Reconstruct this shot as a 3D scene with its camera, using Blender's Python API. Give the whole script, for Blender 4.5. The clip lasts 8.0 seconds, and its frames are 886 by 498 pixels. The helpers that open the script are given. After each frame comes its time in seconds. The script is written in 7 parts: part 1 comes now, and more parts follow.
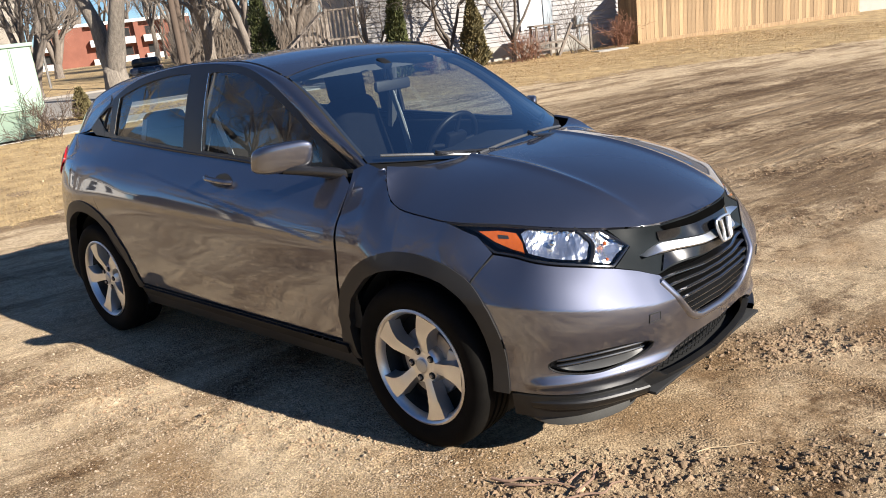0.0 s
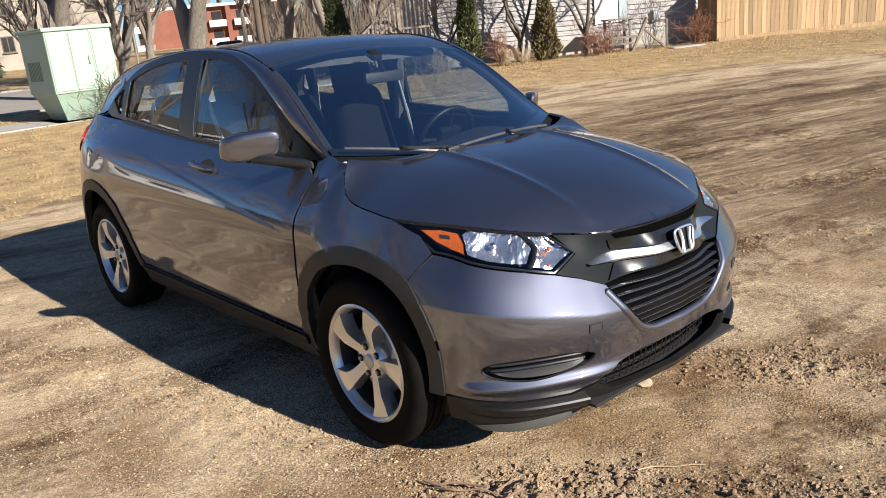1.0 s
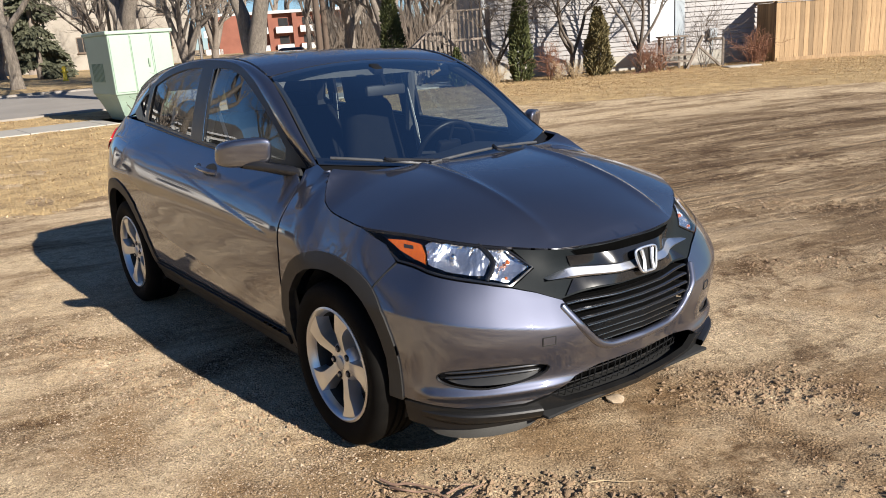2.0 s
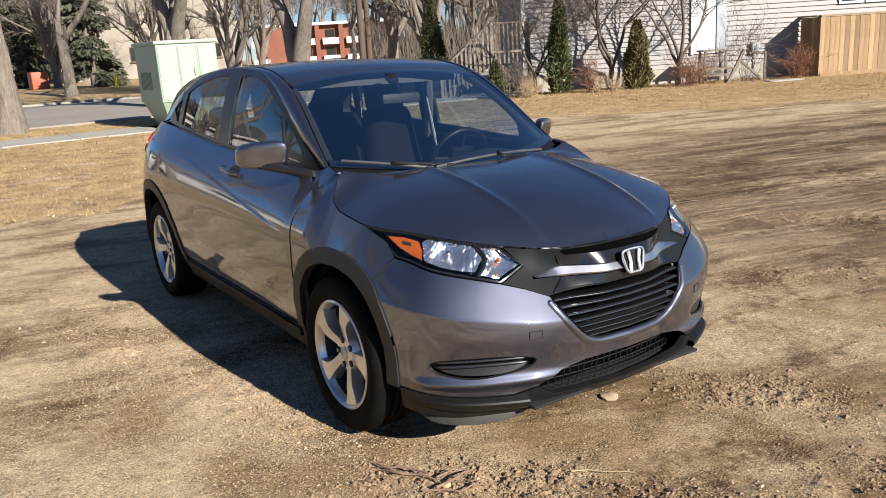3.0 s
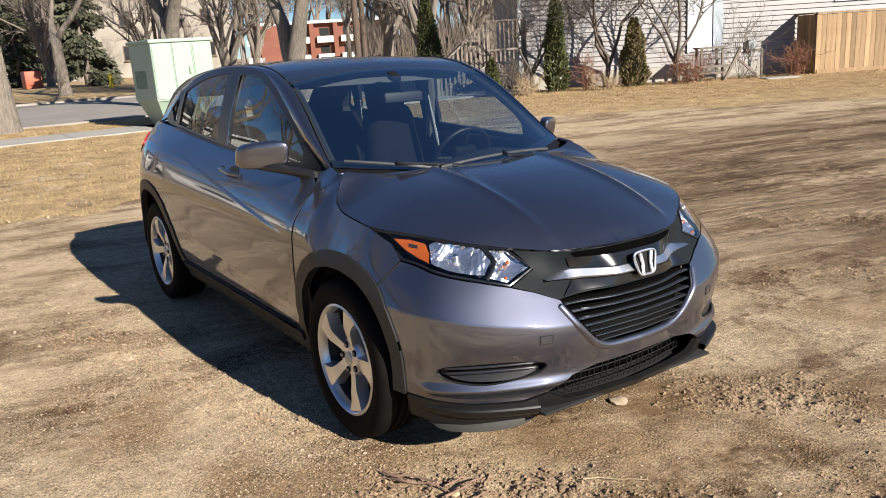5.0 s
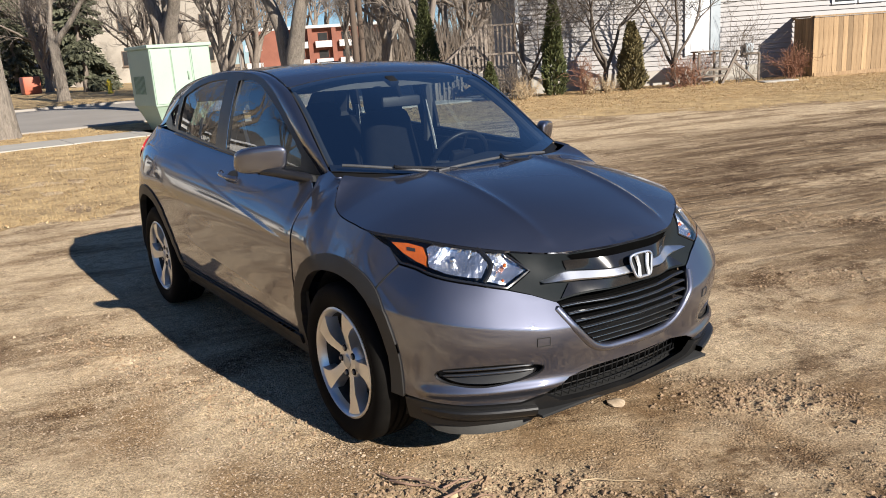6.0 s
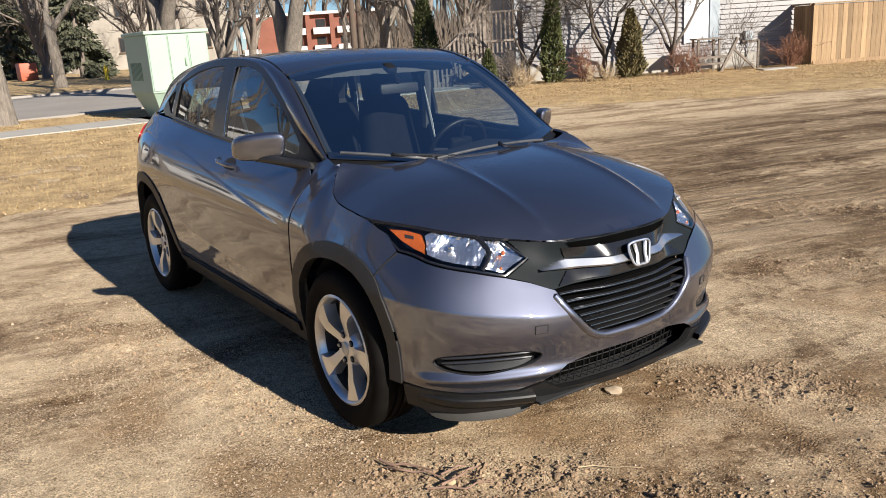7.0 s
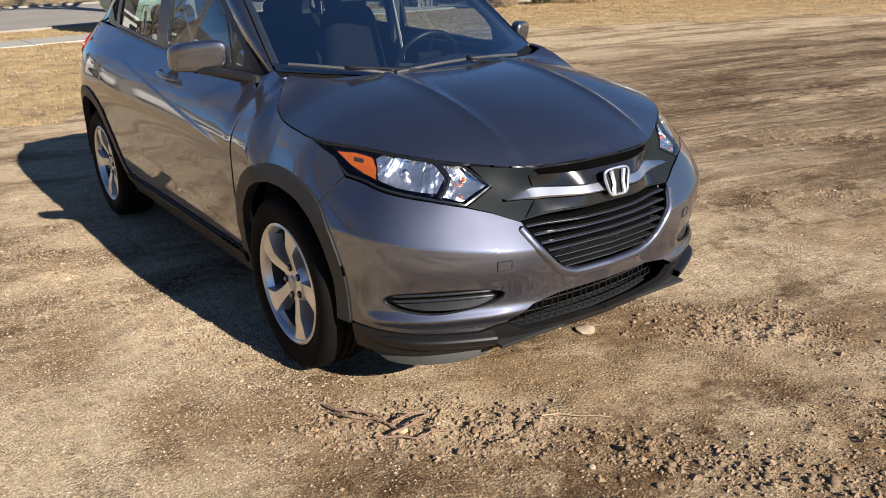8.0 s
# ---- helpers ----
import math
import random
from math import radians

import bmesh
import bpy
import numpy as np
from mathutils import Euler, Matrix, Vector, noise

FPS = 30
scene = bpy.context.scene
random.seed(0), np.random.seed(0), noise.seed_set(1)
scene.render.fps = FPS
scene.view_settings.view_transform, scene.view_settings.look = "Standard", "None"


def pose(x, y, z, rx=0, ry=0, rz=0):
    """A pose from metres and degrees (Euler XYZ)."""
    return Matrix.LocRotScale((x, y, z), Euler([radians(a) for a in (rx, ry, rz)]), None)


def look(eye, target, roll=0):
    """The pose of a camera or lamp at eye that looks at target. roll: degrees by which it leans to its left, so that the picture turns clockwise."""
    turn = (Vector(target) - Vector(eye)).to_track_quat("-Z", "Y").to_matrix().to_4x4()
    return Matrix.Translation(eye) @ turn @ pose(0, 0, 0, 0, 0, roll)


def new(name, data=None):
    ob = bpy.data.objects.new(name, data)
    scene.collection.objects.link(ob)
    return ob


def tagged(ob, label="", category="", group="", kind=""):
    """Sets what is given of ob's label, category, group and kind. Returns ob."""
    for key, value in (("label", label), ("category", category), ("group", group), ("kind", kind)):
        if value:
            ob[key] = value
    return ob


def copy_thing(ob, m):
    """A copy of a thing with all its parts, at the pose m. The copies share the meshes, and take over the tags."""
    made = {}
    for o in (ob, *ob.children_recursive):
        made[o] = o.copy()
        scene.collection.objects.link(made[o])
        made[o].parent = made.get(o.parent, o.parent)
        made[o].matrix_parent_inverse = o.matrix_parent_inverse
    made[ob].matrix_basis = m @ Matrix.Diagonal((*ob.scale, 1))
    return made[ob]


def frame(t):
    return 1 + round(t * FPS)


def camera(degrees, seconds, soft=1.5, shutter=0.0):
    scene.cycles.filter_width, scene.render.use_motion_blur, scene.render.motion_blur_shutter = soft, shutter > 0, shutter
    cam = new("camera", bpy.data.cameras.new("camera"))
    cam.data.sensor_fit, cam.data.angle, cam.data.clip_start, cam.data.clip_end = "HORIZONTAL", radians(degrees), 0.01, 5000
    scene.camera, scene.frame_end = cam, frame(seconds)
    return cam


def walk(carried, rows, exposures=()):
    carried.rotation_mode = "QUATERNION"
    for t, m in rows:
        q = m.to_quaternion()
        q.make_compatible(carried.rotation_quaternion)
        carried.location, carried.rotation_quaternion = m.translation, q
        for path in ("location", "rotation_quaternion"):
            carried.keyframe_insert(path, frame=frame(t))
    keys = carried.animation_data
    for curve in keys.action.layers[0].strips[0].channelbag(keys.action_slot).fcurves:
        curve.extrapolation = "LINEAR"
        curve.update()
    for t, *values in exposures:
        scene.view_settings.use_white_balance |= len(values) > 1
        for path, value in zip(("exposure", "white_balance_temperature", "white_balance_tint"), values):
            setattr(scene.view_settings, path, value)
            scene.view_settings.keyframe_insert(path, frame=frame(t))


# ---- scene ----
cam = camera(57.8, 8.0, soft=0.95)
PATH = [
    (0, (3.362, -2.787, 1.598), (2.031, -1.4, 1.044), -6.9),
    (0.5, (3.57, -2.673, 1.594), (2.169, -1.361, 1.034), -6.5),
    (1, (3.658, -2.428, 1.564), (2.198, -1.18, 1.008), -5.5),
    (1.2, (3.687, -2.355, 1.575), (2.211, -1.125, 1.022), -5.1),
    (2.5, (4.113, -2.242, 1.56), (2.521, -1.139, 1.063), -3.7),
    (3, (4.19, -2.227, 1.553), (2.574, -1.154, 1.066), -3.6),
    (3.5, (4.158, -2.207, 1.541), (2.537, -1.142, 1.051), -3.6),
    (4, (4.109, -2.206, 1.547), (2.493, -1.138, 1.051), -3.6),
    (4.5, (4.095, -2.212, 1.551), (2.485, -1.135, 1.053), -3.6),
    (6, (4.119, -2.226, 1.553), (2.51, -1.14, 1.071), -3.9),
    (6.5, (4.121, -2.226, 1.553), (2.512, -1.142, 1.069), -3.9),
    (7, (4.119, -2.227, 1.553), (2.518, -1.143, 1.041), -3.8),
    (7.5, (4.104, -2.196, 1.54), (2.523, -1.112, 0.968), -3.5),
    (8, (3.928, -1.972, 1.465), (2.388, -0.898, 0.776), -2.8),
]
walk(cam, [(t, look(eye, target, roll)) for t, eye, target, roll in PATH], [(0, 1.23), (0.5, 1.13), (1, 1.09), (2.5, 0.98), (8, 0.99)])

# ---- world and sun ----
SUN_WAY = Vector((2.12, 0.27, 1.05)).normalized()
world = bpy.data.worlds.new("sky")
scene.world = world
world.use_nodes = True
wn = world.node_tree.nodes
sky = wn.new("ShaderNodeTexSky")
sky.sky_type, sky.sun_disc = "NISHITA", False
sky.sun_elevation, sky.sun_rotation = math.asin(SUN_WAY.z), math.atan2(SUN_WAY.x, SUN_WAY.y)
sky.air_density, sky.dust_density, sky.ozone_density = 1.0, 0.0, 8.0
sky.altitude = 1200
wn["Background"].inputs["Strength"].default_value = 0.053
world.node_tree.links.new(sky.outputs[0], wn["Background"].inputs["Color"])
sun = new("sun", bpy.data.lights.new("sun", "SUN"))
sun.data.energy, sun.data.angle, sun.data.color = 5.0, radians(0.53), (1.0, 0.93, 0.83)
sun.matrix_world = look(SUN_WAY * 60, (0, 0, 0))

# ---- materials ----


def material(name):
    m = bpy.data.materials.new(name)
    m.use_nodes = True
    return m, m.node_tree, m.node_tree.nodes["Principled BSDF"]


def put(tree, node, **inputs):
    n = tree.nodes.new(node)
    for key, value in inputs.items():
        n.inputs[key.replace("_", " ")].default_value = value
    return n


def coords(tree, scale=1.0, stretch=(1, 1, 1), space="Object"):
    tc = tree.nodes.new("ShaderNodeTexCoord")
    mp = tree.nodes.new("ShaderNodeMapping")
    mp.inputs["Scale"].default_value = [scale * k for k in stretch]
    tree.links.new(tc.outputs[space], mp.inputs["Vector"])
    return mp.outputs[0]


def along(tree, deg, longer):
    """Places stretched along one direction of the ground, for tracks and streaks."""
    tc = tree.nodes.new("ShaderNodeTexCoord")
    mp = tree.nodes.new("ShaderNodeMapping")
    mp.vector_type = "TEXTURE"
    mp.inputs["Rotation"].default_value = (0, 0, radians(deg))
    mp.inputs["Scale"].default_value = (longer, 1, 1)
    tree.links.new(tc.outputs["Object"], mp.inputs["Vector"])
    return mp.outputs[0]


def ramp(tree, fac, stops):
    r = tree.nodes.new("ShaderNodeValToRGB")
    e = r.color_ramp.elements
    while len(e) < len(stops):
        e.new(0.5)
    for k, (p, c) in zip(e, stops):
        k.position, k.color = p, (*c, 1) if len(c) == 3 else c
    tree.links.new(fac, r.inputs[0])
    return r.outputs[0]


def mixed(tree, fac, a, b, kind="MIX"):
    m = tree.nodes.new("ShaderNodeMix")
    m.data_type, m.blend_type = "RGBA", kind
    for sock, v in ((m.inputs[0], fac), (m.inputs[6], a), (m.inputs[7], b)):
        if isinstance(v, (int, float)):
            sock.default_value = v
        elif isinstance(v, tuple):
            sock.default_value = (*v, 1)
        else:
            tree.links.new(v, sock)
    return m.outputs[2]


def noisy(tree, at, scale, detail=4, rough=0.6):
    n = put(tree, "ShaderNodeTexNoise", Scale=scale, Detail=detail, Roughness=rough)
    tree.links.new(at, n.inputs["Vector"])
    return n.outputs[0]


def bumped(tree, bsdf, height, strength, distance):
    b = put(tree, "ShaderNodeBump", Strength=strength, Distance=distance)
    tree.links.new(height, b.inputs["Height"])
    tree.links.new(b.outputs[0], bsdf.inputs["Normal"])


def surface(name, dark, light, scale=8.0, rough=0.7, metal=0.0, grain=60.0, bump=0.2, depth=0.003, coat=0.0, spread=0.06,
            stretch=(1, 1, 1), vary=0.0, space="Object", spec=0.5, lacquer=1.6):
    """A plain material whose colour drifts between two tones at a coarse and a fine scale, with relief and uneven gloss."""
    m, t, b = material(name)
    at = coords(t, 1.0, stretch, space)
    big, fine = noisy(t, at, scale, 5), noisy(t, at, grain, 3)
    col = ramp(t, big, [(0.3, dark), (0.7, light)])
    col = mixed(t, 0.35, col, ramp(t, fine, [(0.3, dark), (0.7, light)]))
    if vary:
        info = t.nodes.new("ShaderNodeObjectInfo")
        tone = ramp(t, info.outputs["Random"], [(0.0, (1 - vary,) * 3), (1.0, (1 + vary * 0.3,) * 3)])
        col = mixed(t, 1.0, col, tone, "MULTIPLY")
    t.links.new(col, b.inputs["Base Color"])
    r = t.nodes.new("ShaderNodeMapRange")
    r.inputs["To Min"].default_value, r.inputs["To Max"].default_value = rough - spread, rough + spread
    t.links.new(big, r.inputs["Value"])
    t.links.new(r.outputs[0], b.inputs["Roughness"])
    b.inputs["Metallic"].default_value = metal
    b.inputs["Specular IOR Level"].default_value = spec
    b.inputs["Coat Weight"].default_value = coat
    b.inputs["Coat Roughness"].default_value = 0.035
    b.inputs["Coat IOR"].default_value = lacquer
    if bump:
        bumped(t, b, fine, bump, depth)
    return m


def glass(name, tint, shine, rough=0.0):
    """A thin pane: clear with a tint, and a mirror that grows towards the edge of sight, alike from both sides."""
    m = bpy.data.materials.new(name)
    m.use_nodes = True
    t = m.node_tree
    t.nodes.remove(t.nodes["Principled BSDF"])
    clear, gloss, mix = t.nodes.new("ShaderNodeBsdfTransparent"), t.nodes.new("ShaderNodeBsdfGlossy"), t.nodes.new("ShaderNodeMixShader")
    clear.inputs[0].default_value = (*tint, 1)
    gloss.inputs["Roughness"].default_value = rough
    lw = put(t, "ShaderNodeLayerWeight", Blend=0.5)
    pw = t.nodes.new("ShaderNodeMath")
    pw.operation = "POWER"
    pw.inputs[1].default_value = 4.0
    t.links.new(lw.outputs["Facing"], pw.inputs[0])
    mr = t.nodes.new("ShaderNodeMapRange")
    mr.inputs["To Min"].default_value = shine
    t.links.new(pw.outputs[0], mr.inputs["Value"])
    t.links.new(mr.outputs[0], mix.inputs[0])
    t.links.new(clear.outputs[0], mix.inputs[1])
    t.links.new(gloss.outputs[0], mix.inputs[2])
    t.links.new(mix.outputs[0], t.nodes["Material Output"].inputs[0])
    return m


PAINT = surface("metallic_grey_paint", (0.074, 0.078, 0.104), (0.086, 0.090, 0.120), 3, 0.52, 0.97, 900, 0.012, 0.0004, 1.0, 0.015, lacquer=2.35)
BLACK = surface("black_plastic", (0.005, 0.005, 0.0055), (0.010, 0.010, 0.0105), 6, 0.5, 0, 500, 0.15, 0.001, spec=0.22)
SATIN = surface("satin_black_trim", (0.008, 0.008, 0.009), (0.013, 0.013, 0.015), 6, 0.34, 0.0, 400, 0.03, 0.001, spec=0.55)
NOSE = surface("dark_grey_nose_trim", (0.009, 0.011, 0.0125), (0.013, 0.016, 0.018), 6, 0.45, 0.0, 300, 0.02, 0.001, spec=0.045)
GLOSS = surface("gloss_black_trim", (0.008, 0.008, 0.009), (0.012, 0.012, 0.013), 6, 0.2, 0.0, 300, 0.0, 0.001, 0.4, 0.03, spec=0.3)
CLADDING = surface("grey_black_cladding", (0.016, 0.0155, 0.015), (0.026, 0.025, 0.024), 5, 0.5, 0, 400, 0.12, 0.001, spec=0.4)
CHROME = surface("chrome", (0.78, 0.79, 0.8), (0.85, 0.86, 0.87), 5, 0.1, 1.0, 100, 0, 0.001, 0, 0.04)
# satin chrome, its light tone tinted blue for the sky's reflection
SATIN_CHROME = surface("sky_tinted_chrome", (0.70, 0.71, 0.73), (0.78, 0.81, 0.86), 5, 0.36, 1.0, 100, 0, 0.001, 0, 0.04)
ALLOY = surface("machined_alloy", (0.62, 0.62, 0.62), (0.72, 0.72, 0.71), 9, 0.32, 0.9, 300, 0.05, 0.0005, 0.3)
BARREL = surface("brake_dusted_barrel", (0.03, 0.03, 0.031), (0.06, 0.059, 0.058), 9, 0.5, 0.5, 300, 0.1)
ALLOY_DARK = surface("silver_painted_alloy", (0.36, 0.37, 0.38), (0.46, 0.47, 0.48), 9, 0.36, 0.7, 300, 0.05, 0.0005, 0.3)
RUBBER = surface("tyre_rubber", (0.0045, 0.0043, 0.004), (0.011, 0.010, 0.009), 12, 0.7, 0, 220, 0.3, 0.002, spec=0.05)
# near-black without gloss: shade inside openings is put into the colour
VOID = surface("hollow_shade", (0.0015, 0.0015, 0.0015), (0.003, 0.003, 0.003), 6, 0.95, spec=0.0)
# plain dark parts; also paints shade into wheel barrels, nut holes, handle cups
DARK = surface("dark_underside_and_shade", (0.006, 0.006, 0.006), (0.012, 0.012, 0.012), 6, 0.85)
STEEL = surface("brake_steel", (0.3, 0.29, 0.28), (0.42, 0.4, 0.38), 30, 0.4, 0.8, 300, 0.1)
CLOTH = surface("black_seat_cloth", (0.006, 0.0063, 0.007), (0.011, 0.0113, 0.012), 20, 0.9, 0, 700, 0.4, 0.002, spec=0.1)
DASH = surface("dark_dashboard_plastic", (0.018, 0.0185, 0.02), (0.028, 0.0285, 0.03), 10, 0.75, 0, 600, 0.3, 0.001, spec=0.2)
LINER = surface("grey_headliner", (0.07, 0.07, 0.068), (0.10, 0.10, 0.097), 10, 0.9, 0, 500, 0.2)
AMBER = surface("amber_reflector", (0.30, 0.060, 0.007), (0.42, 0.090, 0.010), 40, 0.25, 0, 260, 0.5, 0.002, 0.6)
RED = surface("red_tail_lens", (0.3, 0.012, 0.012), (0.42, 0.02, 0.02), 30, 0.15, 0, 200, 0.3, 0.002, 0.6)
REFLECTOR = surface("lamp_reflector", (0.86, 0.87, 0.88), (0.94, 0.94, 0.95), 30, 0.20, 0.95, 60, 0.22, 0.003)
LAMP_BACK = surface("dark_lamp_housing", (0.02, 0.02, 0.022), (0.035, 0.035, 0.038), 14, 0.3, 0.0, 90, 0.1, 0.003)
WINDSHIELD = glass("windshield_glass", (0.80, 0.93, 0.96), 0.42)
SIDE_GLASS = glass("side_glass", (0.82, 0.88, 0.87), 0.12)
LENS = glass("clear_lamp_lens", (0.95, 0.96, 0.97), 0.05)
SLAT = surface("black_grille_plastic", (0.012, 0.012, 0.013), (0.02, 0.02, 0.021), 6, 0.28, 0.0, 300, 0.0, 0.001, 1.0, 0.03)
EDGE = surface("dark_chrome_edge", (0.22, 0.22, 0.225), (0.30, 0.30, 0.305), 6, 0.22, 1.0, 300, 0.0)
WIPER = surface("grey_wiper_metal", (0.06, 0.06, 0.062), (0.10, 0.10, 0.102), 20, 0.32, 0.3, 200, 0.05)
LIP = surface("scuffed_black_lip", (0.005, 0.005, 0.0055), (0.011, 0.0105, 0.010), 8, 0.40, 0, 300, 0.1, 0.001, spec=0.45)
RUBBER_GREY = surface("dusty_grey_rubber", (0.026, 0.025, 0.022), (0.045, 0.043, 0.038), 10, 0.7, 0, 200, 0.2)

# ---- mesh helpers ----


def pchip(xs, ys):
    """A smooth curve through a few stations that overshoots none of them; past the ends it runs straight on."""
    xs, ys = np.asarray(xs, float), np.asarray(ys, float)
    h, d = np.diff(xs), None
    d = np.diff(ys, axis=0) / (h if ys.ndim == 1 else h[:, None])
    m = np.zeros_like(ys)
    m[0], m[-1] = d[0], d[-1]
    prod = d[:-1] * d[1:]
    with np.errstate(divide="ignore", invalid="ignore"):
        hm = 2 * prod / (d[:-1] + d[1:])
    m[1:-1] = np.where(prod > 0, hm, 0)

    def f(x):
        x = np.asarray(x, float)
        xc = np.clip(x, xs[0], xs[-1])
        i = np.clip(np.searchsorted(xs, xc) - 1, 0, len(xs) - 2)
        hh = h[i]
        t = (xc - xs[i]) / hh
        if ys.ndim > 1:
            hh, t = hh[..., None], t[..., None]
        v = (2 * t**3 - 3 * t**2 + 1) * ys[i] + (t**3 - 2 * t**2 + t) * hh * m[i] + (3 * t**2 - 2 * t**3) * ys[i + 1] + (t**3 - t**2) * hh * m[i + 1]
        return v + (x - xc) * np.where(x > xs[-1], d[-1], d[0]) if ys.ndim == 1 else v
    return f


def spline(points, n=12, closed=False):
    """A Catmull-Rom curve through points, n steps to a span."""
    p = [np.asarray(q, float) for q in points]
    p = [p[-1], *p, p[0], p[1]] if closed else [2 * p[0] - p[1], *p, 2 * p[-1] - p[-2]]
    out = []
    for a, b, c, d in zip(p, p[1:], p[2:], p[3:]):
        for k in range(n):
            t = k / n
            out.append(0.5 * (2 * b + (c - a) * t + (2 * a - 5 * b + 4 * c - d) * t * t + (3 * b - a - 3 * c + d) * t**3))
    if not closed:
        out.append(p[-2])
    return [tuple(q) for q in out]


def mesh_from(name, verts, faces, mats, smooth=True, index=None):
    me = bpy.data.meshes.new(name)
    me.from_pydata([tuple(map(float, v)) for v in verts], [], [tuple(int(i) for i in f) for f in faces])
    for m in mats if isinstance(mats, (list, tuple)) else [mats]:
        me.materials.append(m)
    if smooth:
        me.polygons.foreach_set("use_smooth", [True] * len(me.polygons))
    if index is not None:
        me.polygons.foreach_set("material_index", index)
    me.update()
    return me


def thing(name, label, category, m=None, group="", kind=""):
    """An Empty that holds the parts of a thing."""
    ob = tagged(new(name), label, category, group, kind)
    if m is not None:
        ob.matrix_world = m
    return ob


def child(name, me, parent, label="", m=None):
    ob = tagged(new(name, me), label)
    ob.parent = parent
    if m is not None:
        ob.matrix_local = m
    return ob


def part(name, bm, mat, parent, label="", smooth=True, m=None):
    """Links a bmesh as one mesh object under a thing or a part."""
    me = bpy.data.meshes.new(name)
    bmesh.ops.recalc_face_normals(bm, faces=bm.faces)
    bm.to_mesh(me)
    bm.free()
    me.materials.append(mat)
    if smooth:
        me.polygons.foreach_set("use_smooth", [True] * len(me.polygons))
        me.set_sharp_from_angle(angle=radians(40))
    return child(name, me, parent, label, m)


def single(name, bm, mat, label, category, m=None, group="", kind="", smooth=True):
    ob = part(name, bm, mat, None, label, smooth)
    if m is not None:
        ob.matrix_world = m
    return tagged(ob, "", category, group, kind)


def add_box(bm, c, size, bevel=0.0, turn=None, seg=2):
    g = bmesh.ops.create_cube(bm, size=1)
    vs = g["verts"]
    m = Matrix.Translation(c) @ (turn.to_4x4() if turn is not None else Matrix.Identity(4)) @ Matrix.Diagonal((*size, 1))
    if bevel:
        bmesh.ops.transform(bm, matrix=Matrix.Diagonal((*size, 1)), verts=vs)
        r = bmesh.ops.bevel(bm, geom=list({e for v in vs for e in v.link_edges}), offset=bevel, segments=seg, profile=0.5, affect="EDGES")
        vs = list({v for f in r["faces"] for v in f.verts} | {v for v in vs if v.is_valid})
        m = Matrix.Translation(c) @ (turn.to_4x4() if turn is not None else Matrix.Identity(4))
    bmesh.ops.transform(bm, matrix=m, verts=vs)
    return bm


def a_box(c, size, bevel=0.0, turn=None, seg=2):
    return add_box(bmesh.new(), c, size, bevel, turn, seg)


def frames_along(points):
    """Points of a path, each with two directions across it that turn as little as can be."""
    p = [Vector(q) for q in points]
    out, side = [], None
    for i, q in enumerate(p):
        t = (p[min(i + 1, len(p) - 1)] - p[max(i - 1, 0)]).normalized()
        if side is None:
            side = t.orthogonal().normalized()
        side = (side - t * side.dot(t)).normalized()
        out.append((q, side, t.cross(side)))
    return out


def add_tube(bm, points, radii, sides=8, caps=True):
    fr = frames_along(points)
    if isinstance(radii, (int, float)):
        radii = [radii] * len(fr)
    rings = []
    for (q, a, b), r in zip(fr, radii):
        rings.append([bm.verts.new(q + (a * math.cos(k) + b * math.sin(k)) * r) for k in np.linspace(0, 2 * math.pi, sides, endpoint=False)])
    for u, v in zip(rings, rings[1:]):
        for k in range(sides):
            bm.faces.new((u[k], u[(k + 1) % sides], v[(k + 1) % sides], v[k]))
    if caps:
        bm.faces.new(rings[0][::-1])
        bm.faces.new(rings[-1])
    return bm


def a_tube(points, radii, sides=8, caps=True):
    return add_tube(bmesh.new(), points, radii, sides, caps)


def a_lathe(profile, sides=48, axis="y", bm=None):
    """profile: (radius, along) pairs, turned round the axis."""
    bm = bm or bmesh.new()
    rings = []
    for r, h in profile:
        ring = []
        for k in range(sides):
            c, s = math.cos(2 * math.pi * k / sides) * r, math.sin(2 * math.pi * k / sides) * r
            ring.append(bm.verts.new((c, h, s) if axis == "y" else (c, s, h)))
        rings.append(ring)
    for u, v in zip(rings, rings[1:]):
        for k in range(sides):
            bm.faces.new((u[k], u[(k + 1) % sides], v[(k + 1) % sides], v[k]))
    return bm


def a_prism(loop, depth, axis=(0, 1, 0)):
    """A flat outline of 3D points given depth along an axis."""
    bm = bmesh.new()
    d = Vector(axis) * depth
    a = [bm.verts.new(p) for p in loop]
    b = [bm.verts.new(Vector(p) + d) for p in loop]
    bm.faces.new(a)
    bm.faces.new(b[::-1])
    for k in range(len(a)):
        bm.faces.new((a[k], b[k], b[(k + 1) % len(a)], a[(k + 1) % len(a)]))
    return bm


def inside(poly, pts):
    """Which of many places lie inside an outline."""
    p, q = np.asarray(poly, float), np.asarray(pts, float)
    hit = np.zeros(len(q), bool)
    for (x0, y0), (x1, y1) in zip(p, np.roll(p, -1, axis=0)):
        if y0 != y1:
            hit ^= ((y0 > q[:, 1]) != (y1 > q[:, 1])) & (q[:, 0] < (x1 - x0) * (q[:, 1] - y0) / (y1 - y0) + x0)
    return hit


def dense(loop, step):
    out = []
    for a, b in zip(loop, loop[1:] + loop[:1]):
        n = max(1, int(math.dist(a, b) / step))
        out += [(a[0] + (b[0] - a[0]) * k / n, a[1] + (b[1] - a[1]) * k / n) for k in range(n)]
    keep = [out[0]]
    for p in out[1:]:
        if math.dist(p, keep[-1]) > 0.002 and math.dist(p, keep[0]) > 0.002:
            keep.append(p)
    return keep


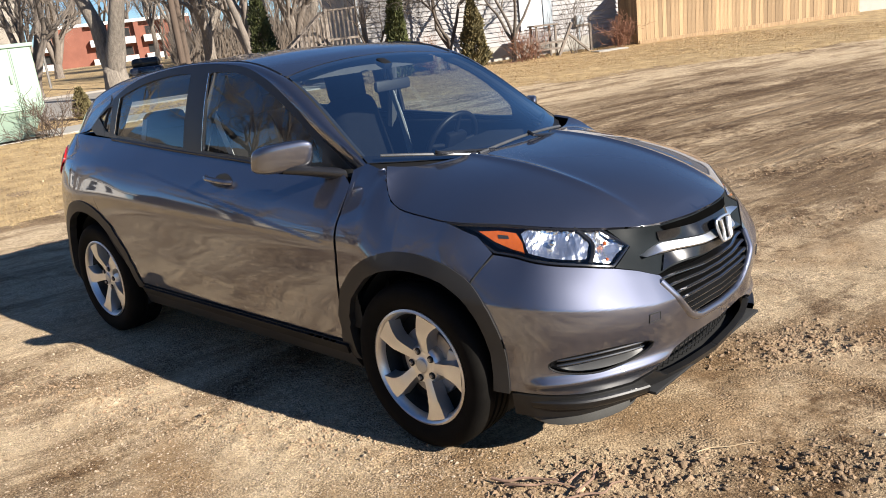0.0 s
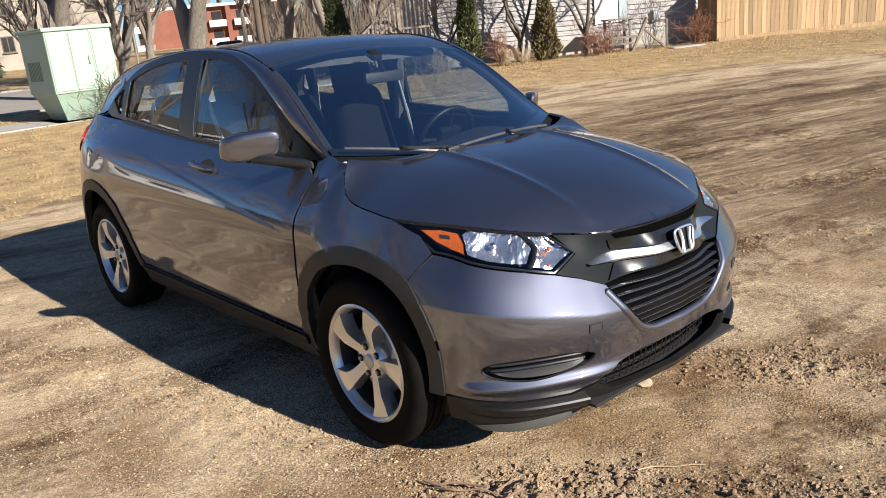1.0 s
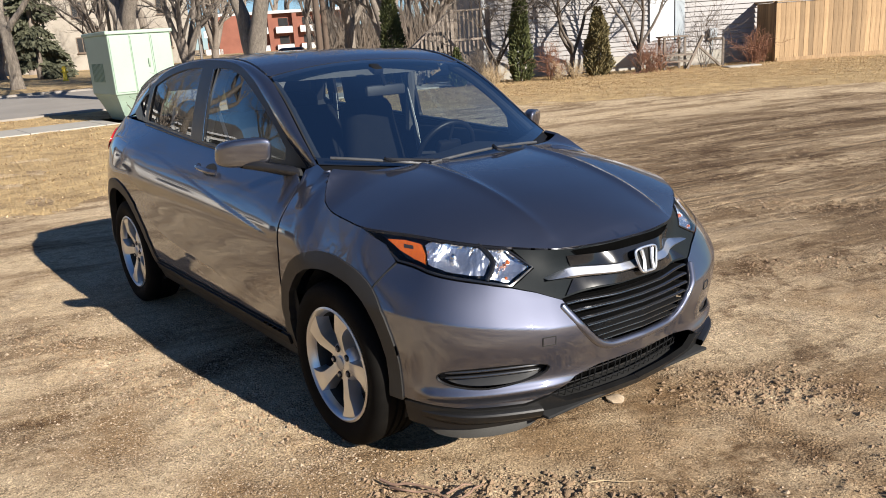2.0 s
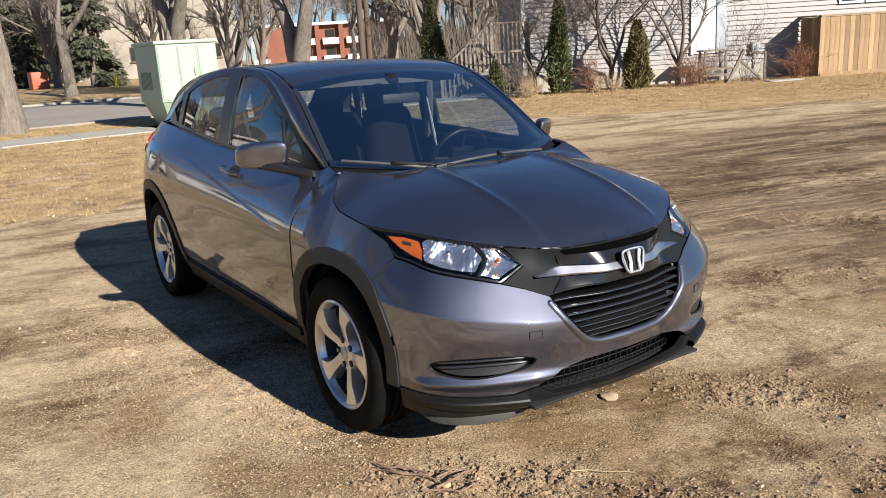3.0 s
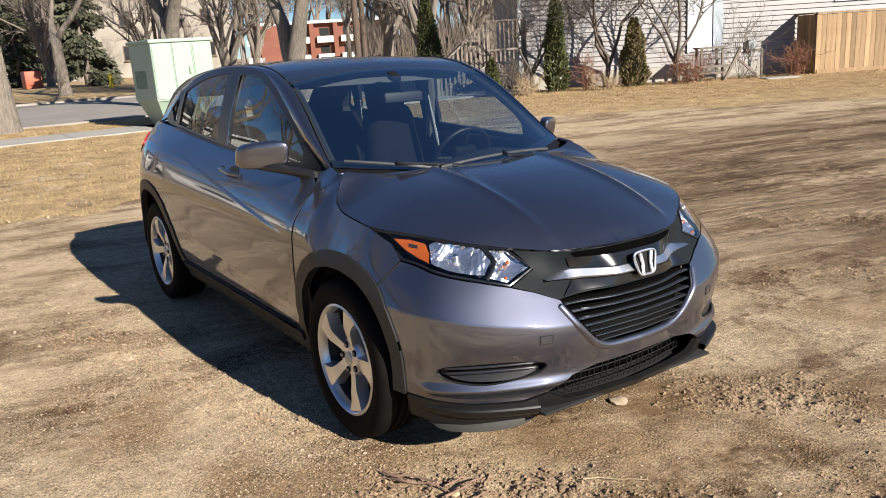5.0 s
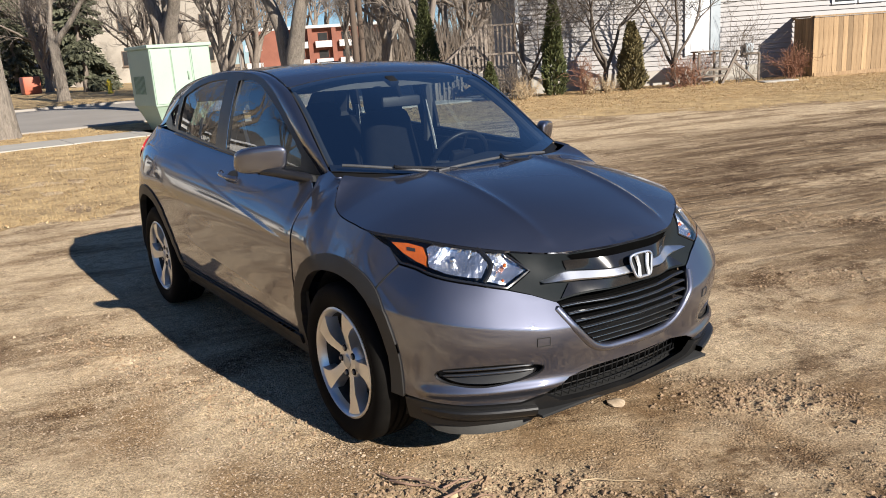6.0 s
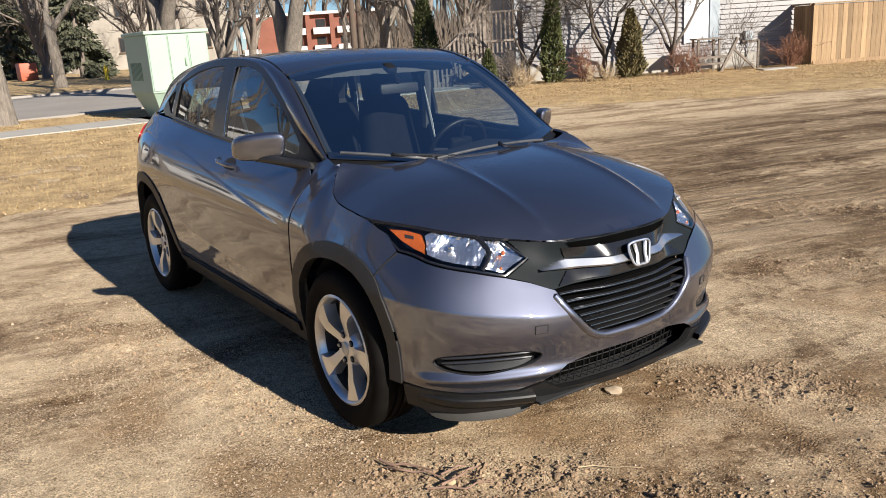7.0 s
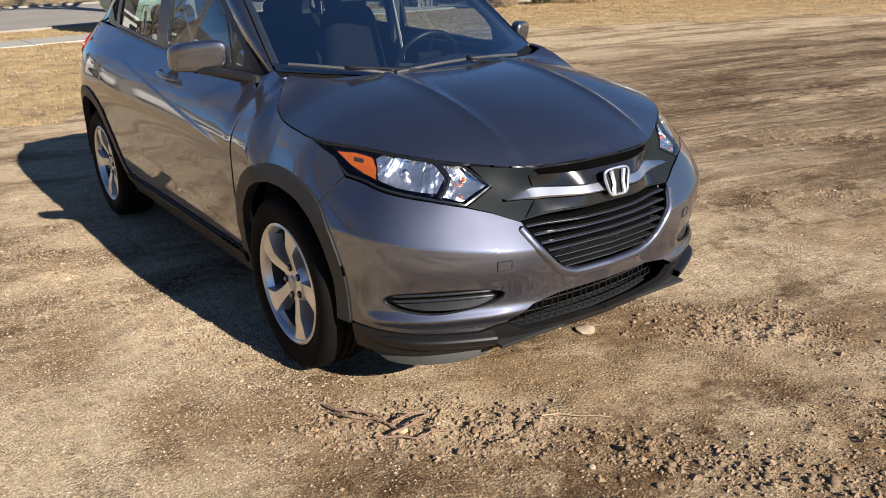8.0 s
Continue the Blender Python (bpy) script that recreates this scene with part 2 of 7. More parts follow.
def patch(loop, face, holes=(), step=0.03, thick=0.012, lift=0.0, whole=False, fine=0.0):
    """A skin over the region inside a loop of a curved face (a function from two coordinates to places), its rim turned in by
    thick. whole: the mirror image across y = 0 is joined on. fine: a closer step across the second coordinate, for pressed lines.
    Returns places, faces and normals."""
    from mathutils.geometry import delaunay_2d_cdt
    squeeze = fine / step if fine else 1.0
    step = fine or step
    rims = [dense([(a * squeeze, b) for a, b in h], step * 0.5) for h in (loop, *holes)]
    pts, edges = [], []
    for r in rims:
        k = len(pts)
        pts += r
        edges += [(k + i, k + (i + 1) % len(r)) for i in range(len(r))]
    rim = np.array(pts)
    lo, hi = np.array(rims[0]).min(axis=0), np.array(rims[0]).max(axis=0)
    A, B = np.meshgrid(np.arange(lo[0] + step / 2, hi[0], step), np.arange(lo[1] + step / 2, hi[1], step), indexing="ij")
    grid = np.column_stack((A.ravel(), B.ravel()))
    grid = grid[inside(rims[0], grid)]
    for h in rims[1:]:
        grid = grid[~inside(h, grid)]
    grid = grid[[bool(np.min((rim[:, 0] - a) ** 2 + (rim[:, 1] - b) ** 2) > (step * 0.4) ** 2) for a, b in grid]] if len(grid) else grid
    pts += [(float(a), float(b)) for a, b in grid]
    vs, _, fs, *_ = delaunay_2d_cdt([Vector(p) for p in pts], edges, [], 0, 1e-6)
    uv = np.array([tuple(v) for v in vs])
    tris = np.array([f for f in fs if len(f) == 3])
    mids = uv[tris].mean(axis=1)
    keep = inside(rims[0], mids)
    for h in rims[1:]:
        keep &= ~inside(h, mids)
    tris = tris[keep]
    uv = uv / (squeeze, 1)
    e = 1e-3
    p = face(uv)
    n = np.cross(face(uv + (e, 0)) - face(uv - (e, 0)), face(uv + (0, e)) - face(uv - (0, e)))
    n /= np.linalg.norm(n, axis=1)[:, None] + 1e-12
    # outward is away from the middle of the car
    mid = np.array((0.0, 0.0, 0.6))
    if np.mean(np.sum(n * (p - mid), axis=1)) < 0:
        n = -n
    p = p + n * lift
    t = np.array(tris)
    g = np.cross(p[t[:, 1]] - p[t[:, 0]], p[t[:, 2]] - p[t[:, 0]])
    flip = np.sum(g * n[t[:, 0]], axis=1) < 0
    t[flip] = t[flip][:, ::-1]
    faces = [tuple(f) for f in t]
    if thick:
        count = {}
        for f in faces:
            for i in range(3):
                count[(f[i], f[(i + 1) % 3])] = 1
        border = [(a, b) for (a, b) in count if (b, a) not in count and not (whole and abs(p[a][1]) < 1e-4 and abs(p[b][1]) < 1e-4)]
        ids = sorted({i for ab in border for i in ab})
        top, low = {}, {}
        pl, nl = list(p), list(n)
        for i in ids:
            top[i] = len(pl)
            pl.append(p[i])
            nl.append((0, 0, 0))
            low[i] = len(pl)
            pl.append(p[i] - n[i] * thick)
            nl.append((0, 0, 0))
        faces += [(top[b], top[a], low[a], low[b]) for a, b in border]
        p, n = np.array(pl), np.array(nl, float)
    if whole:
        k = len(p)
        q = p * (1, -1, 1)
        p, n = np.vstack((p, q)), np.vstack((n, n * (1, -1, 1)))
        faces = faces + [tuple(i + k for i in f[::-1]) for f in faces]
    return p, faces, n


def skin(name, made, mat, parent, label="", mirror=False):
    p, faces, n = made
    if mirror:
        p, n, faces = p * (1, -1, 1), n * (1, -1, 1), [f[::-1] for f in faces]
    me = mesh_from(name, p, faces, mat)
    me.normals_split_custom_set_from_vertices([tuple(map(float, v)) for v in n])
    return child(name, me, parent, label)


def loft(name, rows, mat, parent, label="", mirror=False, close=False):
    """A smooth skin through rows of equally many places."""
    rows = np.array(rows, float)
    if mirror:
        rows = rows * (1, -1, 1)
    a, b = rows.shape[:2]
    faces = []
    for i in range(a - 1):
        for j in range(b - 1 + close):
            f = (i * b + j, i * b + (j + 1) % b, (i + 1) * b + (j + 1) % b, (i + 1) * b + j)
            faces.append(f[::-1] if mirror else f)
    bm = bmesh.new()
    vs = [bm.verts.new(v) for v in rows.reshape(-1, 3)]
    for f in faces:
        bm.faces.new([vs[i] for i in f])
    return part(name, bm, mat, parent, label)

# ---- ground ----
N2, A2 = np.array((0.839, -0.545)), np.array((0.545, 0.839))


def at_house(a, n, z=0.0):
    """From the house's own measures (along its wall, out from it towards the car) to the world."""
    return Vector((a * A2[0] + n * N2[0], a * A2[1] + n * N2[1], z))


HOUSE_TURN = math.degrees(math.atan2(A2[1], A2[0]))


def smooth01(t):
    t = np.clip(t, 0, 1)
    return t * t * (3 - 2 * t)


def value_noise(x, y, seed=0):
    """Smooth noise from -1 to 1, for whole arrays."""
    x, y = np.asarray(x, float), np.asarray(y, float)
    i, j = np.floor(x), np.floor(y)
    u, v = smooth01(x - i), smooth01(y - j)

    def h(a, b):
        k = np.sin(a * 127.1 + b * 311.7 + seed * 74.7) * 43758.5453
        return (k - np.floor(k)) * 2 - 1
    return (h(i, j) * (1 - u) + h(i + 1, j) * u) * (1 - v) + (h(i, j + 1) * (1 - u) + h(i + 1, j + 1) * u) * v


def base_z(x, y):
    x, y = np.asarray(x, float), np.asarray(y, float)
    n = x * N2[0] + y * N2[1]
    house = 0.06 * smooth01((-n - 8) / 8) * smooth01((y - 4) / 6)
    left = (0.11 * smooth01((-x - 5) / 9) + 0.13 * smooth01((-x - 16) / 16) + 0.24 * smooth01((-x - 30) / 20)) * (1 - smooth01((y - 4) / 8) * smooth01((x + 40) / 15))
    return house + left


def band(x, y, p, q, w):
    """1 along a stretch from p to q of half width w, falling to 0 beside it."""
    p, q = np.array(p), np.array(q)
    d = q - p
    t = np.clip(((x - p[0]) * d[0] + (y - p[1]) * d[1]) / (d @ d), 0, 1)
    return np.exp(-(((x - p[0] - t * d[0]) ** 2 + (y - p[1] - t * d[1]) ** 2) / w**2))


CHURNED = [((1.75, -0.95), (2.15, -0.62), 0.16), ((2.15, -0.56), (3.1, 0.06), 0.13), ((2.0, 0.55), (2.35, 0.9), 0.18), ((1.2, 2.3), (2.1, 3.3), 0.14), ((-1.0, -1.55), (1.25, -0.98), 0.16), ((2.9, 0.3), (3.3, 1.6), 0.2), ((0.2, 3.6), (1.4, 4.8), 0.25)]


def ground_z(x, y):
    """The ground with its swells, ruts and clods."""
    x, y = np.asarray(x, float), np.asarray(y, float)
    near = np.exp(-((x / 14) ** 2 + (y / 14) ** 2))
    clods = sum(band(x, y, *c) for c in CHURNED)
    rough = (0.010 * value_noise(x * 1.3, y * 1.3, 1) + 0.006 * value_noise(x * 4, y * 4, 2) + 0.005 * value_noise(x * 11, y * 11, 3) + 0.005 * np.maximum(0, value_noise(x * 19, y * 19, 4)) * smooth01(value_noise(x * 0.9, y * 0.9, 9) + 0.6)) * near
    lumps = np.maximum(0, value_noise(x * 21, y * 21, 5) + 0.6 * value_noise(x * 38, y * 38, 6)) * 0.016 * clods
    rut = -0.012 * np.exp(-((y - 6.2 - 0.12 * x + 0.3 * value_noise(x * 0.3, y * 0, 8)) / 0.16) ** 2) - 0.012 * np.exp(-((y - 4.7 - 0.1 * x) / 0.15) ** 2)
    under = np.exp(-(np.maximum(0, np.abs(x) - 1.5) ** 2 + np.maximum(0, np.abs(y) - 0.7) ** 2) / 0.08)
    lean = -0.0175 * np.clip(y + 0.85, 0, 2.0) * np.exp(-(np.maximum(0, np.abs(x) - 1.9) ** 2 + np.maximum(0, y - 1.15) ** 2) / 1.2)
    return base_z(x, y) + lean + (rough + lumps + rut * near) * (1 - 0.85 * under)


def dirt_material():
    """Packed sandy earth: pale crust, brown damp patches with broken edges, crumbs, pits with their shade in the
    colour, and straw.
    """
    m, t, b = material("trodden_dirt")
    at = coords(t, 1.0)
    n1, n4, n12, n45, n130 = (noisy(t, at, k, 5, 0.68) for k in (1.1, 4.0, 12.0, 45.0, 120.0))
    crust = ramp(t, mixed(t, 0.4, n4, n12), [(0.32, (0.335, 0.242, 0.15)), (0.5, (0.55, 0.43, 0.285)), (0.66, (0.71, 0.575, 0.41))])
    streak = noisy(t, along(t, 66, 3.3), 0.9, 6, 0.65)
    edge = mixed(t, 0.22, mixed(t, 0.5, streak, n1), n12)
    damp = ramp(t, edge, [(0.525, (0, 0, 0)), (0.57, (0.8, 0.8, 0.8))])
    brown = ramp(t, n12, [(0.3, (0.165, 0.11, 0.065)), (0.7, (0.30, 0.21, 0.13))])
    col = mixed(t, damp, crust, brown)
    speck = ramp(t, n130, [(0.37, (0.36, 0.33, 0.31)), (0.5, (1, 1, 1)), (0.63, (1.6, 1.58, 1.52))])
    # trodden smooth in some places, crumbled in others
    loose = ramp(t, mixed(t, 0.45, n1, n4), [(0.40, (0.42, 0.42, 0.42)), (0.55, (1, 1, 1))])
    col = mixed(t, mixed(t, 1.0, loose, (0.85, 0.85, 0.85), "MULTIPLY"), col, mixed(t, 1.0, col, speck, "MULTIPLY"))
    vor = put(t, "ShaderNodeTexVoronoi", Scale=95.0)
    t.links.new(at, vor.inputs["Vector"])
    grain = ramp(t, vor.outputs["Color"], [(0.15, (0.62, 0.60, 0.57)), (0.5, (1, 1, 1)), (0.85, (1.38, 1.36, 1.32))])
    col = mixed(t, mixed(t, 1.0, loose, (0.6, 0.6, 0.6), "MULTIPLY"), col, mixed(t, 1.0, col, grain, "MULTIPLY"))
    # low spots darkened: the shade in small pits is put into the colour
    pit_shade = ramp(t, mixed(t, 0.45, n45, n12), [(0.36, (0.42, 0.38, 0.35)), (0.45, (1, 1, 1))])
    col = mixed(t, 0.85, col, pit_shade, "MULTIPLY")
    # streaks darkened for damp ruts and for tree shadow across the lot
    rut = noisy(t, along(t, 74, 3.6), 1.25, 8, 0.72)
    ruts_and_shadow = ramp(t, mixed(t, 0.2, rut, n12), [(0.485, (1, 1, 1)), (0.55, (0.50, 0.45, 0.41)), (0.68, (0.36, 0.31, 0.28))])
    # places that stay damp: the driven way beside the car, with tree shadow put into its streaks, hollows before its
    # nose, the churned edge
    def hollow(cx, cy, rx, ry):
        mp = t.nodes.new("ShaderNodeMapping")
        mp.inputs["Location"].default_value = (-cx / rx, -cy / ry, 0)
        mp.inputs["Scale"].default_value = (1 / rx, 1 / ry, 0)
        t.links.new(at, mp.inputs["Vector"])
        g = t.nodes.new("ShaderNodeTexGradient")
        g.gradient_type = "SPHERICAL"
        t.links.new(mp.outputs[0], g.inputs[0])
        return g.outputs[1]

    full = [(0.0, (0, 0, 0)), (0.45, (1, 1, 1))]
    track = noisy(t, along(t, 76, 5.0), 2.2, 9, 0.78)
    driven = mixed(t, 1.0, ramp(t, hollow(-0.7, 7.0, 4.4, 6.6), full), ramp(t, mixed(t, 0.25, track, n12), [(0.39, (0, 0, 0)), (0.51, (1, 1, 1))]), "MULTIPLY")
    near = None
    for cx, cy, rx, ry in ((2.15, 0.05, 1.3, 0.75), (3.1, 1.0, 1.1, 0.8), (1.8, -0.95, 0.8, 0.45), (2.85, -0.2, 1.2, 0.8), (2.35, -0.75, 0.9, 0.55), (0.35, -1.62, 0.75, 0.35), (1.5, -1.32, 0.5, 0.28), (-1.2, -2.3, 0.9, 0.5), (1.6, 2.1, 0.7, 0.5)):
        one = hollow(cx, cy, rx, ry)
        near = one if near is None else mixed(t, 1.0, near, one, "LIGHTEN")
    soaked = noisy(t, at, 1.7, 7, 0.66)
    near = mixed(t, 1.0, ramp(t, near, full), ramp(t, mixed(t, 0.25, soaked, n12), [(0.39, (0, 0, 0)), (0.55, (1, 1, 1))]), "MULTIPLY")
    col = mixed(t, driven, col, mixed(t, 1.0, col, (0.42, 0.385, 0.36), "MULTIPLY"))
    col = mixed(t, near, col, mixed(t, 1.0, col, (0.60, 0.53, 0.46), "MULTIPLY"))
    mottle = ramp(t, mixed(t, 0.35, n4, n45), [(0.40, (1.12, 1.12, 1.12)), (0.50, (1, 1, 1)), (0.56, (0.62, 0.58, 0.55)), (0.64, (0.5, 0.46, 0.43))])
    col = mixed(t, 0.6, col, mottle, "MULTIPLY")
    col = mixed(t, 0.9, col, ruts_and_shadow, "MULTIPLY")
    for turn_deg, lo in ((20, 0.70), (115, 0.72)):
        mp = t.nodes.new("ShaderNodeMapping")
        mp.inputs["Rotation"].default_value = (0, 0, radians(turn_deg))
        mp.inputs["Scale"].default_value = (18, 150, 1)
        t.links.new(at, mp.inputs["Vector"])
        straw = ramp(t, noisy(t, mp.outputs[0], 1.0, 2), [(lo, (0, 0, 0)), (lo + 0.05, (1, 1, 1))])
        col = mixed(t, straw, col, (0.62, 0.48, 0.29))
    t.links.new(col, b.inputs["Base Color"])
    b.inputs["Roughness"].default_value = 0.95
    b.inputs["Specular IOR Level"].default_value = 0.15
    pebble = ramp(t, vor.outputs["Distance"], [(0.0, (1, 1, 1)), (0.75, (0, 0, 0))])
    patchy = ramp(t, n4, [(0.42, (0.05, 0.05, 0.05)), (0.62, (0.27, 0.27, 0.27))])
    h = mixed(t, patchy, mixed(t, 0.5, mixed(t, 0.5, n12, n45), n130), pebble)
    h = mixed(t, loose, (0.5, 0.5, 0.5), h)
    groove = noisy(t, along(t, 76, 14.0), 6.0, 4, 0.6)
    cut = ramp(t, groove, [(0.36, (0, 0, 0)), (0.52, (1, 1, 1))])
    h = mixed(t, mixed(t, 1.0, driven, (0.55, 0.55, 0.55), "MULTIPLY"), h, cut)
    bumped(t, b, h, 1.0, 0.042)
    return m


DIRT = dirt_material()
LAWN = surface("dry_lawn_soil", (0.15, 0.09, 0.04), (0.66, 0.475, 0.235), 2.6, 0.97, 0, 30, 1.0, 0.04)
BLADE = surface("dry_grass_blades", (0.33, 0.23, 0.105), (0.53, 0.385, 0.195), 3.0, 0.9, 0, 30, 0)
CONCRETE = surface("pale_concrete", (0.31, 0.288, 0.25), (0.42, 0.393, 0.35), 1.5, 0.9, 0, 60, 0.4, 0.004)
ASPHALT = surface("worn_asphalt", (0.23, 0.208, 0.182), (0.31, 0.282, 0.248), 0.6, 0.9, 0, 80, 0.5, 0.006)
STONE = surface("small_stones", (0.27, 0.20, 0.13), (0.52, 0.41, 0.295), 30, 0.9, 0, 90, 0.3)


def steps_out(inner, fine, far):
    """Even steps near the middle that lengthen outwards."""
    v, s, out = inner, fine, []
    while v < far:
        s *= 1.22
        v += s
        out.append(v)
    return np.array(out)


def grid_mesh(name, xs, ys, z_of, mat):
    X, Y = np.meshgrid(xs, ys)
    Z = z_of(X, Y)
    v = np.column_stack((X.ravel(), Y.ravel(), Z.ravel()))
    w, h = len(xs), len(ys)
    i, j = np.meshgrid(np.arange(w - 1), np.arange(h - 1))
    k = (j * w + i).ravel()
    return mesh_from(name, v, np.column_stack((k, k + 1, k + w + 1, k + w)), mat)


def line(lo, hi, fine, far):
    return np.concatenate((lo - steps_out(0, fine, far)[::-1], np.arange(lo, hi, fine), hi + steps_out(0, fine, far)))


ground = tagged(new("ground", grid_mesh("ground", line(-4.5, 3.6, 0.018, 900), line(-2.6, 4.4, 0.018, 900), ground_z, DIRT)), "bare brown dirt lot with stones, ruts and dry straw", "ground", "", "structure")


def lawn_part(x, y):
    """Above 0 on the lawn: the strip before the house and the verge behind the car."""
    n, a = x * N2[0] + y * N2[1], x * A2[0] + y * A2[1]
    wob = 0.5 * value_noise(x * 0.5, y * 0.5, 11) + 0.3 * value_noise(x * 1.7, y * 1.7, 12) + 0.2 * value_noise(x * 5, y * 5, 13)
    strip = -n - 11.3 - 0.9 * smooth01((5 - a) / 4) + 0.9 * smooth01((a - 8) / 4) + wob
    verge = -x - 5.2 - 0.30 * (y + 1) - 0.9 * smooth01((y - 2) / 5) + wob * 1.1
    return np.where(y > 6, np.maximum(strip, np.where(x < -12, verge, -9)), np.maximum(np.minimum(verge, 30), strip))


def lawn_z(x, y):
    e = smooth01((lawn_part(x, y) + 0.15) / 0.5)
    return base_z(x, y) - 0.05 + e * (0.062 + 0.015 * value_noise(x * 2.2, y * 2.2, 21))


tagged(new("lawn", grid_mesh("lawn", np.concatenate((np.arange(-120, -30, 3.0), np.arange(-30, 16, 0.2))), np.concatenate((np.arange(-60, -12, 3.0), np.arange(-12, 30, 0.2), np.arange(30, 90, 3.0))), lawn_z, LAWN)), "dry yellow lawn before the house and along the verge", "lawn", "", "structure")

# blades of dry grass
rng = np.random.default_rng(4)
gx, gy = rng.uniform(-19, 6, 340000), rng.uniform(-9, 22, 340000)
keep = (lawn_part(gx, gy) > 0.12) & ((gx < -4) | (gy > 8)) & ~((gx < -14.1) & (gx > -15.95) & (gy < 12))
gx, gy = gx[keep][:150000], gy[keep][:150000]
gz = np.maximum(lawn_z(gx, gy), base_z(gx, gy))
turn = rng.uniform(0, 2 * math.pi, len(gx))
size = rng.uniform(0.015, 0.05, len(gx))
wide = rng.uniform(0.002, 0.005, len(gx))
lean = rng.uniform(0.4, 2.6, len(gx))
c, s = np.cos(turn), np.sin(turn)
P = np.stack((np.column_stack((gx - s * wide, gy + c * wide, gz - 0.005)), np.column_stack((gx + s * wide, gy - c * wide, gz - 0.005)), np.column_stack((gx + c * size * lean, gy + s * size * lean, gz + size))), axis=1).reshape(-1, 3)
tagged(new("grass", mesh_from("grass", P, np.arange(len(P)).reshape(-1, 3), BLADE, False)), "dry straw-coloured grass blades on the lawn", "grass", "", "stuff")

# dead leaves blown over the lawn, thickest before the house
m_leaf, t_leaf, b_leaf = material("dead_leaves")
geo = t_leaf.nodes.new("ShaderNodeNewGeometry")
t_leaf.links.new(ramp(t_leaf, geo.outputs["Random Per Island"], [(0.0, (0.13, 0.07, 0.03)), (0.4, (0.36, 0.22, 0.10)), (0.75, (0.50, 0.35, 0.18)), (1.0, (0.62, 0.48, 0.29))]), b_leaf.inputs["Base Color"])
b_leaf.inputs["Roughness"].default_value = 0.9
lx, ly = rng.uniform(-19, 6, 200000), rng.uniform(-9, 22, 200000)
lm = lawn_part(lx, ly)
near_house = (ly > 7) & (lx * N2[0] + ly * N2[1] < -13.2)
keep = (lm > 0.0) & ((lx < -4) | (ly > 8)) & ~((lx < -14.1) & (lx > -15.95) & (ly < 12)) & (rng.uniform(0, 1, len(lx)) < np.where(near_house, 1.0, 0.10 + 0.45 * smooth01(value_noise(lx * 0.8, ly * 0.8, 31) * 1.4)))
lx, ly = lx[keep], ly[keep]
lz = np.maximum(lawn_z(lx, ly), base_z(lx, ly)) + 0.012
k = len(lx)
lt, ls = rng.uniform(0, 6.283, k), rng.uniform(0.009, 0.024, k)
up1, up2 = rng.uniform(-0.3, 0.9, k), rng.uniform(-0.6, 0.6, k)
ca, sa = np.cos(lt) * ls, np.sin(lt) * ls
LV = np.stack((np.column_stack((lx - ca, ly - sa, lz)), np.column_stack((lx + sa * 0.6, ly - ca * 0.6, lz + ls * 0.4 * (1 + up2))), np.column_stack((lx + ca, ly + sa, lz + ls * (0.5 + up1))), np.column_stack((lx - sa * 0.6, ly + ca * 0.6, lz + ls * 0.3 * (1 - up2)))), axis=1).reshape(-1, 3)
tagged(new("dead_leaves", mesh_from("dead_leaves", LV, np.arange(len(LV)).reshape(-1, 4), m_leaf, False)), "dead brown leaves lying over the dry lawn", "leaves", "", "stuff")

# loose stones and crumbs of earth
OCTA = np.array([(1, 0, 0), (-1, 0, 0), (0, 1, 0), (0, -1, 0), (0, 0, 1), (0, 0, -1)], float)
OCTA_F = np.array([(0, 2, 4), (2, 1, 4), (1, 3, 4), (3, 0, 4), (2, 0, 5), (1, 2, 5), (3, 1, 5), (0, 3, 5)])


def scatter(name, x, y, size, mat, label, category, seed):
    r = np.random.default_rng(seed)
    k = len(x)
    shape = OCTA[None] * (size[:, None, None] * r.uniform(0.55, 1.25, (k, 1, 3)))
    shape[:, :, 2] *= 0.65
    a = r.uniform(0, 6.28, k)
    ca, sa = np.cos(a)[:, None], np.sin(a)[:, None]
    X = shape[:, :, 0] * ca - shape[:, :, 1] * sa
    Y = shape[:, :, 0] * sa + shape[:, :, 1] * ca
    jit = r.uniform(0.8, 1.2, (k, 6))
    V = np.stack((X * jit + x[:, None], Y * jit + y[:, None], shape[:, :, 2] + (ground_z(x, y) + size * 0.22)[:, None]), axis=2).reshape(-1, 3)
    F = (OCTA_F[None] + (np.arange(k) * 6)[:, None, None]).reshape(-1, 3)
    tagged(new(name, mesh_from(name, V, F, mat, False)), label, category, "", "stuff")


rx = np.concatenate((rng.uniform(-5, 4.6, 52000), rng.normal(0.8, 1.6, 30000)))
ry = np.concatenate((rng.uniform(-3.2, 6, 52000), rng.normal(-1.2, 0.5, 30000)))
px, py = rng.uniform(-4.5, 4.2, 90000), rng.uniform(-3.0, 4.5, 90000)
clump = smooth01(value_noise(px * 1.1, py * 1.1, 41) * 0.8 + 0.5 * value_noise(px * 4.5, py * 4.5, 42) + 0.15 + 0.7 * band(px, py, (-0.6, -1.35), (1.35, -0.95), 0.22))
some = rng.uniform(0, 1, len(px)) < clump * 0.42
rx, ry = np.concatenate((rx, px[some])), np.concatenate((ry, py[some]))
grain_size = np.concatenate((np.abs(rng.normal(0.0006, 0.0019, len(rx) - some.sum())) + 0.0012, rng.gamma(2.2, 0.0012, some.sum()) + 0.0018))
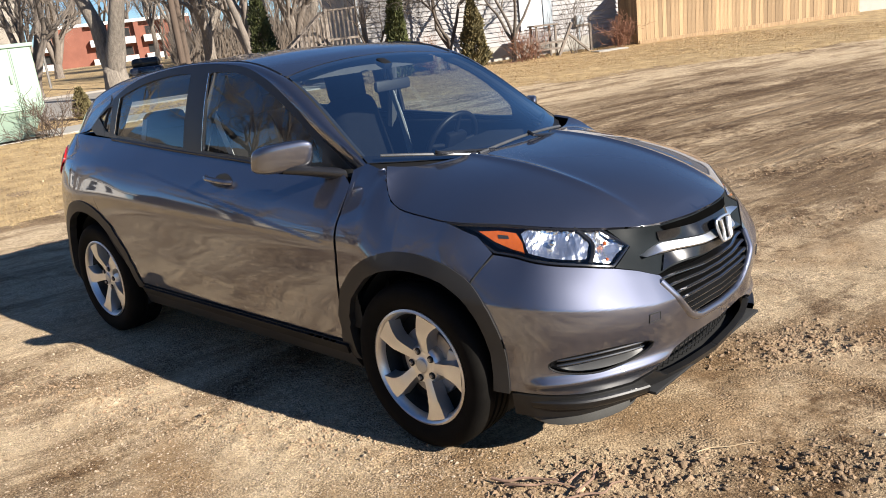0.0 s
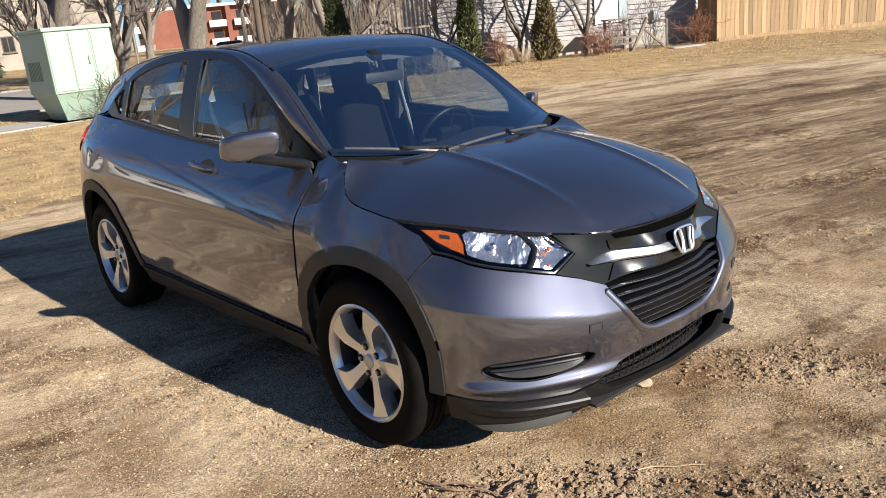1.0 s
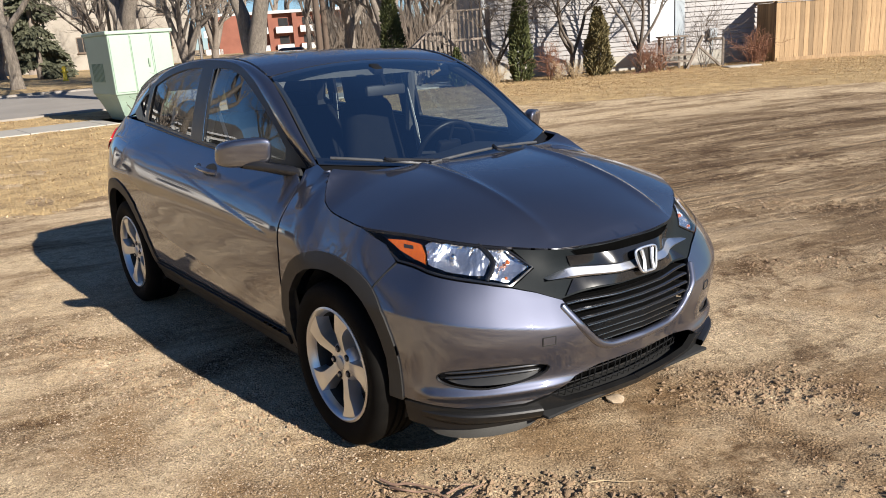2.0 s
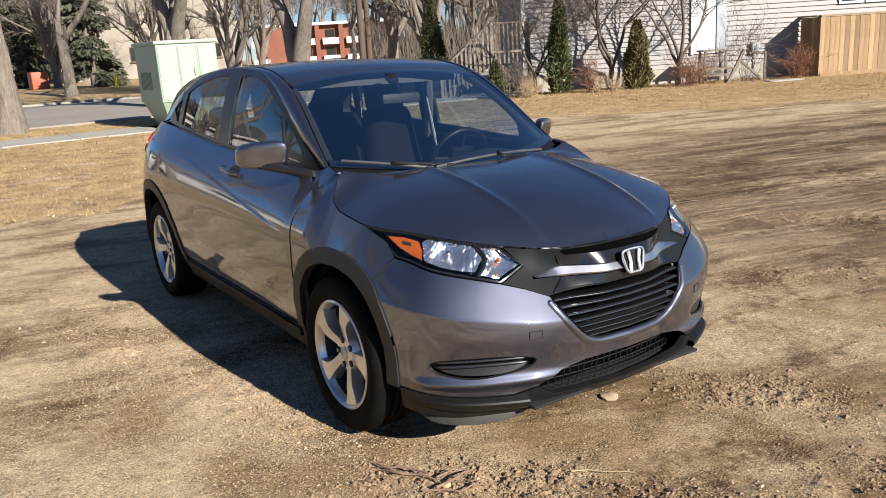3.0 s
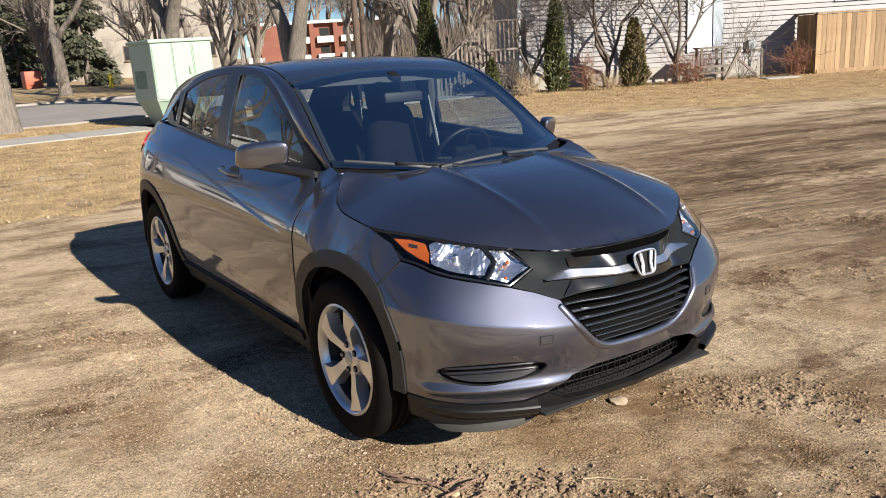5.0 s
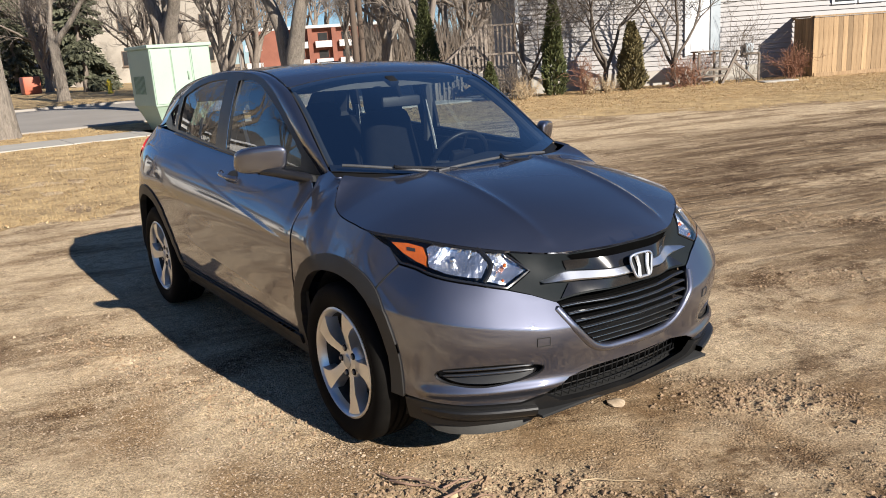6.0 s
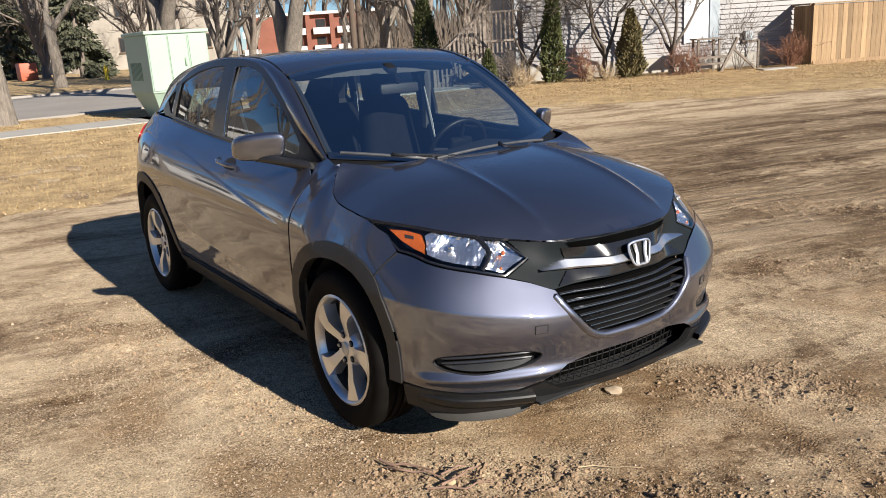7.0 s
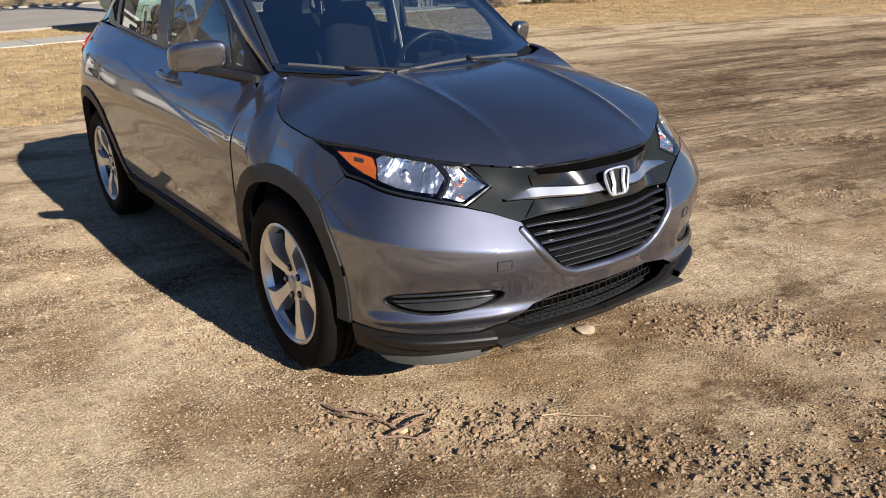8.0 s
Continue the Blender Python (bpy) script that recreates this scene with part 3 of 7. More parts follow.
# trodden earth before the nose holds few stones
keep = (rng.uniform(0, 1, len(rx)) < 0.5) | (smooth01((rx - 1.3 + 0.5 * (ry + 1.0)) / 0.8) < rng.uniform(0, 1, len(rx)))
rx, ry, grain_size = rx[keep], ry[keep], grain_size[keep]
scatter("gravel", rx, ry, grain_size, STONE, "small pale stones strewn over the dirt", "gravel", 5)
cx, cy, cs = [], [], []
for p, q, w in CHURNED:
    k = 1300
    u = rng.uniform(-0.1, 1.1, k)
    cx.append(p[0] + (q[0] - p[0]) * u + rng.normal(0, w * 0.7, k))
    cy.append(p[1] + (q[1] - p[1]) * u + rng.normal(0, w * 0.7, k))
    cs.append(np.abs(rng.normal(0.0, 0.0048, k)) + 0.0018)
CLOD = surface("earth_clods", (0.20, 0.132, 0.078), (0.36, 0.25, 0.155), 20, 0.95, 0, 150, 0.8, 0.004)
scatter("clods", np.concatenate(cx), np.concatenate(cy), np.concatenate(cs), CLOD, "crumbled clods of brown earth", "clods", 6)

# pavement, kerbs and road beyond the verge, all running along y


def strip_mesh(name, x0, x1, y0, y1, up, mat, label, category, step=2.0, down=0.2):
    ys = np.arange(y0, y1 + step, step)
    rows = []
    for y in ys:
        za, zb = float(base_z(x0, y)) + up, float(base_z(x1, y)) + up
        rows.append([(x0, y, za - down), (x0, y, za), ((x0 + x1) / 2, y, (za + zb) / 2 + 0.01), (x1, y, zb), (x1, y, zb - down)])
    bm = bmesh.new()
    vs = [[bm.verts.new(p) for p in r] for r in rows]
    for a, b in zip(vs, vs[1:]):
        for k in range(4):
            bm.faces.new((a[k], a[k + 1], b[k + 1], b[k]))
    bm.faces.new(vs[0])
    bm.faces.new(vs[-1][::-1])
    return single(name, bm, mat, label, category, kind="structure", smooth=False)


walk_ob = thing("pavement", "pale concrete pavement slabs along the verge", "pavement", kind="structure")
for k in range(24):
    y0 = -14 + k * 1.5
    zs = [float(base_z(-15.9, y0)) + 0.025, float(base_z(-14.2, y0)) + 0.025]
    part("slab", a_box((-15.05, y0 + 0.75, sum(zs) / 2 - 0.06), (1.7, 1.485, 0.15), 0.01), CONCRETE, walk_ob, smooth=False)
strip_mesh("road", -31.0, -19.3, -120, 160, 0.045, ASPHALT, "worn grey asphalt street", "road", 4.0)
strip_mesh("kerb", -19.3, -19.1, -120, 160, 0.06, ASPHALT, "dark concrete kerb", "kerb", 4.0)
# the far kerb's broken shade is put into its dark asphalt tone
strip_mesh("kerb", -31.2, -31.0, -120, 160, 0.12, ASPHALT, "dark concrete kerb", "kerb", 4.0)

# ---- the car: x ahead, y to its left, z up, the origin on the ground between the axles ----
AXLE, HUB, TYRE = 1.305, 0.335, 0.334
RING = spline([(2.15, 0.0), (2.135, -0.25), (2.10, -0.44), (2.005, -0.64), (1.87, -0.785), (1.70, -0.852), (1.45, -0.88), (1.0, -0.886),
               (0.0, -0.882), (-1.0, -0.886), (-1.55, -0.872), (-1.85, -0.79), (-2.02, -0.60), (-2.085, -0.30), (-2.10, 0.0)], 60)
RING = np.array(RING)
RING[0] = (2.15, 0)
WAY = np.concatenate(([0], np.cumsum(np.hypot(*np.diff(RING, axis=0).T))))
TAN = np.gradient(RING, WAY, axis=0)
TAN /= np.linalg.norm(TAN, axis=1)[:, None]
TAN[0], TAN[-1] = (0, -1), (0, 1)
INWARD = np.stack((TAN[:, 1], -TAN[:, 0]), axis=1)


def way(x, y):
    """How far along the body's outline, from the nose, the place beside (x, y) lies."""
    return float(WAY[np.argmin(np.hypot(RING[:, 0] - x, RING[:, 1] + abs(y)))])


SPOTS = [0.0, way(2.06, 0.53), way(1.93, 0.74), way(1.48, 0.88), way(1.1, 0.88), way(0.955, 0.88), way(0.86, 0.88), way(-0.1, 0.88), way(-0.85, 0.88), way(-1.3, 0.88), way(-1.85, 0.79), float(WAY[-1])]
RISE = [0.0, 0.15, 0.35, 0.55, 0.75, 0.88, 1.0]
TUCK = [(0.08, 0.045, 0.028, 0.008, 0.02, 0.035, 0.075), (0.09, 0.055, 0.036, 0.012, 0.022, 0.035, 0.05), (0.07, 0.045, 0.032, 0.012, 0.018, 0.045, 0.088),
        (0.06, 0.032, 0.022, 0.012, 0.02, 0.05, 0.105), (0.09, 0.055, 0.030, 0.014, 0.022, 0.082, 0.195), (0.115, 0.062, 0.034, 0.014, 0.026, 0.095, 0.225),
        (0.12, 0.065, 0.034, 0.014, 0.016, 0.062, 0.175), (0.13, 0.068, 0.030, 0.014, 0.008, 0.046, 0.17), (0.14, 0.075, 0.026, 0.008, 0.004, 0.042, 0.18),
        (0.12, 0.05, 0.014, 0.0, 0.012, 0.062, 0.20), (0.055, 0.01, 0.012, 0.028, 0.058, 0.095, 0.18), (0.08, 0.03, 0.03, 0.05, 0.08, 0.10, 0.15)]
tuck_at = pchip(SPOTS, TUCK)
top_at = pchip(SPOTS, [0.825, 0.84, 0.88, 0.903, 1.045, 1.077, 1.045, 1.075, 1.12, 1.15, 1.16, 1.12])
LOW = 0.18
CHIN_0, CHIN_1 = way(2.14, 0.16), way(1.86, 0.79)
FOLD_END = way(1.78, 0.82)
fold_z = pchip([0.0, way(2.104, 0.43), way(2.06, 0.53), way(1.97, 0.68), way(1.84, 0.80), way(1.68, 0.855)], [0.560, 0.573, 0.588, 0.610, 0.634, 0.645])
# the line along the flank above which the doors lean in
WAIST_S = [way(x, 0.88) for x in (1.15, 0.96, 0.55, 0.10, -0.26, -0.6, -1.2)]
WAIST_Z = [0.86, 0.885, 0.92, 0.95, 0.965, 0.975, 1.0]
# the pressed line that climbs from the front door to the rear handle
ledge_z = pchip([way(x, 0.88) for x in (1.0, 0.77, 0.45, 0.13, -0.28, -0.7, -1.0)], [0.765, 0.80, 0.849, 0.896, 0.958, 1.015, 1.04])
LEDGE_0, LEDGE_1 = way(0.95, 0.88), way(-0.85, 0.88)
# the shallow swage low on the doors
swage_z = pchip([way(x, 0.88) for x in (0.95, 0.3, -0.3, -0.8)], [0.44, 0.485, 0.535, 0.60])


def rise_blend(v, rows):
    """The tuck at height v from one row of seven for each place."""
    xs = np.array(RISE)
    h = np.diff(xs)
    d = np.diff(rows, axis=1) / h
    m = np.zeros_like(rows)
    m[:, 0], m[:, -1] = d[:, 0], d[:, -1]
    m[:, 1:-1] = (d[:, :-1] * h[1:] + d[:, 1:] * h[:-1]) / (h[1:] + h[:-1])
    vc = np.clip(v, 0, 1)
    i = np.clip(np.searchsorted(xs, vc) - 1, 0, len(xs) - 2)
    k = np.arange(len(v))
    t, hh = (vc - xs[i]) / h[i], h[i]
    out = (2 * t**3 - 3 * t**2 + 1) * rows[k, i] + (t**3 - 2 * t**2 + t) * hh * m[k, i] + (3 * t**2 - 2 * t**3) * rows[k, i + 1] + (t**3 - t**2) * hh * m[k, i + 1]
    return out + np.where(v > 1, (v - 1) * d[:, -1], 0) + np.where(v < 0, v * d[:, 0], 0)


def sz(*places):
    return [(way(x, y) if abs(y) > 1e-6 or x < 0 else 0.0, z) for x, y, z in places]


def sx(x):
    return way(x, 0.88)


BONNET_EDGE = spline([(1.055, -0.645), (1.085, -0.680), (1.125, -0.722), (1.175, -0.757), (1.24, -0.770), (1.36, -0.778), (1.49, -0.778), (1.63, -0.72), (1.80, -0.595), (1.93, -0.43), (2.015, -0.297), (2.055, -0.18), (2.07, -0.08), (2.0725, 0.0)], 8)
BE = np.array(BONNET_EDGE)
bonnet_mid = pchip([0.9, 1.15, 1.25, 1.45, 1.7, 1.9, 2.0, 2.0725], [1.07, 1.052, 1.045, 1.024, 0.973, 0.91, 0.866, 0.82])
bonnet_rim = pchip([0.9, 1.055, 1.085, 1.125, 1.175, 1.24, 1.36, 1.49, 1.63, 1.80, 1.93, 2.015, 2.0725], [1.075, 1.060, 1.042, 1.0, 0.955, 0.928, 0.914, 0.903, 0.894, 0.864, 0.833, 0.820, 0.82])


def bonnet_face(q):
    q = np.asarray(q, float)
    x, y = q[:, 0], np.abs(q[:, 1])
    half = np.interp(x, BE[:, 0], -BE[:, 1], left=0.645) + 1e-3
    k = np.clip(y / half, 0, 1.3)
    power = 2.0 + 1.6 * smooth01((1.9 - x) / 0.8)
    z = bonnet_mid(x) - (bonnet_mid(x) - bonnet_rim(x)) * k**power
    z = z + 0.010 * np.exp(-np.abs((y - 0.30) / 0.024) ** 1.4) * np.maximum(0, 1 - k**3) * smooth01((2.03 - x) / 0.1)
    return np.column_stack((x, q[:, 1], z))


EDGE_S = [float(WAY[np.argmin(np.hypot(RING[:, 0] - x, RING[:, 1] - y))]) for x, y in BONNET_EDGE][::-1]
EDGE_D = [float(np.min(np.hypot(RING[:, 0] - x, RING[:, 1] - y))) for x, y in BONNET_EDGE][::-1]
EDGE_Z = list(bonnet_face(BE)[:, 2])[::-1]
EDGE_S[0] = 0.0


def shell(q, extra=0.0):
    """The body's skin below glass and bonnet: from (way along the outline, height) to places."""
    q = np.asarray(q, float)
    s, z = q[:, 0], q[:, 1]
    sc = np.clip(s, 0, WAY[-1])
    base = np.stack([np.interp(sc, WAY, RING[:, k]) for k in (0, 1)], axis=1)
    inw = np.stack([np.interp(sc, WAY, INWARD[:, k]) for k in (0, 1)], axis=1)
    inw /= np.linalg.norm(inw, axis=1)[:, None]
    on = sc <= EDGE_S[-1]
    chin = 0.018 * smooth01((sc - CHIN_0) / 0.36) * (1 - smooth01((sc - CHIN_1) / 0.1))
    top = np.where(on, np.interp(sc, EDGE_S, EDGE_Z), top_at(sc))
    rows = tuck_at(sc).copy()
    fold = 0.46 * smooth01((sc - 0.1) / 0.2) * (1 - smooth01((sc - FOLD_END) / 0.35))
    high = fold_z(sc)

    def crease(zz):
        return fold * 0.5 * (np.sqrt((zz - high) ** 2 + 0.004**2) + (zz - high))
    belt_z = np.interp(sc, WAIST_S, WAIST_Z)
    waist = 0.42 * smooth01((sc - WAIST_S[0]) / 0.3) * (1 - smooth01((sc - WAIST_S[-1] + 0.5) / 0.5))

    def waist_fold(zz):
        return waist * 0.5 * (np.sqrt((zz - belt_z) ** 2 + 0.04**2) + (zz - belt_z))
    rows[:, 6] = np.where(on, np.interp(sc, EDGE_S, EDGE_D) - crease(top), rows[:, 6]) - waist_fold(top)
    d = rise_blend((z - LOW) / (top - LOW), rows) + crease(z) + waist_fold(z) - chin * np.exp(-(((z - 0.352) / 0.020) ** 2)) + extra
    along = smooth01((sc - LEDGE_0) / 0.35) * (1 - smooth01((sc - LEDGE_1 + 0.3) / 0.3))
    d = d + 0.0045 * along * smooth01((z - ledge_z(sc)) / 0.013 + 0.5) - 0.0045 * along * smooth01((z - ledge_z(sc) - 0.05) / 0.07)
    low_on = smooth01((sc - LEDGE_0) / 0.2) * (1 - smooth01((sc - LEDGE_1 + 0.35) / 0.25))
    d = d - 0.0014 * low_on * np.exp(-(((z - swage_z(sc)) / 0.02) ** 2))
    p = base + inw * d[:, None]
    # past the middle of nose or tail the outline goes on as its mirror image
    p[:, 1] = np.where(s < 0, -s, np.where(s > WAY[-1], s - WAY[-1], p[:, 1]))
    return np.column_stack((p, z))


roof_mid = pchip([-2.02, -1.66, -1.5, -1.2, -0.8, -0.4, 0.0, 0.2, 0.36, 0.6, 0.93, 1.25], [1.09, 1.365, 1.42, 1.48, 1.519, 1.539, 1.532, 1.507, 1.463, 1.365, 1.190, 0.998])
crown = pchip([-2.0, -1.6, -0.5, 0.1, 0.4, 0.93, 1.25], [0.1, 0.06, 0.034, 0.032, 0.036, 0.106, 0.08])
roof_half = pchip([-1.95, -1.65, -1.3, -0.9, -0.4, 0.05, 0.35, 0.55, 0.75, 0.95, 1.1], [0.575, 0.55, 0.55, 0.556, 0.56, 0.557, 0.572, 0.60, 0.632, 0.662, 0.68])


def roof_face(q):
    q = np.asarray(q, float)
    x, y = q[:, 0], q[:, 1]
    return np.column_stack((x, y, roof_mid(x) - crown(x) * (y / 0.66) ** 2))


def side_face(q):
    """The right side's glass: from (x, z) to places."""
    q = np.asarray(q, float)
    x, z = q[:, 0], q[:, 1]
    dz = z - 1.07
    y = 0.715 - 0.07 * np.maximum(0, (x - 0.2) / 0.7) ** 2 - 0.04 * np.maximum(0, (-x - 0.4)) ** 2 - 0.16 * dz - 0.28 * np.maximum(dz, 0) ** 2
    return np.column_stack((x, -y, z))


arch_front = pchip([-10, 0, 30, 46, 62, 78, 95, 117, 139, 163, 190], [0.428, 0.432, 0.470, 0.482, 0.474, 0.459, 0.453, 0.456, 0.453, 0.441, 0.428])
arch_rear = pchip([-10, 0, 30, 60, 90, 120, 150, 190], [0.448, 0.452, 0.474, 0.486, 0.487, 0.480, 0.462, 0.44])


def arch(x0, more, a0, a1, n=24):
    """The wheel arch's outer edge or a line beside it, as (way, height); angles from straight ahead, upwards."""
    out = []
    for deg in np.linspace(a0, a1, n):
        r = float((arch_front if x0 > 0 else arch_rear)(deg)) + more
        out.append((sx(x0 + r * math.cos(radians(deg))), HUB + r * math.sin(radians(deg))))
    return out


car = thing("car", "dark metallic grey compact crossover parked on bare dirt", "car")

# bonnet, its edge running over the wings to the lamps
cowl = [(1.222 - 0.40 * y * y, -y) for y in np.linspace(0, 0.62, 14)]
bonnet_edge = [tuple(p) for p in BONNET_EDGE]
skin("hood", patch(cowl + bonnet_edge, bonnet_face, step=0.03, whole=True, fine=0.01), PAINT, car, "metallic grey hood with two soft ridges")

# wings, doors, quarters: right, then mirrored left
DOOR_X, PILLAR_X, BACK_X = 0.945, -0.13, -1.02
belt = pchip([-1.75, -1.2, -0.1, 0.88, 0.95], [1.175, 1.15, 1.083, 1.04, 1.045])


def sill(x):
    return 0.362 - 0.006 * x


wing_top = [(q, z - 0.005) for q, z in sorted(zip(EDGE_S, EDGE_Z), reverse=True) if q > sx(1.49)]
ARCH_IN = -0.064
wing = [(sx(0.87), sill(0.87)), (sx(0.905), 0.5), (sx(DOOR_X), 0.75), (sx(DOOR_X + 0.005), 0.9), (sx(DOOR_X - 0.02), 1.0), (sx(DOOR_X - 0.04), 1.05), (sx(0.96), 1.073)] + wing_top + sz((1.60, 0.85, 0.855), (1.668, 0.85, 0.80), (1.60, 0.85, 0.715))
wing += arch(AXLE, -0.02, 47, 178, 30)
front_door = [(sx(PILLAR_X), sill(PILLAR_X)), (sx(PILLAR_X - 0.02), 0.8)] + [(sx(PILLAR_X - 0.02), float(belt(PILLAR_X)))]
front_door += [(sx(x), float(belt(x))) for x in np.linspace(PILLAR_X + 0.1, 0.86, 12)] + [(sx(DOOR_X - 0.029), 1.0), (sx(DOOR_X - 0.004), 0.9), (sx(DOOR_X - 0.009), 0.75), (sx(0.896), 0.5), (sx(0.861), sill(0.861))]
rear_arc = arch(-AXLE, 0.012, 4, 62, 14)
rear_door = [(sx(PILLAR_X - 0.006), sill(PILLAR_X))] + [(s, z) for s, z in rear_arc] + [(sx(-1.12), 0.86), (sx(-1.16), 1.0), (sx(-1.13), float(belt(-1.13)))]
rear_door += [(sx(x), float(belt(x))) for x in np.linspace(-1.05, PILLAR_X - 0.03, 9)] + [(sx(PILLAR_X - 0.026), 0.8)]
quarter = [(s + 0.006, z) for s, z in arch(-AXLE, 0.012, 12, 62, 12)] + [(sx(-1.126), 0.86), (sx(-1.166), 1.0), (sx(-1.136), float(belt(-1.13)))]
quarter += [(sx(x), float(belt(x))) for x in np.linspace(-1.2, -1.7, 8)] + [(s, float(top_at(s))) for s in np.linspace(sx(-1.78), WAY[-1], 14)]
quarter += [(float(WAY[-1]), 0.45), (way(-2.02, 0.6), 0.42), (sx(-1.72), 0.38)] + arch(-AXLE, -0.02, 172, 12, 34)
inner_loop = [(sx(1.0), 0.42), (sx(-1.0), 0.45), (sx(-1.25), 0.9), (sx(-1.25), 1.1), (sx(-0.1), 1.05), (sx(0.85), 1.0), (sx(1.0), 0.95)]
for flip in (False, True):
    skin("inner_panel", patch(inner_loop, lambda q: shell(q, 0.022), step=0.08, thick=0.0), DARK, car, "", flip)
    skin("fender", patch(wing, shell, step=0.022, fine=0.008), PAINT, car, "", flip)
    fd = skin("front_door", patch(front_door, shell, step=0.024, fine=0.0065), PAINT, car, "", flip)
    rd = skin("rear_door", patch(rear_door, shell, step=0.024, fine=0.0065), PAINT, car, "", flip)
    skin("quarter_panel", patch(quarter, shell, step=0.03, fine=0.012), PAINT, car, "", flip)
    # black cladding: arches and sill
    for name, x0 in (("front_arch_trim", AXLE), ("rear_arch_trim", -AXLE)):
        a0, a1 = (-3, 188) if x0 > 0 else (0, 186)
        loop = arch(x0, 0.0, a0, a1, 44) + arch(x0, ARCH_IN, a1, a0, 44)
        skin(name, patch(loop, shell, step=0.025, thick=0.04, lift=0.007), CLADDING, car, "grey-black plastic wheel arch trim", flip)
    loop = [(sx(x), sill(x) - 0.006) for x in np.linspace(0.88, -0.86, 14)] + [(sx(x), 0.235) for x in np.linspace(-0.9, 0.92, 14)]
    skin("sill_trim", patch(loop, shell, step=0.04, thick=0.1, lift=0.008), CLADDING, car, "grey-black plastic sill trim", flip)
    loop = [(sx(x), sill(x) - 0.012) for x in np.linspace(0.9, -0.84, 14)] + [(sx(x), sill(x) - 0.05) for x in np.linspace(-0.84, 0.9, 14)]
    skin("sill_step", patch(loop, shell, step=0.03, thick=0.02, lift=0.02), BLACK, car, "", flip)
    # door handle: a pull over a flat patch darkened for the cup's shade
    y = -1 if not flip else 1
    hx, hz = 0.09, 0.990
    c = shell(np.array([(sx(hx), hz)]))[0]
    bar = [(hx + 0.10, y * (-c[1] + 0.012), hz - 0.004), (hx + 0.07, y * (-c[1] + 0.032), hz), (hx, y * (-c[1] + 0.038), hz + 0.006), (hx - 0.08, y * (-c[1] + 0.034), hz + 0.012), (hx - 0.115, y * (-c[1] + 0.012), hz + 0.012)]
    part("door_handle", a_tube(spline(bar, 4), 0.013, 8), PAINT, fd)
    cup = [(sx(hx + 0.06 * math.cos(a)), hz + 0.026 * math.sin(a)) for a in np.linspace(0, 2 * math.pi, 20, endpoint=False)]
    skin("handle_cup_shade", patch(cup, shell, step=0.02, thick=0.0, lift=0.002), DARK, fd, "", flip)
    part("door_seal", a_tube([tuple(v * np.array((1, -y, 1))) for v in shell(np.array([(sx(x), float(belt(x))) for x in np.linspace(0.86, -1.15, 24)]), -0.004)], 0.008, 6), SATIN, fd, "black strip along the window sill")

LAMP_IN = 0.456
# front bumper with its openings, in one skin across the nose
bump_top = [(1.075, 0.795), (1.0, 0.784), (0.92, 0.770), (0.80, 0.752), (0.69, 0.736), (0.564, 0.713), (0.47, 0.688), (0.368, 0.652)]
grille_side = [(0.316, 0.577), (0.275, 0.530), (0.232, 0.489), (0.18, 0.464), (0.12, 0.455), (0.0, 0.454)]
bump_low = sz((2.15, 0.0, 0.388), (2.13, 0.22, 0.386), (2.115, 0.33, 0.368), (2.105, 0.43, 0.320), (2.05, 0.52, 0.297), (1.95, 0.70, 0.30), (1.80, 0.81, 0.317), (1.735, 0.84, 0.322))
front_arc = arch(AXLE, -0.02, -2, 67, 18)
bump_arc = [(s - 0.0, z) for s, z in front_arc if z < 0.70]
fog = spline(sz((1.868, 0.785, 0.418), (1.90, 0.757, 0.446), (2.0, 0.62, 0.458), (2.06, 0.50, 0.452), (2.085, 0.435, 0.432), (2.07, 0.475, 0.395), (1.99, 0.64, 0.372), (1.905, 0.755, 0.388)), 6, True)
bumper = skin("front_bumper", patch(bump_top + grille_side + bump_low + bump_arc, shell, [fog], 0.02, 0.02, whole=True, fine=0.006), PAINT, car, "metallic grey front bumper")
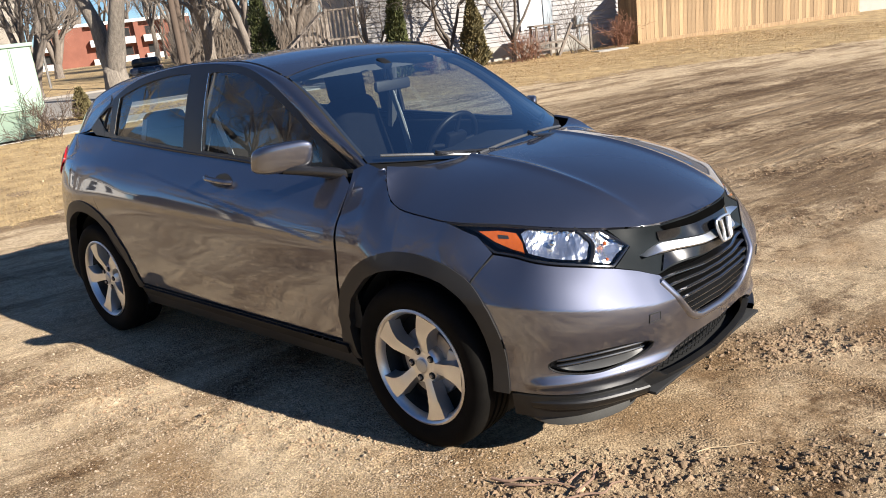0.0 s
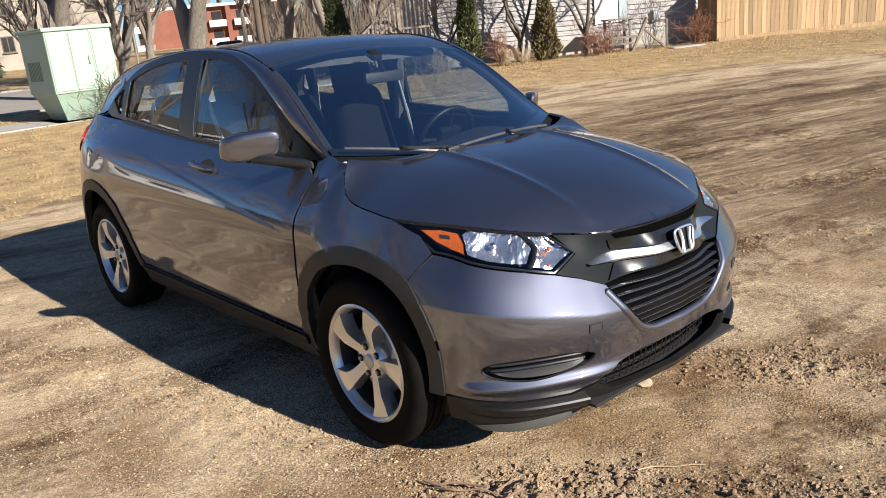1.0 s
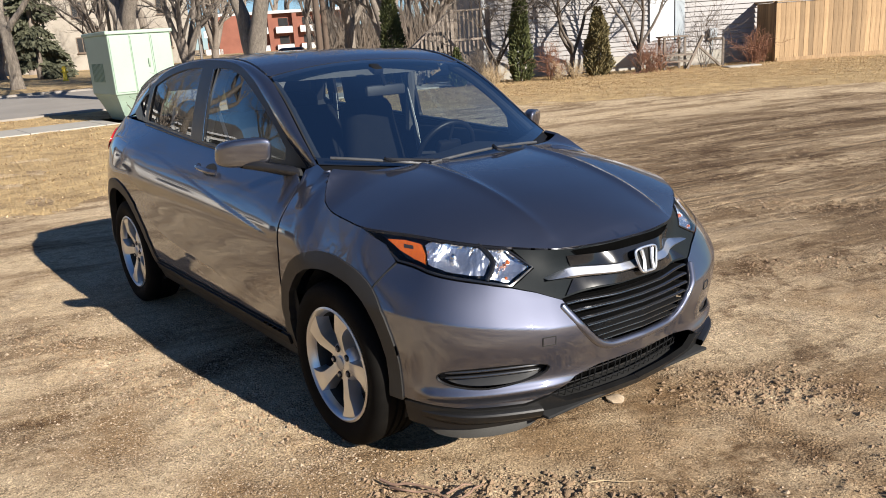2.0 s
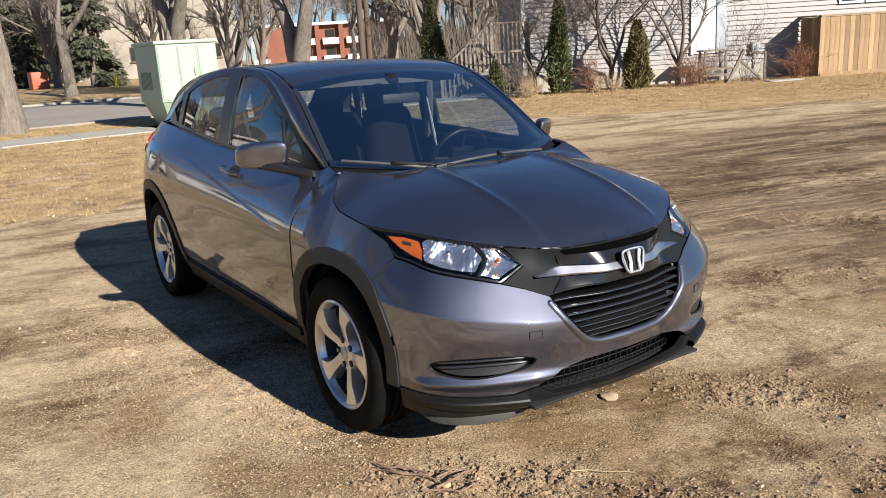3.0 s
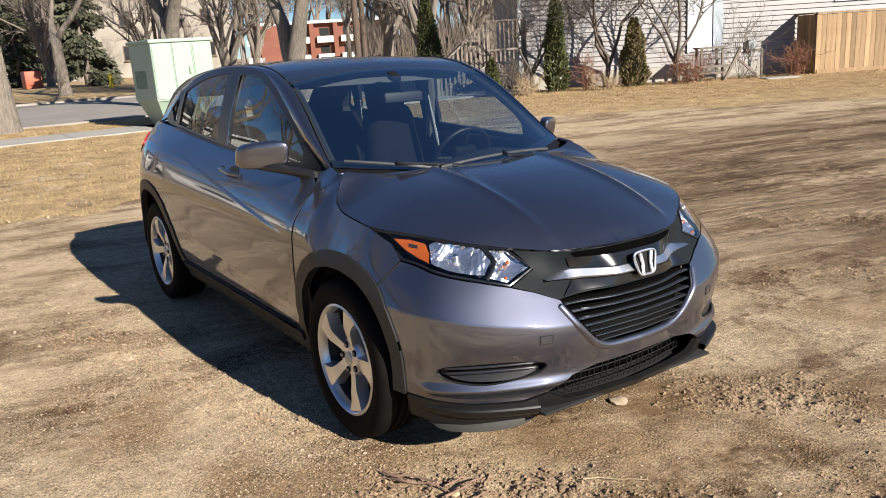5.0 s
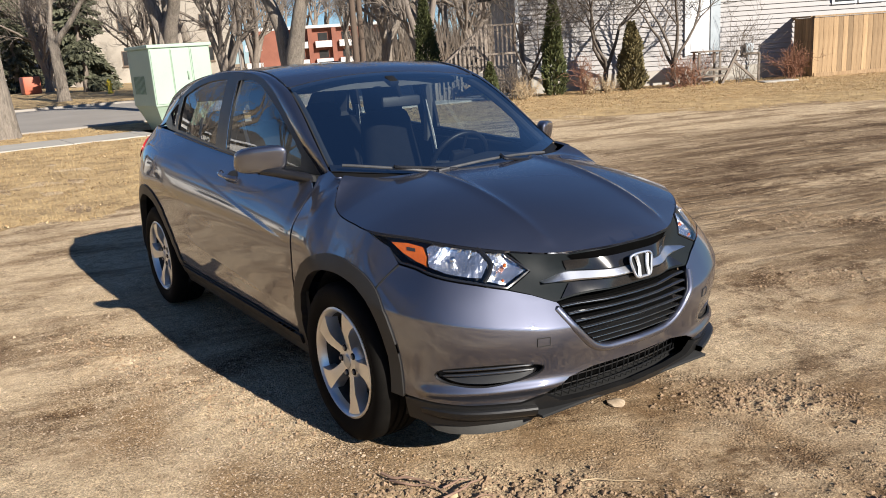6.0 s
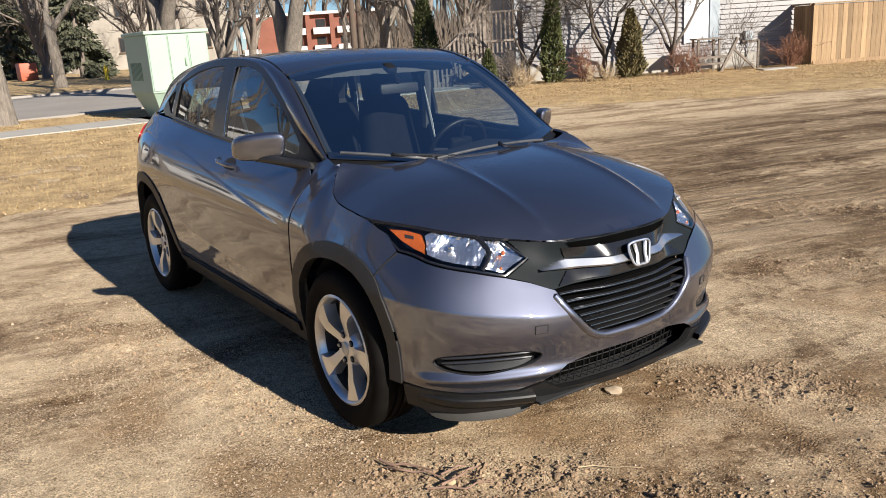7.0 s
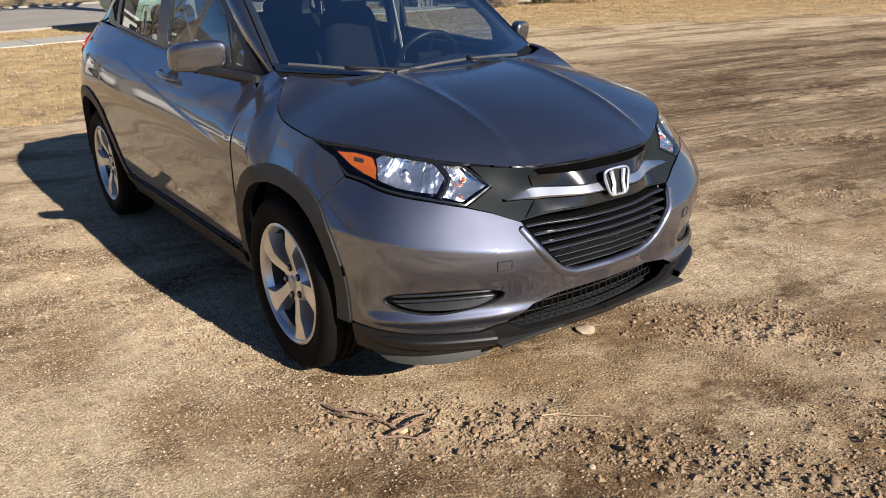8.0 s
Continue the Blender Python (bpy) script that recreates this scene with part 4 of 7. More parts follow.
for flip in (False, True):
    back = skin("fog_panel", patch([(s, z) for s, z in fog], lambda q: shell(q, 0.03), step=0.03, thick=0.0), BLACK, bumper, "black plastic fog lamp blank", flip)
    y = 1 if flip else -1
    # a rim round the recess, a lower panel that leans back and two ledges above it
    edge = shell(np.array(fog), 0.006) * (1, -y, 1)
    part("rim", a_tube([tuple(p) for p in edge] + [tuple(edge[0])], 0.005, 6), BLACK, back)
    steps_s = np.linspace(way(2.068, 0.47), way(1.895, 0.765), 16)
    lower = []
    for k, s in enumerate(steps_s):
        u = k / 15
        zt, zb = 0.420 - 0.006 * u, 0.388 + 0.004 * u + 0.02 * abs(2 * u - 1) ** 4 - 0.008 * math.sin(math.pi * u)
        p = [shell(np.array([(s, zz)]), dd)[0] * (1, -y, 1) for zz, dd in ((zt, 0.030), (zt, 0.022), ((zt + zb) / 2, 0.016), (zb, 0.010), (zb - 0.004, 0.02))]
        lower.append(p)
    loft("panel", lower, LIP, back)
    for zz, dd, rr in ((0.4225, 0.008, 0.0055), (0.441, 0.010, 0.005)):
        row = shell(np.array([(s, zz - 0.006 * k / 15 + 0.004 * math.sin(math.pi * k / 15)) for k, s in enumerate(steps_s)]), dd) * (1, -y, 1)
        part("slat", a_tube([tuple(p) for p in row], [rr * 0.5] + [rr] * 14 + [rr * 0.5], 8), SLAT, back)
    # tow eye cover
    loop = sz((2.09, 0.47, 0.545), (2.105, 0.425, 0.545), (2.105, 0.425, 0.515), (2.09, 0.47, 0.515))
    skin("tow_cover", patch(loop, shell, step=0.02, thick=0.003, lift=0.0015), PAINT, bumper, "small square tow eye cover", flip)
    edge = shell(np.array(dense(loop, 0.01)), -0.0012) * (1, -1 if flip else 1, 1)
    part("tow_cover_gap", a_tube([tuple(p) for p in edge] + [tuple(edge[0])], 0.0022, 5), DARK, bumper)
LIPTHICK = 0.025
lip_top = [(s, z - 0.006) for s, z in reversed(bump_low[3:])]
lip = lip_top + sz((2.115, 0.36, 0.276), (2.13, 0.22, 0.268), (2.15, 0.0, 0.266), (2.15, 0.0, 0.244), (2.13, 0.22, 0.241), (2.09, 0.45, 0.222), (1.95, 0.70, 0.215), (1.80, 0.81, 0.225), (1.735, 0.84, 0.23))
skin("lower_lip", patch(lip, shell, step=0.03, thick=LIPTHICK, lift=0.006, whole=True), LIP, car, "black plastic lower bumper lip")
for flip in (False, True):
    y = 1 if flip else -1
    # the ledge that stands out below each fog panel, and the dam before the wheel
    ledge = []
    for k, s in enumerate(np.linspace(way(2.085, 0.47), way(1.80, 0.81), 13)):
        zt = 0.272 + 0.012 * k / 12
        out = 0.030 * (1 - smooth01((k - 6) / 7)) + 0.006
        ledge.append([shell(np.array([(s, zz)]), dd)[0] * (1, -y, 1) for zz, dd in ((zt + 0.010, 0.01), (zt + 0.006, -out + 0.006), (zt, -out), (zt - 0.020, -out + 0.001), (zt - 0.034, -out + 0.014), (zt - 0.036, 0.012))])
    loft("lip_ledge", ledge, LIP, car, close=True)
    dam = []
    for t in np.linspace(0, 1, 10):
        a = np.array((1.985, y * 0.40, 0.0)) * (1 - t) + np.array((1.76, y * 0.76, 0.0)) * t + np.array((0.05, y * 0.05, 0)) * 4 * t * (1 - t)
        low = 0.178 + 0.03 * (2 * t - 1) ** 6
        dam.append([a + (0, 0, 0.23), a + (0.012, 0, low + 0.02), a + (0.012, 0, low), a + (-0.012, 0, low), a + (-0.03, 0, 0.23)])
    loft("air_dam", dam, RUBBER_GREY, car, "dull grey rubber air dam")

# lower intake: a solid box, near-black for the mouth's shade, with a mesh of bars
mouth = part("intake_mouth", a_box((1.86, 0, 0.31), (0.2, 1.06, 0.17)), VOID, car, "lower air intake, its inside painted near-black as shade")
part("shelf", a_box((1.98, 0, 0.248), (0.22, 0.92, 0.012), 0.003), DARK, mouth)
for k in range(4):
    part("bar", a_tube([(2.03 - 0.3 * v * v, v, 0.272 + 0.027 * k) for v in np.linspace(-0.40, 0.40, 15)], 0.0025, 5), SLAT, mouth)
for k, v in enumerate(np.linspace(-0.38, 0.38, 24)):
    part("bar", a_tube([(2.028 - 0.3 * v * v, v - 0.010, 0.255), (2.034 - 0.3 * v * v, v + 0.004 * (-1) ** k, 0.31), (2.028 - 0.3 * v * v, v + 0.012, 0.36)], 0.0022, 5), BLACK, mouth)

# grille
gr_loop = [(0.0, 0.668), (0.2, 0.662), (0.362, 0.648)] + grille_side
# the backing skin takes the shade behind the slats as its colour
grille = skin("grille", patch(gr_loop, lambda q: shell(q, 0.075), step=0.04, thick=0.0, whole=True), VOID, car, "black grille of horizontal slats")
for k, z in enumerate((0.632, 0.604, 0.576, 0.548, 0.522, 0.498, 0.476)):
    half = float(np.interp(z, [0.455, 0.49, 0.53, 0.577, 0.65], [0.17, 0.226, 0.268, 0.308, 0.352])) - 0.006
    rows = []
    for v in np.linspace(-half, half, 19):
        p = shell(np.array([(way(2.13 if abs(v) < 0.3 else 2.1, v) if abs(v) > 0.01 else 0.0, z)]))[0]
        x = p[0] - 0.012
        h = 0.009 if k < 4 else 0.007
        rows.append([(x - 0.007, v, z + h * 0.62), (x + 0.002, v, z), (x - 0.001, v, z - h * 0.45), (x - 0.05, v, z - h * 0.9), (x - 0.05, v, z - h * 0.1)])
    loft("slat", rows, SLAT, grille, close=True)
    part("slat_edge", a_tube([(r[1][0] - 0.001, r[1][1], r[1][2] + 0.0015) for r in rows], 0.0019, 6), EDGE, grille)
part("vent_bar", a_tube([(2.06, -0.2, 0.53), (2.075, 0.0, 0.535), (2.06, 0.2, 0.53)], 0.008, 6), STEEL, grille, "bare metal bar behind the slats")

# the rounded flange of the bumper round the grille
flange = [(s + 0.012 * (1 - k / 48), z - 0.010) for k, (s, z) in enumerate(spline([(0.368, 0.650)] + grille_side, 8))]
pts = [tuple(p) for p in shell(np.array(flange), 0.010)]
part("grille_flange", a_tube(pts + [(p[0], -p[1], p[2]) for p in pts[-2::-1]], [0.004] + [0.017] * (2 * len(pts) - 3) + [0.004], 12), PAINT, bumper)

# the dark band round the grille up to the bonnet, with its bright wing
nose_band = [(q, z - 0.006) for q, z in zip(EDGE_S, EDGE_Z) if q < LAMP_IN + 0.09] + [(LAMP_IN - 0.006, 0.763), (0.556, 0.716), (0.47, 0.692), (0.372, 0.656), (0.2, 0.668), (0.0, 0.672)]
face = skin("grille_surround", patch(nose_band, shell, step=0.03, thick=0.02, lift=-0.004, whole=True), NOSE, car, "dark grey satin band across the nose")
rows = []
for v in np.linspace(-0.386, 0.386, 41):
    a = abs(v)
    zc = 0.728 - 0.004 * smooth01((a - 0.26) / 0.15)
    h = float(np.interp(a, [0, 0.15, 0.25, 0.275, 0.386], [0.0135, 0.014, 0.0155, 0.0165, 0.001]))
    s = way(2.15, v) if a > 0.01 else 0.0
    s = float(np.interp(a, -RING[:200, 1], WAY[:200]))
    p = [shell(np.array([(s, zz)]), dd)[0] for zz, dd in ((zc + h, 0.012), (zc + h, -0.004), (zc - h * 0.55, -0.017), (zc - h, -0.010), (zc - h, 0.012))]
    rows.append([(q[0], v, q[2]) for q in p])
loft("chrome_wing", rows, SATIN_CHROME, face, "bright chrome strip")
panel = [(0.0, 0.786), (0.2, 0.786), (0.296, 0.786), (0.280, 0.748), (0.2, 0.745), (0.0, 0.745)]
skin("centre_panel", patch(panel, shell, step=0.03, thick=0.006, lift=0.002, whole=True), GLOSS, face, "gloss black panel between hood edge and chrome strip")
ribs = [(0.0, 0.708), (0.2, 0.706), (0.286, 0.704), (0.345, 0.662), (0.2, 0.674), (0.0, 0.678)]
skin("brow", patch(ribs, shell, step=0.03, thick=0.01, lift=0.004, whole=True), GLOSS, face, "gloss black brow over the grille")
# a near-black strip laid on the nose paints the shade under the hood
slot = sz((2.15, 0.0, 0.812), (2.13, 0.2, 0.81), (2.09, 0.275, 0.808)) + sz((2.10, 0.25, 0.787), (2.13, 0.2, 0.786), (2.15, 0.0, 0.787))
skin("hood_gap_shade", patch(slot, shell, step=0.03, thick=0.0, lift=0.003, whole=True), VOID, face, "near-black strip painted for the shade under the hood edge")

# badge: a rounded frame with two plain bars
ex = 2.148
frame_pts = spline([(ex - 0.012, -0.053, 0.778), (ex - 0.014, 0.0, 0.785), (ex - 0.012, 0.053, 0.778), (ex - 0.004, 0.050, 0.738), (ex + 0.004, 0.036, 0.703), (ex + 0.004, 0.0, 0.699), (ex + 0.004, -0.036, 0.703), (ex - 0.004, -0.050, 0.738)], 6, True)
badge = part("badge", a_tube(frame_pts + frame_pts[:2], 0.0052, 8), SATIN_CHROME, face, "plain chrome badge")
part("backing", a_prism([(x - 0.004, y, z) for x, y, z in frame_pts], 0.006, (-1, 0, 0)), BLACK, badge, "black badge field", smooth=False)
for y in (-1, 1):
    part("bar", a_tube([(ex - 0.008, y * 0.029, 0.779), (ex, y * 0.020, 0.740), (ex + 0.006, y * 0.024, 0.703)], [0.0085, 0.0065, 0.0075], 8), SATIN_CHROME, badge)

# headlights
lamp_loop = [(q, z - 0.008) for q, z in sorted(zip(EDGE_S, EDGE_Z), reverse=True) if LAMP_IN + 0.09 < q < sx(1.475)] + [(LAMP_IN, 0.765)]
lamp_low = [(q, z + 0.006) for q, z in spline(bump_top[:6], 5)[::-1]] + [(1.165, 0.852)]
for flip in (False, True):
    y = 1 if flip else -1
    lamp = skin("headlight", patch(lamp_loop + lamp_low, lambda q: shell(q, 0.05), step=0.03, thick=0.0), LAMP_BACK, car, "clear headlight with an amber corner", flip)
    skin("lens", patch(lamp_loop + lamp_low, shell, step=0.03, thick=0.0, lift=0.001), LENS, lamp, "clear lens", flip).visible_shadow = False
    rim_pts = shell(np.array(dense(lamp_loop + lamp_low, 0.02)), 0.006) * (1, -y, 1)
    part("rim", a_tube([tuple(p) for p in rim_pts] + [tuple(p) for p in rim_pts[:2]], 0.0055, 6), GLOSS, lamp, "black lamp edge")
    def facets(name, loop, mid, reach, deep, label, seed):
        """A reflector of many small bright facets, dished round its middle."""
        def dish(q):
            k = ((q[:, 0] - mid[0]) / reach[0]) ** 2 + ((q[:, 1] - mid[1]) / reach[1]) ** 2
            cell = 0.0026 * value_noise(q[:, 0] * 120, q[:, 1] * 85, seed) + 0.0022 * value_noise(q[:, 0] * 55, q[:, 1] * 190, seed + 1) * (k > 0.45)
            return shell(q, 0.014 + deep * np.maximum(0, 1 - k) + cell * (0.35 + 0.65 * (k > 0.4)))
        p, faces, _ = patch(loop, dish, step=0.0105, thick=0.0)
        if flip:
            p, faces = p * (1, -1, 1), [f[::-1] for f in faces]
        return child(name, mesh_from(name, p, faces, REFLECTOR, False), lamp, label)

    corner = [(1.150, 0.869), (1.075, 0.868), (1.006, 0.856), (0.972, 0.826), (0.958, 0.797), (1.014, 0.808), (1.08, 0.832)]
    skin("amber_reflector", patch(corner, lambda q: shell(q, 0.012), step=0.02, thick=0.02), AMBER, lamp, "amber side reflector", flip)
    mark = [(1.075, 0.856), (1.035, 0.851), (1.030, 0.840), (1.07, 0.844)]
    skin("amber_window", patch(mark, lambda q: shell(q, 0.010), step=0.02, thick=0.001), DARK, lamp, "", flip)
    main_loop = [(0.984, 0.852), (0.945, 0.874), (0.832, 0.872), (0.700, 0.856), (0.642, 0.822), (0.630, 0.797), (0.666, 0.756), (0.72, 0.760), (0.832, 0.774), (0.935, 0.795)]
    facets("main_reflector", main_loop, (0.80, 0.815), (0.12, 0.05), 0.026, "bright dished headlight reflector", 31)
    inner_loop_l = [(0.470, 0.766), (0.545, 0.832), (0.650, 0.852), (0.600, 0.797), (0.640, 0.745), (0.572, 0.728)]
    facets("inner_reflector", inner_loop_l, (0.545, 0.785), (0.06, 0.05), 0.02, "bright ribbed indicator reflector", 47)
    chev = shell(np.array([(0.676, 0.850), (0.640, 0.826), (0.616, 0.797), (0.632, 0.765), (0.656, 0.742)]), 0.010) * (1, -y, 1)
    for bs, bz, deep, br, bmat, blabel in ((0.80, 0.815, 0.018, 0.013, CHROME, "bright bulb shield"), (0.555, 0.788, 0.014, 0.0085, AMBER, "amber indicator bulb"), (0.575, 0.742, 0.012, 0.006, AMBER, "amber indicator bulb")):
        at_bulb = shell(np.array([(bs, bz)]), deep)[0] * (1, -y, 1)
        bulb = bmesh.new()
        bmesh.ops.create_uvsphere(bulb, u_segments=16, v_segments=10, radius=br)
        part("bulb", bulb, bmat, lamp, blabel, m=Matrix.Translation(tuple(at_bulb)))
    part("divider", a_tube(spline([tuple(p) for p in chev], 4), 0.0085, 6), BLACK, lamp)

# the seam between fender and bumper, from the lamp down to the arch
for y in (-1, 1):
    row = shell(np.array(sz((1.675, 0.85, 0.795), (1.64, 0.85, 0.757), (1.612, 0.85, 0.722), (1.602, 0.85, 0.700))), -0.0006) * (1, -y, 1)
    part("seam", a_tube([tuple(p) for p in row], 0.003, 6), DARK, bumper)

# tail lamps
for flip in (False, True):
    tail = spline(sz((-1.66, 0.85, 1.03), (-1.80, 0.81, 1.085), (-1.95, 0.70, 1.09), (-2.05, 0.48, 1.05), (-2.05, 0.48, 0.97), (-1.95, 0.70, 0.92), (-1.80, 0.81, 0.94)), 5, True)
    skin("tail_light", patch(tail, shell, step=0.03, thick=0.02, lift=0.008), RED, car, "red tail light", flip)
rear_low = sz((-1.73, 0.84, 0.375), (-2.02, 0.6, 0.412)) + [(float(WAY[-1]), 0.44), (float(WAY[-1]), 0.24)] + sz((-2.02, 0.6, 0.24), (-1.73, 0.84, 0.25))
skin("rear_lip", patch(rear_low, shell, step=0.04, thick=0.05, whole=True), BLACK, car, "black plastic rear bumper base")

# roof, windscreen, rear window
ws_base = [(1.212 - 0.60 * y * y, -y) for y in np.linspace(0, 0.655, 14)]
ws_side = [(x, -float(roof_half(x)) + 0.012) for x in np.linspace(0.92, 0.42, 12)]
ws_top = [(0.335 + 0.2 * y * y, -y) for y in np.linspace(0.558, 0, 12)]
ws = skin("windshield", patch(ws_base + ws_side + ws_top, roof_face, step=0.06, thick=0.0, whole=True), WINDSHIELD, car, "clear tinted windshield")
ws.visible_shadow = False
skin("frit_band", patch(ws_base + ws_side[:1] + [(p[0] - 0.05, p[1]) for p in reversed(ws_base)], roof_face, step=0.05, thick=0.0, lift=-0.004, whole=True), GLOSS, ws, "black printed edge")
skin("frit_band", patch(ws_top + [(p[0] + 0.03, p[1]) for p in reversed(ws_top)], roof_face, step=0.05, thick=0.0, lift=-0.004, whole=True), GLOSS, ws, "black printed edge")
roof_loop = [(x - 0.008, y) for x, y in reversed(ws_top)] + [(x, -float(roof_half(x)) + 0.004) for x in np.linspace(0.38, -1.6, 26)] + [(-1.66, -0.5), (-1.68, -0.3), (-1.69, 0.0)]
skin("roof", patch(roof_loop, roof_face, step=0.06, whole=True), PAINT, car, "metallic grey roof")
rg = [(-1.70, 0.0), (-1.69, -0.3), (-1.68, -0.5), (-1.93, -0.54), (-1.97, -0.3), (-1.98, 0.0)]
skin("rear_window", patch(rg, roof_face, step=0.06, thick=0.0, whole=True), SIDE_GLASS, car, "dark tinted rear window")
for y in (-1, 1):
    part("roof_groove", a_tube([(x, y * (float(roof_half(x)) - 0.004), float(roof_face(np.array([(x, roof_half(x))]))[0, 2]) + 0.001) for x in np.linspace(0.36, -1.6, 24)], 0.005, 6), SATIN, car, "black strip in the roof groove")

# pillars and roof rails: one sweeping strip each side
in_x = [0.96, 0.78, 0.58, 0.38, 0.08, -0.4, -0.9, -1.3, -1.65, -1.93]
out_xz = [(0.89, 1.035), (0.67, 1.195), (0.49, 1.325), (0.30, 1.43), (0.06, 1.495), (-0.4, 1.512), (-0.9, 1.458), (-1.25, 1.335), (-1.50, 1.20), (-1.80, 1.165)]
I = spline([(x, -float(roof_half(x)), float(roof_face(np.array([(x, roof_half(x))]))[0, 2])) for x in in_x], 6)
O = [tuple(side_face(np.array([q]))[0]) for q in out_xz[:-1]]
O.append(tuple(shell(np.array([(sx(-1.80), 1.165)]))[0]))
O = spline(O, 6)
rows = []
for a, b in zip(I, O):
    a, b = np.array(a), np.array(b)
    out = np.array((0.0, -0.62, 0.78))
    ctrl = (a + b) / 2 + out * np.linalg.norm(a - b) * float(np.interp(a[0], [-1.9, -1.0, -0.5, 0.4], [0.05, 0.14, 0.26, 0.3]))
    rows.append([(1 - t) ** 2 * a + 2 * t * (1 - t) * ctrl + t * t * b for t in np.linspace(0, 1, 9)] + [b + np.array((0, 0.02, -0.004))])
DLO_LOW = [(x, float(belt(x)) + 0.004) for x in np.linspace(-1.42, 0.86, 20)]
DLO_TOP = [(x, z) for x, z in spline(out_xz[:-1], 6)]
dlo = DLO_LOW + DLO_TOP
f_glass = [(-0.152, 1.462)] + spline([(-0.13, 1.470), (-0.02, 1.470), (0.09, 1.458), (0.24, 1.415), (0.46, 1.305), (0.61, 1.20), (0.70, 1.118)], 6) + [(0.745, 1.072), (0.5, float(belt(0.5)) + 0.018), (-0.172, float(belt(-0.172)) + 0.018)]
r_glass = [(-0.328, 1.470)] + spline([(-0.36, 1.474), (-0.55, 1.468), (-0.80, 1.438), (-1.03, 1.388)], 6) + [(-1.078, 1.372), (-1.128, float(belt(-1.128)) + 0.022), (-0.36, float(belt(-0.36)) + 0.02)]
q_glass = [(-1.185, 1.330), (-1.26, 1.312), (-1.375, 1.262), (-1.262, 1.186), (-1.215, float(belt(-1.2)) + 0.032)]
for flip in (False, True):
    loft("roof_rail", rows, PAINT, car, "metallic grey windshield pillar and roof edge", flip)
    fr = skin("window_frame", patch(dlo, side_face, [f_glass, r_glass, q_glass], 0.05, 0.02), SATIN, car, "black side window frame", flip)
    for nm, loop in (("front_window", f_glass), ("rear_side_window", r_glass), ("quarter_window", q_glass)):
        g = skin(nm, patch(loop, side_face, step=0.05, thick=0.0, lift=-0.006), SIDE_GLASS, fr, "lightly tinted side window", flip)
        g.visible_shadow = False
    y = 1 if flip else -1
    strip_pts = side_face(np.array([(-0.180 + 0.02 * t, 1.105 + 0.362 * t) for t in np.linspace(0, 1, 8)])) * (1, -y, 1)
    part("glass_run", a_tube([tuple(p + np.array((0, y * 0.002, 0))) for p in strip_pts], 0.0025, 6), CHROME, fr, "bright strip at the front window edge")
    strip_pts = side_face(np.array([(-1.136 + 0.05 * t, 1.175 + 0.195 * t) for t in np.linspace(0, 1, 8)])) * (1, -y, 1)
    part("glass_run", a_tube([tuple(p + np.array((0, y * 0.002, 0))) for p in strip_pts], 0.0025, 6), CHROME, fr, "bright strip at the rear window edge")
    # sail panel and mirror
    m = thing("mirror", "", "")
    m.parent = car
    m.matrix_local = pose(0, -0.022 if y > 0 else 0, -0.03 if y > 0 else 0)
    tagged(m, "body-coloured door mirror on a black foot")
    bm = bmesh.new()
    bmesh.ops.create_uvsphere(bm, u_segments=32, v_segments=20, radius=1)
    for v in bm.verts:
        k = v.co.copy()
        e = 2.0 / 3.8
        k = Vector([math.copysign(abs(c) ** e, c) for c in k])
        v.co = (0.665 + k.x * 0.055 * (1 if k.x > 0 else 0.55) + 0.016 * k.z + 0.065 * k.y, y * (0.862 - 0.095 * k.y), 1.124 + k.z * 0.066 * (1.0 - 0.12 * (0.5 - 0.5 * k.y)) + 0.004 * k.y)
    part("housing", bm, PAINT, m, "metallic grey mirror housing")
    part("mirror_glass", a_prism([(0.634 - 0.061 * math.cos(a), y * (0.856 + 0.075 * math.cos(a)), 1.122 + 0.042 * math.sin(a)) for a in np.linspace(0, 2 * math.pi, 24, endpoint=False)], 0.004, (-1, 0, 0)), CHROME, m, "mirror glass", smooth=False)
    arm = []
    for t in np.linspace(0, 1, 8):
        cx_, cy_, cz_ = 0.66 + 0.165 * t, 0.875 - 0.165 * t ** 1.2, 1.074 - 0.040 * t ** 1.6
        lx, lz = 0.030 + 0.030 * t ** 1.8, 0.016 + 0.010 * t
        arm.append([(cx_ + lx * math.cos(w), y * cy_, cz_ + lz * math.sin(w)) for w in np.linspace(0, 2 * math.pi, 16, endpoint=False)])
    loft("foot", arm, SATIN, m, "black mirror foot", close=True)
    sail_pts = [tuple(side_face(np.array([q]), )[0] * (1, -y, 1) + np.array((0, y * 0.004, 0))) for q in ((0.865, 1.045), (0.785, 1.108), (0.70, 1.165), (0.70, 1.066))]
    part("sail", a_prism(sail_pts, 0.012, (0, -y, 0)), SATIN, m, "black triangle at the window corner", smooth=False)

# wipers and cowl
for y in (-1, 1):
    part("cowl_corner", a_prism([(1.0, y * 0.60, 1.035), (0.995, y * 0.645, 1.008), (0.95, y * 0.668, 1.03), (0.90, y * 0.668, 1.04), (0.93, y * 0.60, 1.07)], 0.02, (0, 0, -1)), SATIN, car, "black corner trim at the windshield foot", smooth=False)
cw = [(x + 0.03, y) for x, y in ws_base] + [(x - 0.015, y) for x, y in reversed(ws_base)]
skin("cowl", patch(cw, lambda q: np.column_stack((q[:, 0], q[:, 1], roof_face(q)[:, 2] - 0.012)), step=0.04, thick=0.0, whole=True), BLACK, car, "black plastic cowl below the windshield")


def on_screen(x, y, up):
    p = roof_face(np.array([(x, y)]))[0]
    return (p[0] + up * 0.45, p[1], p[2] + up * 0.9)


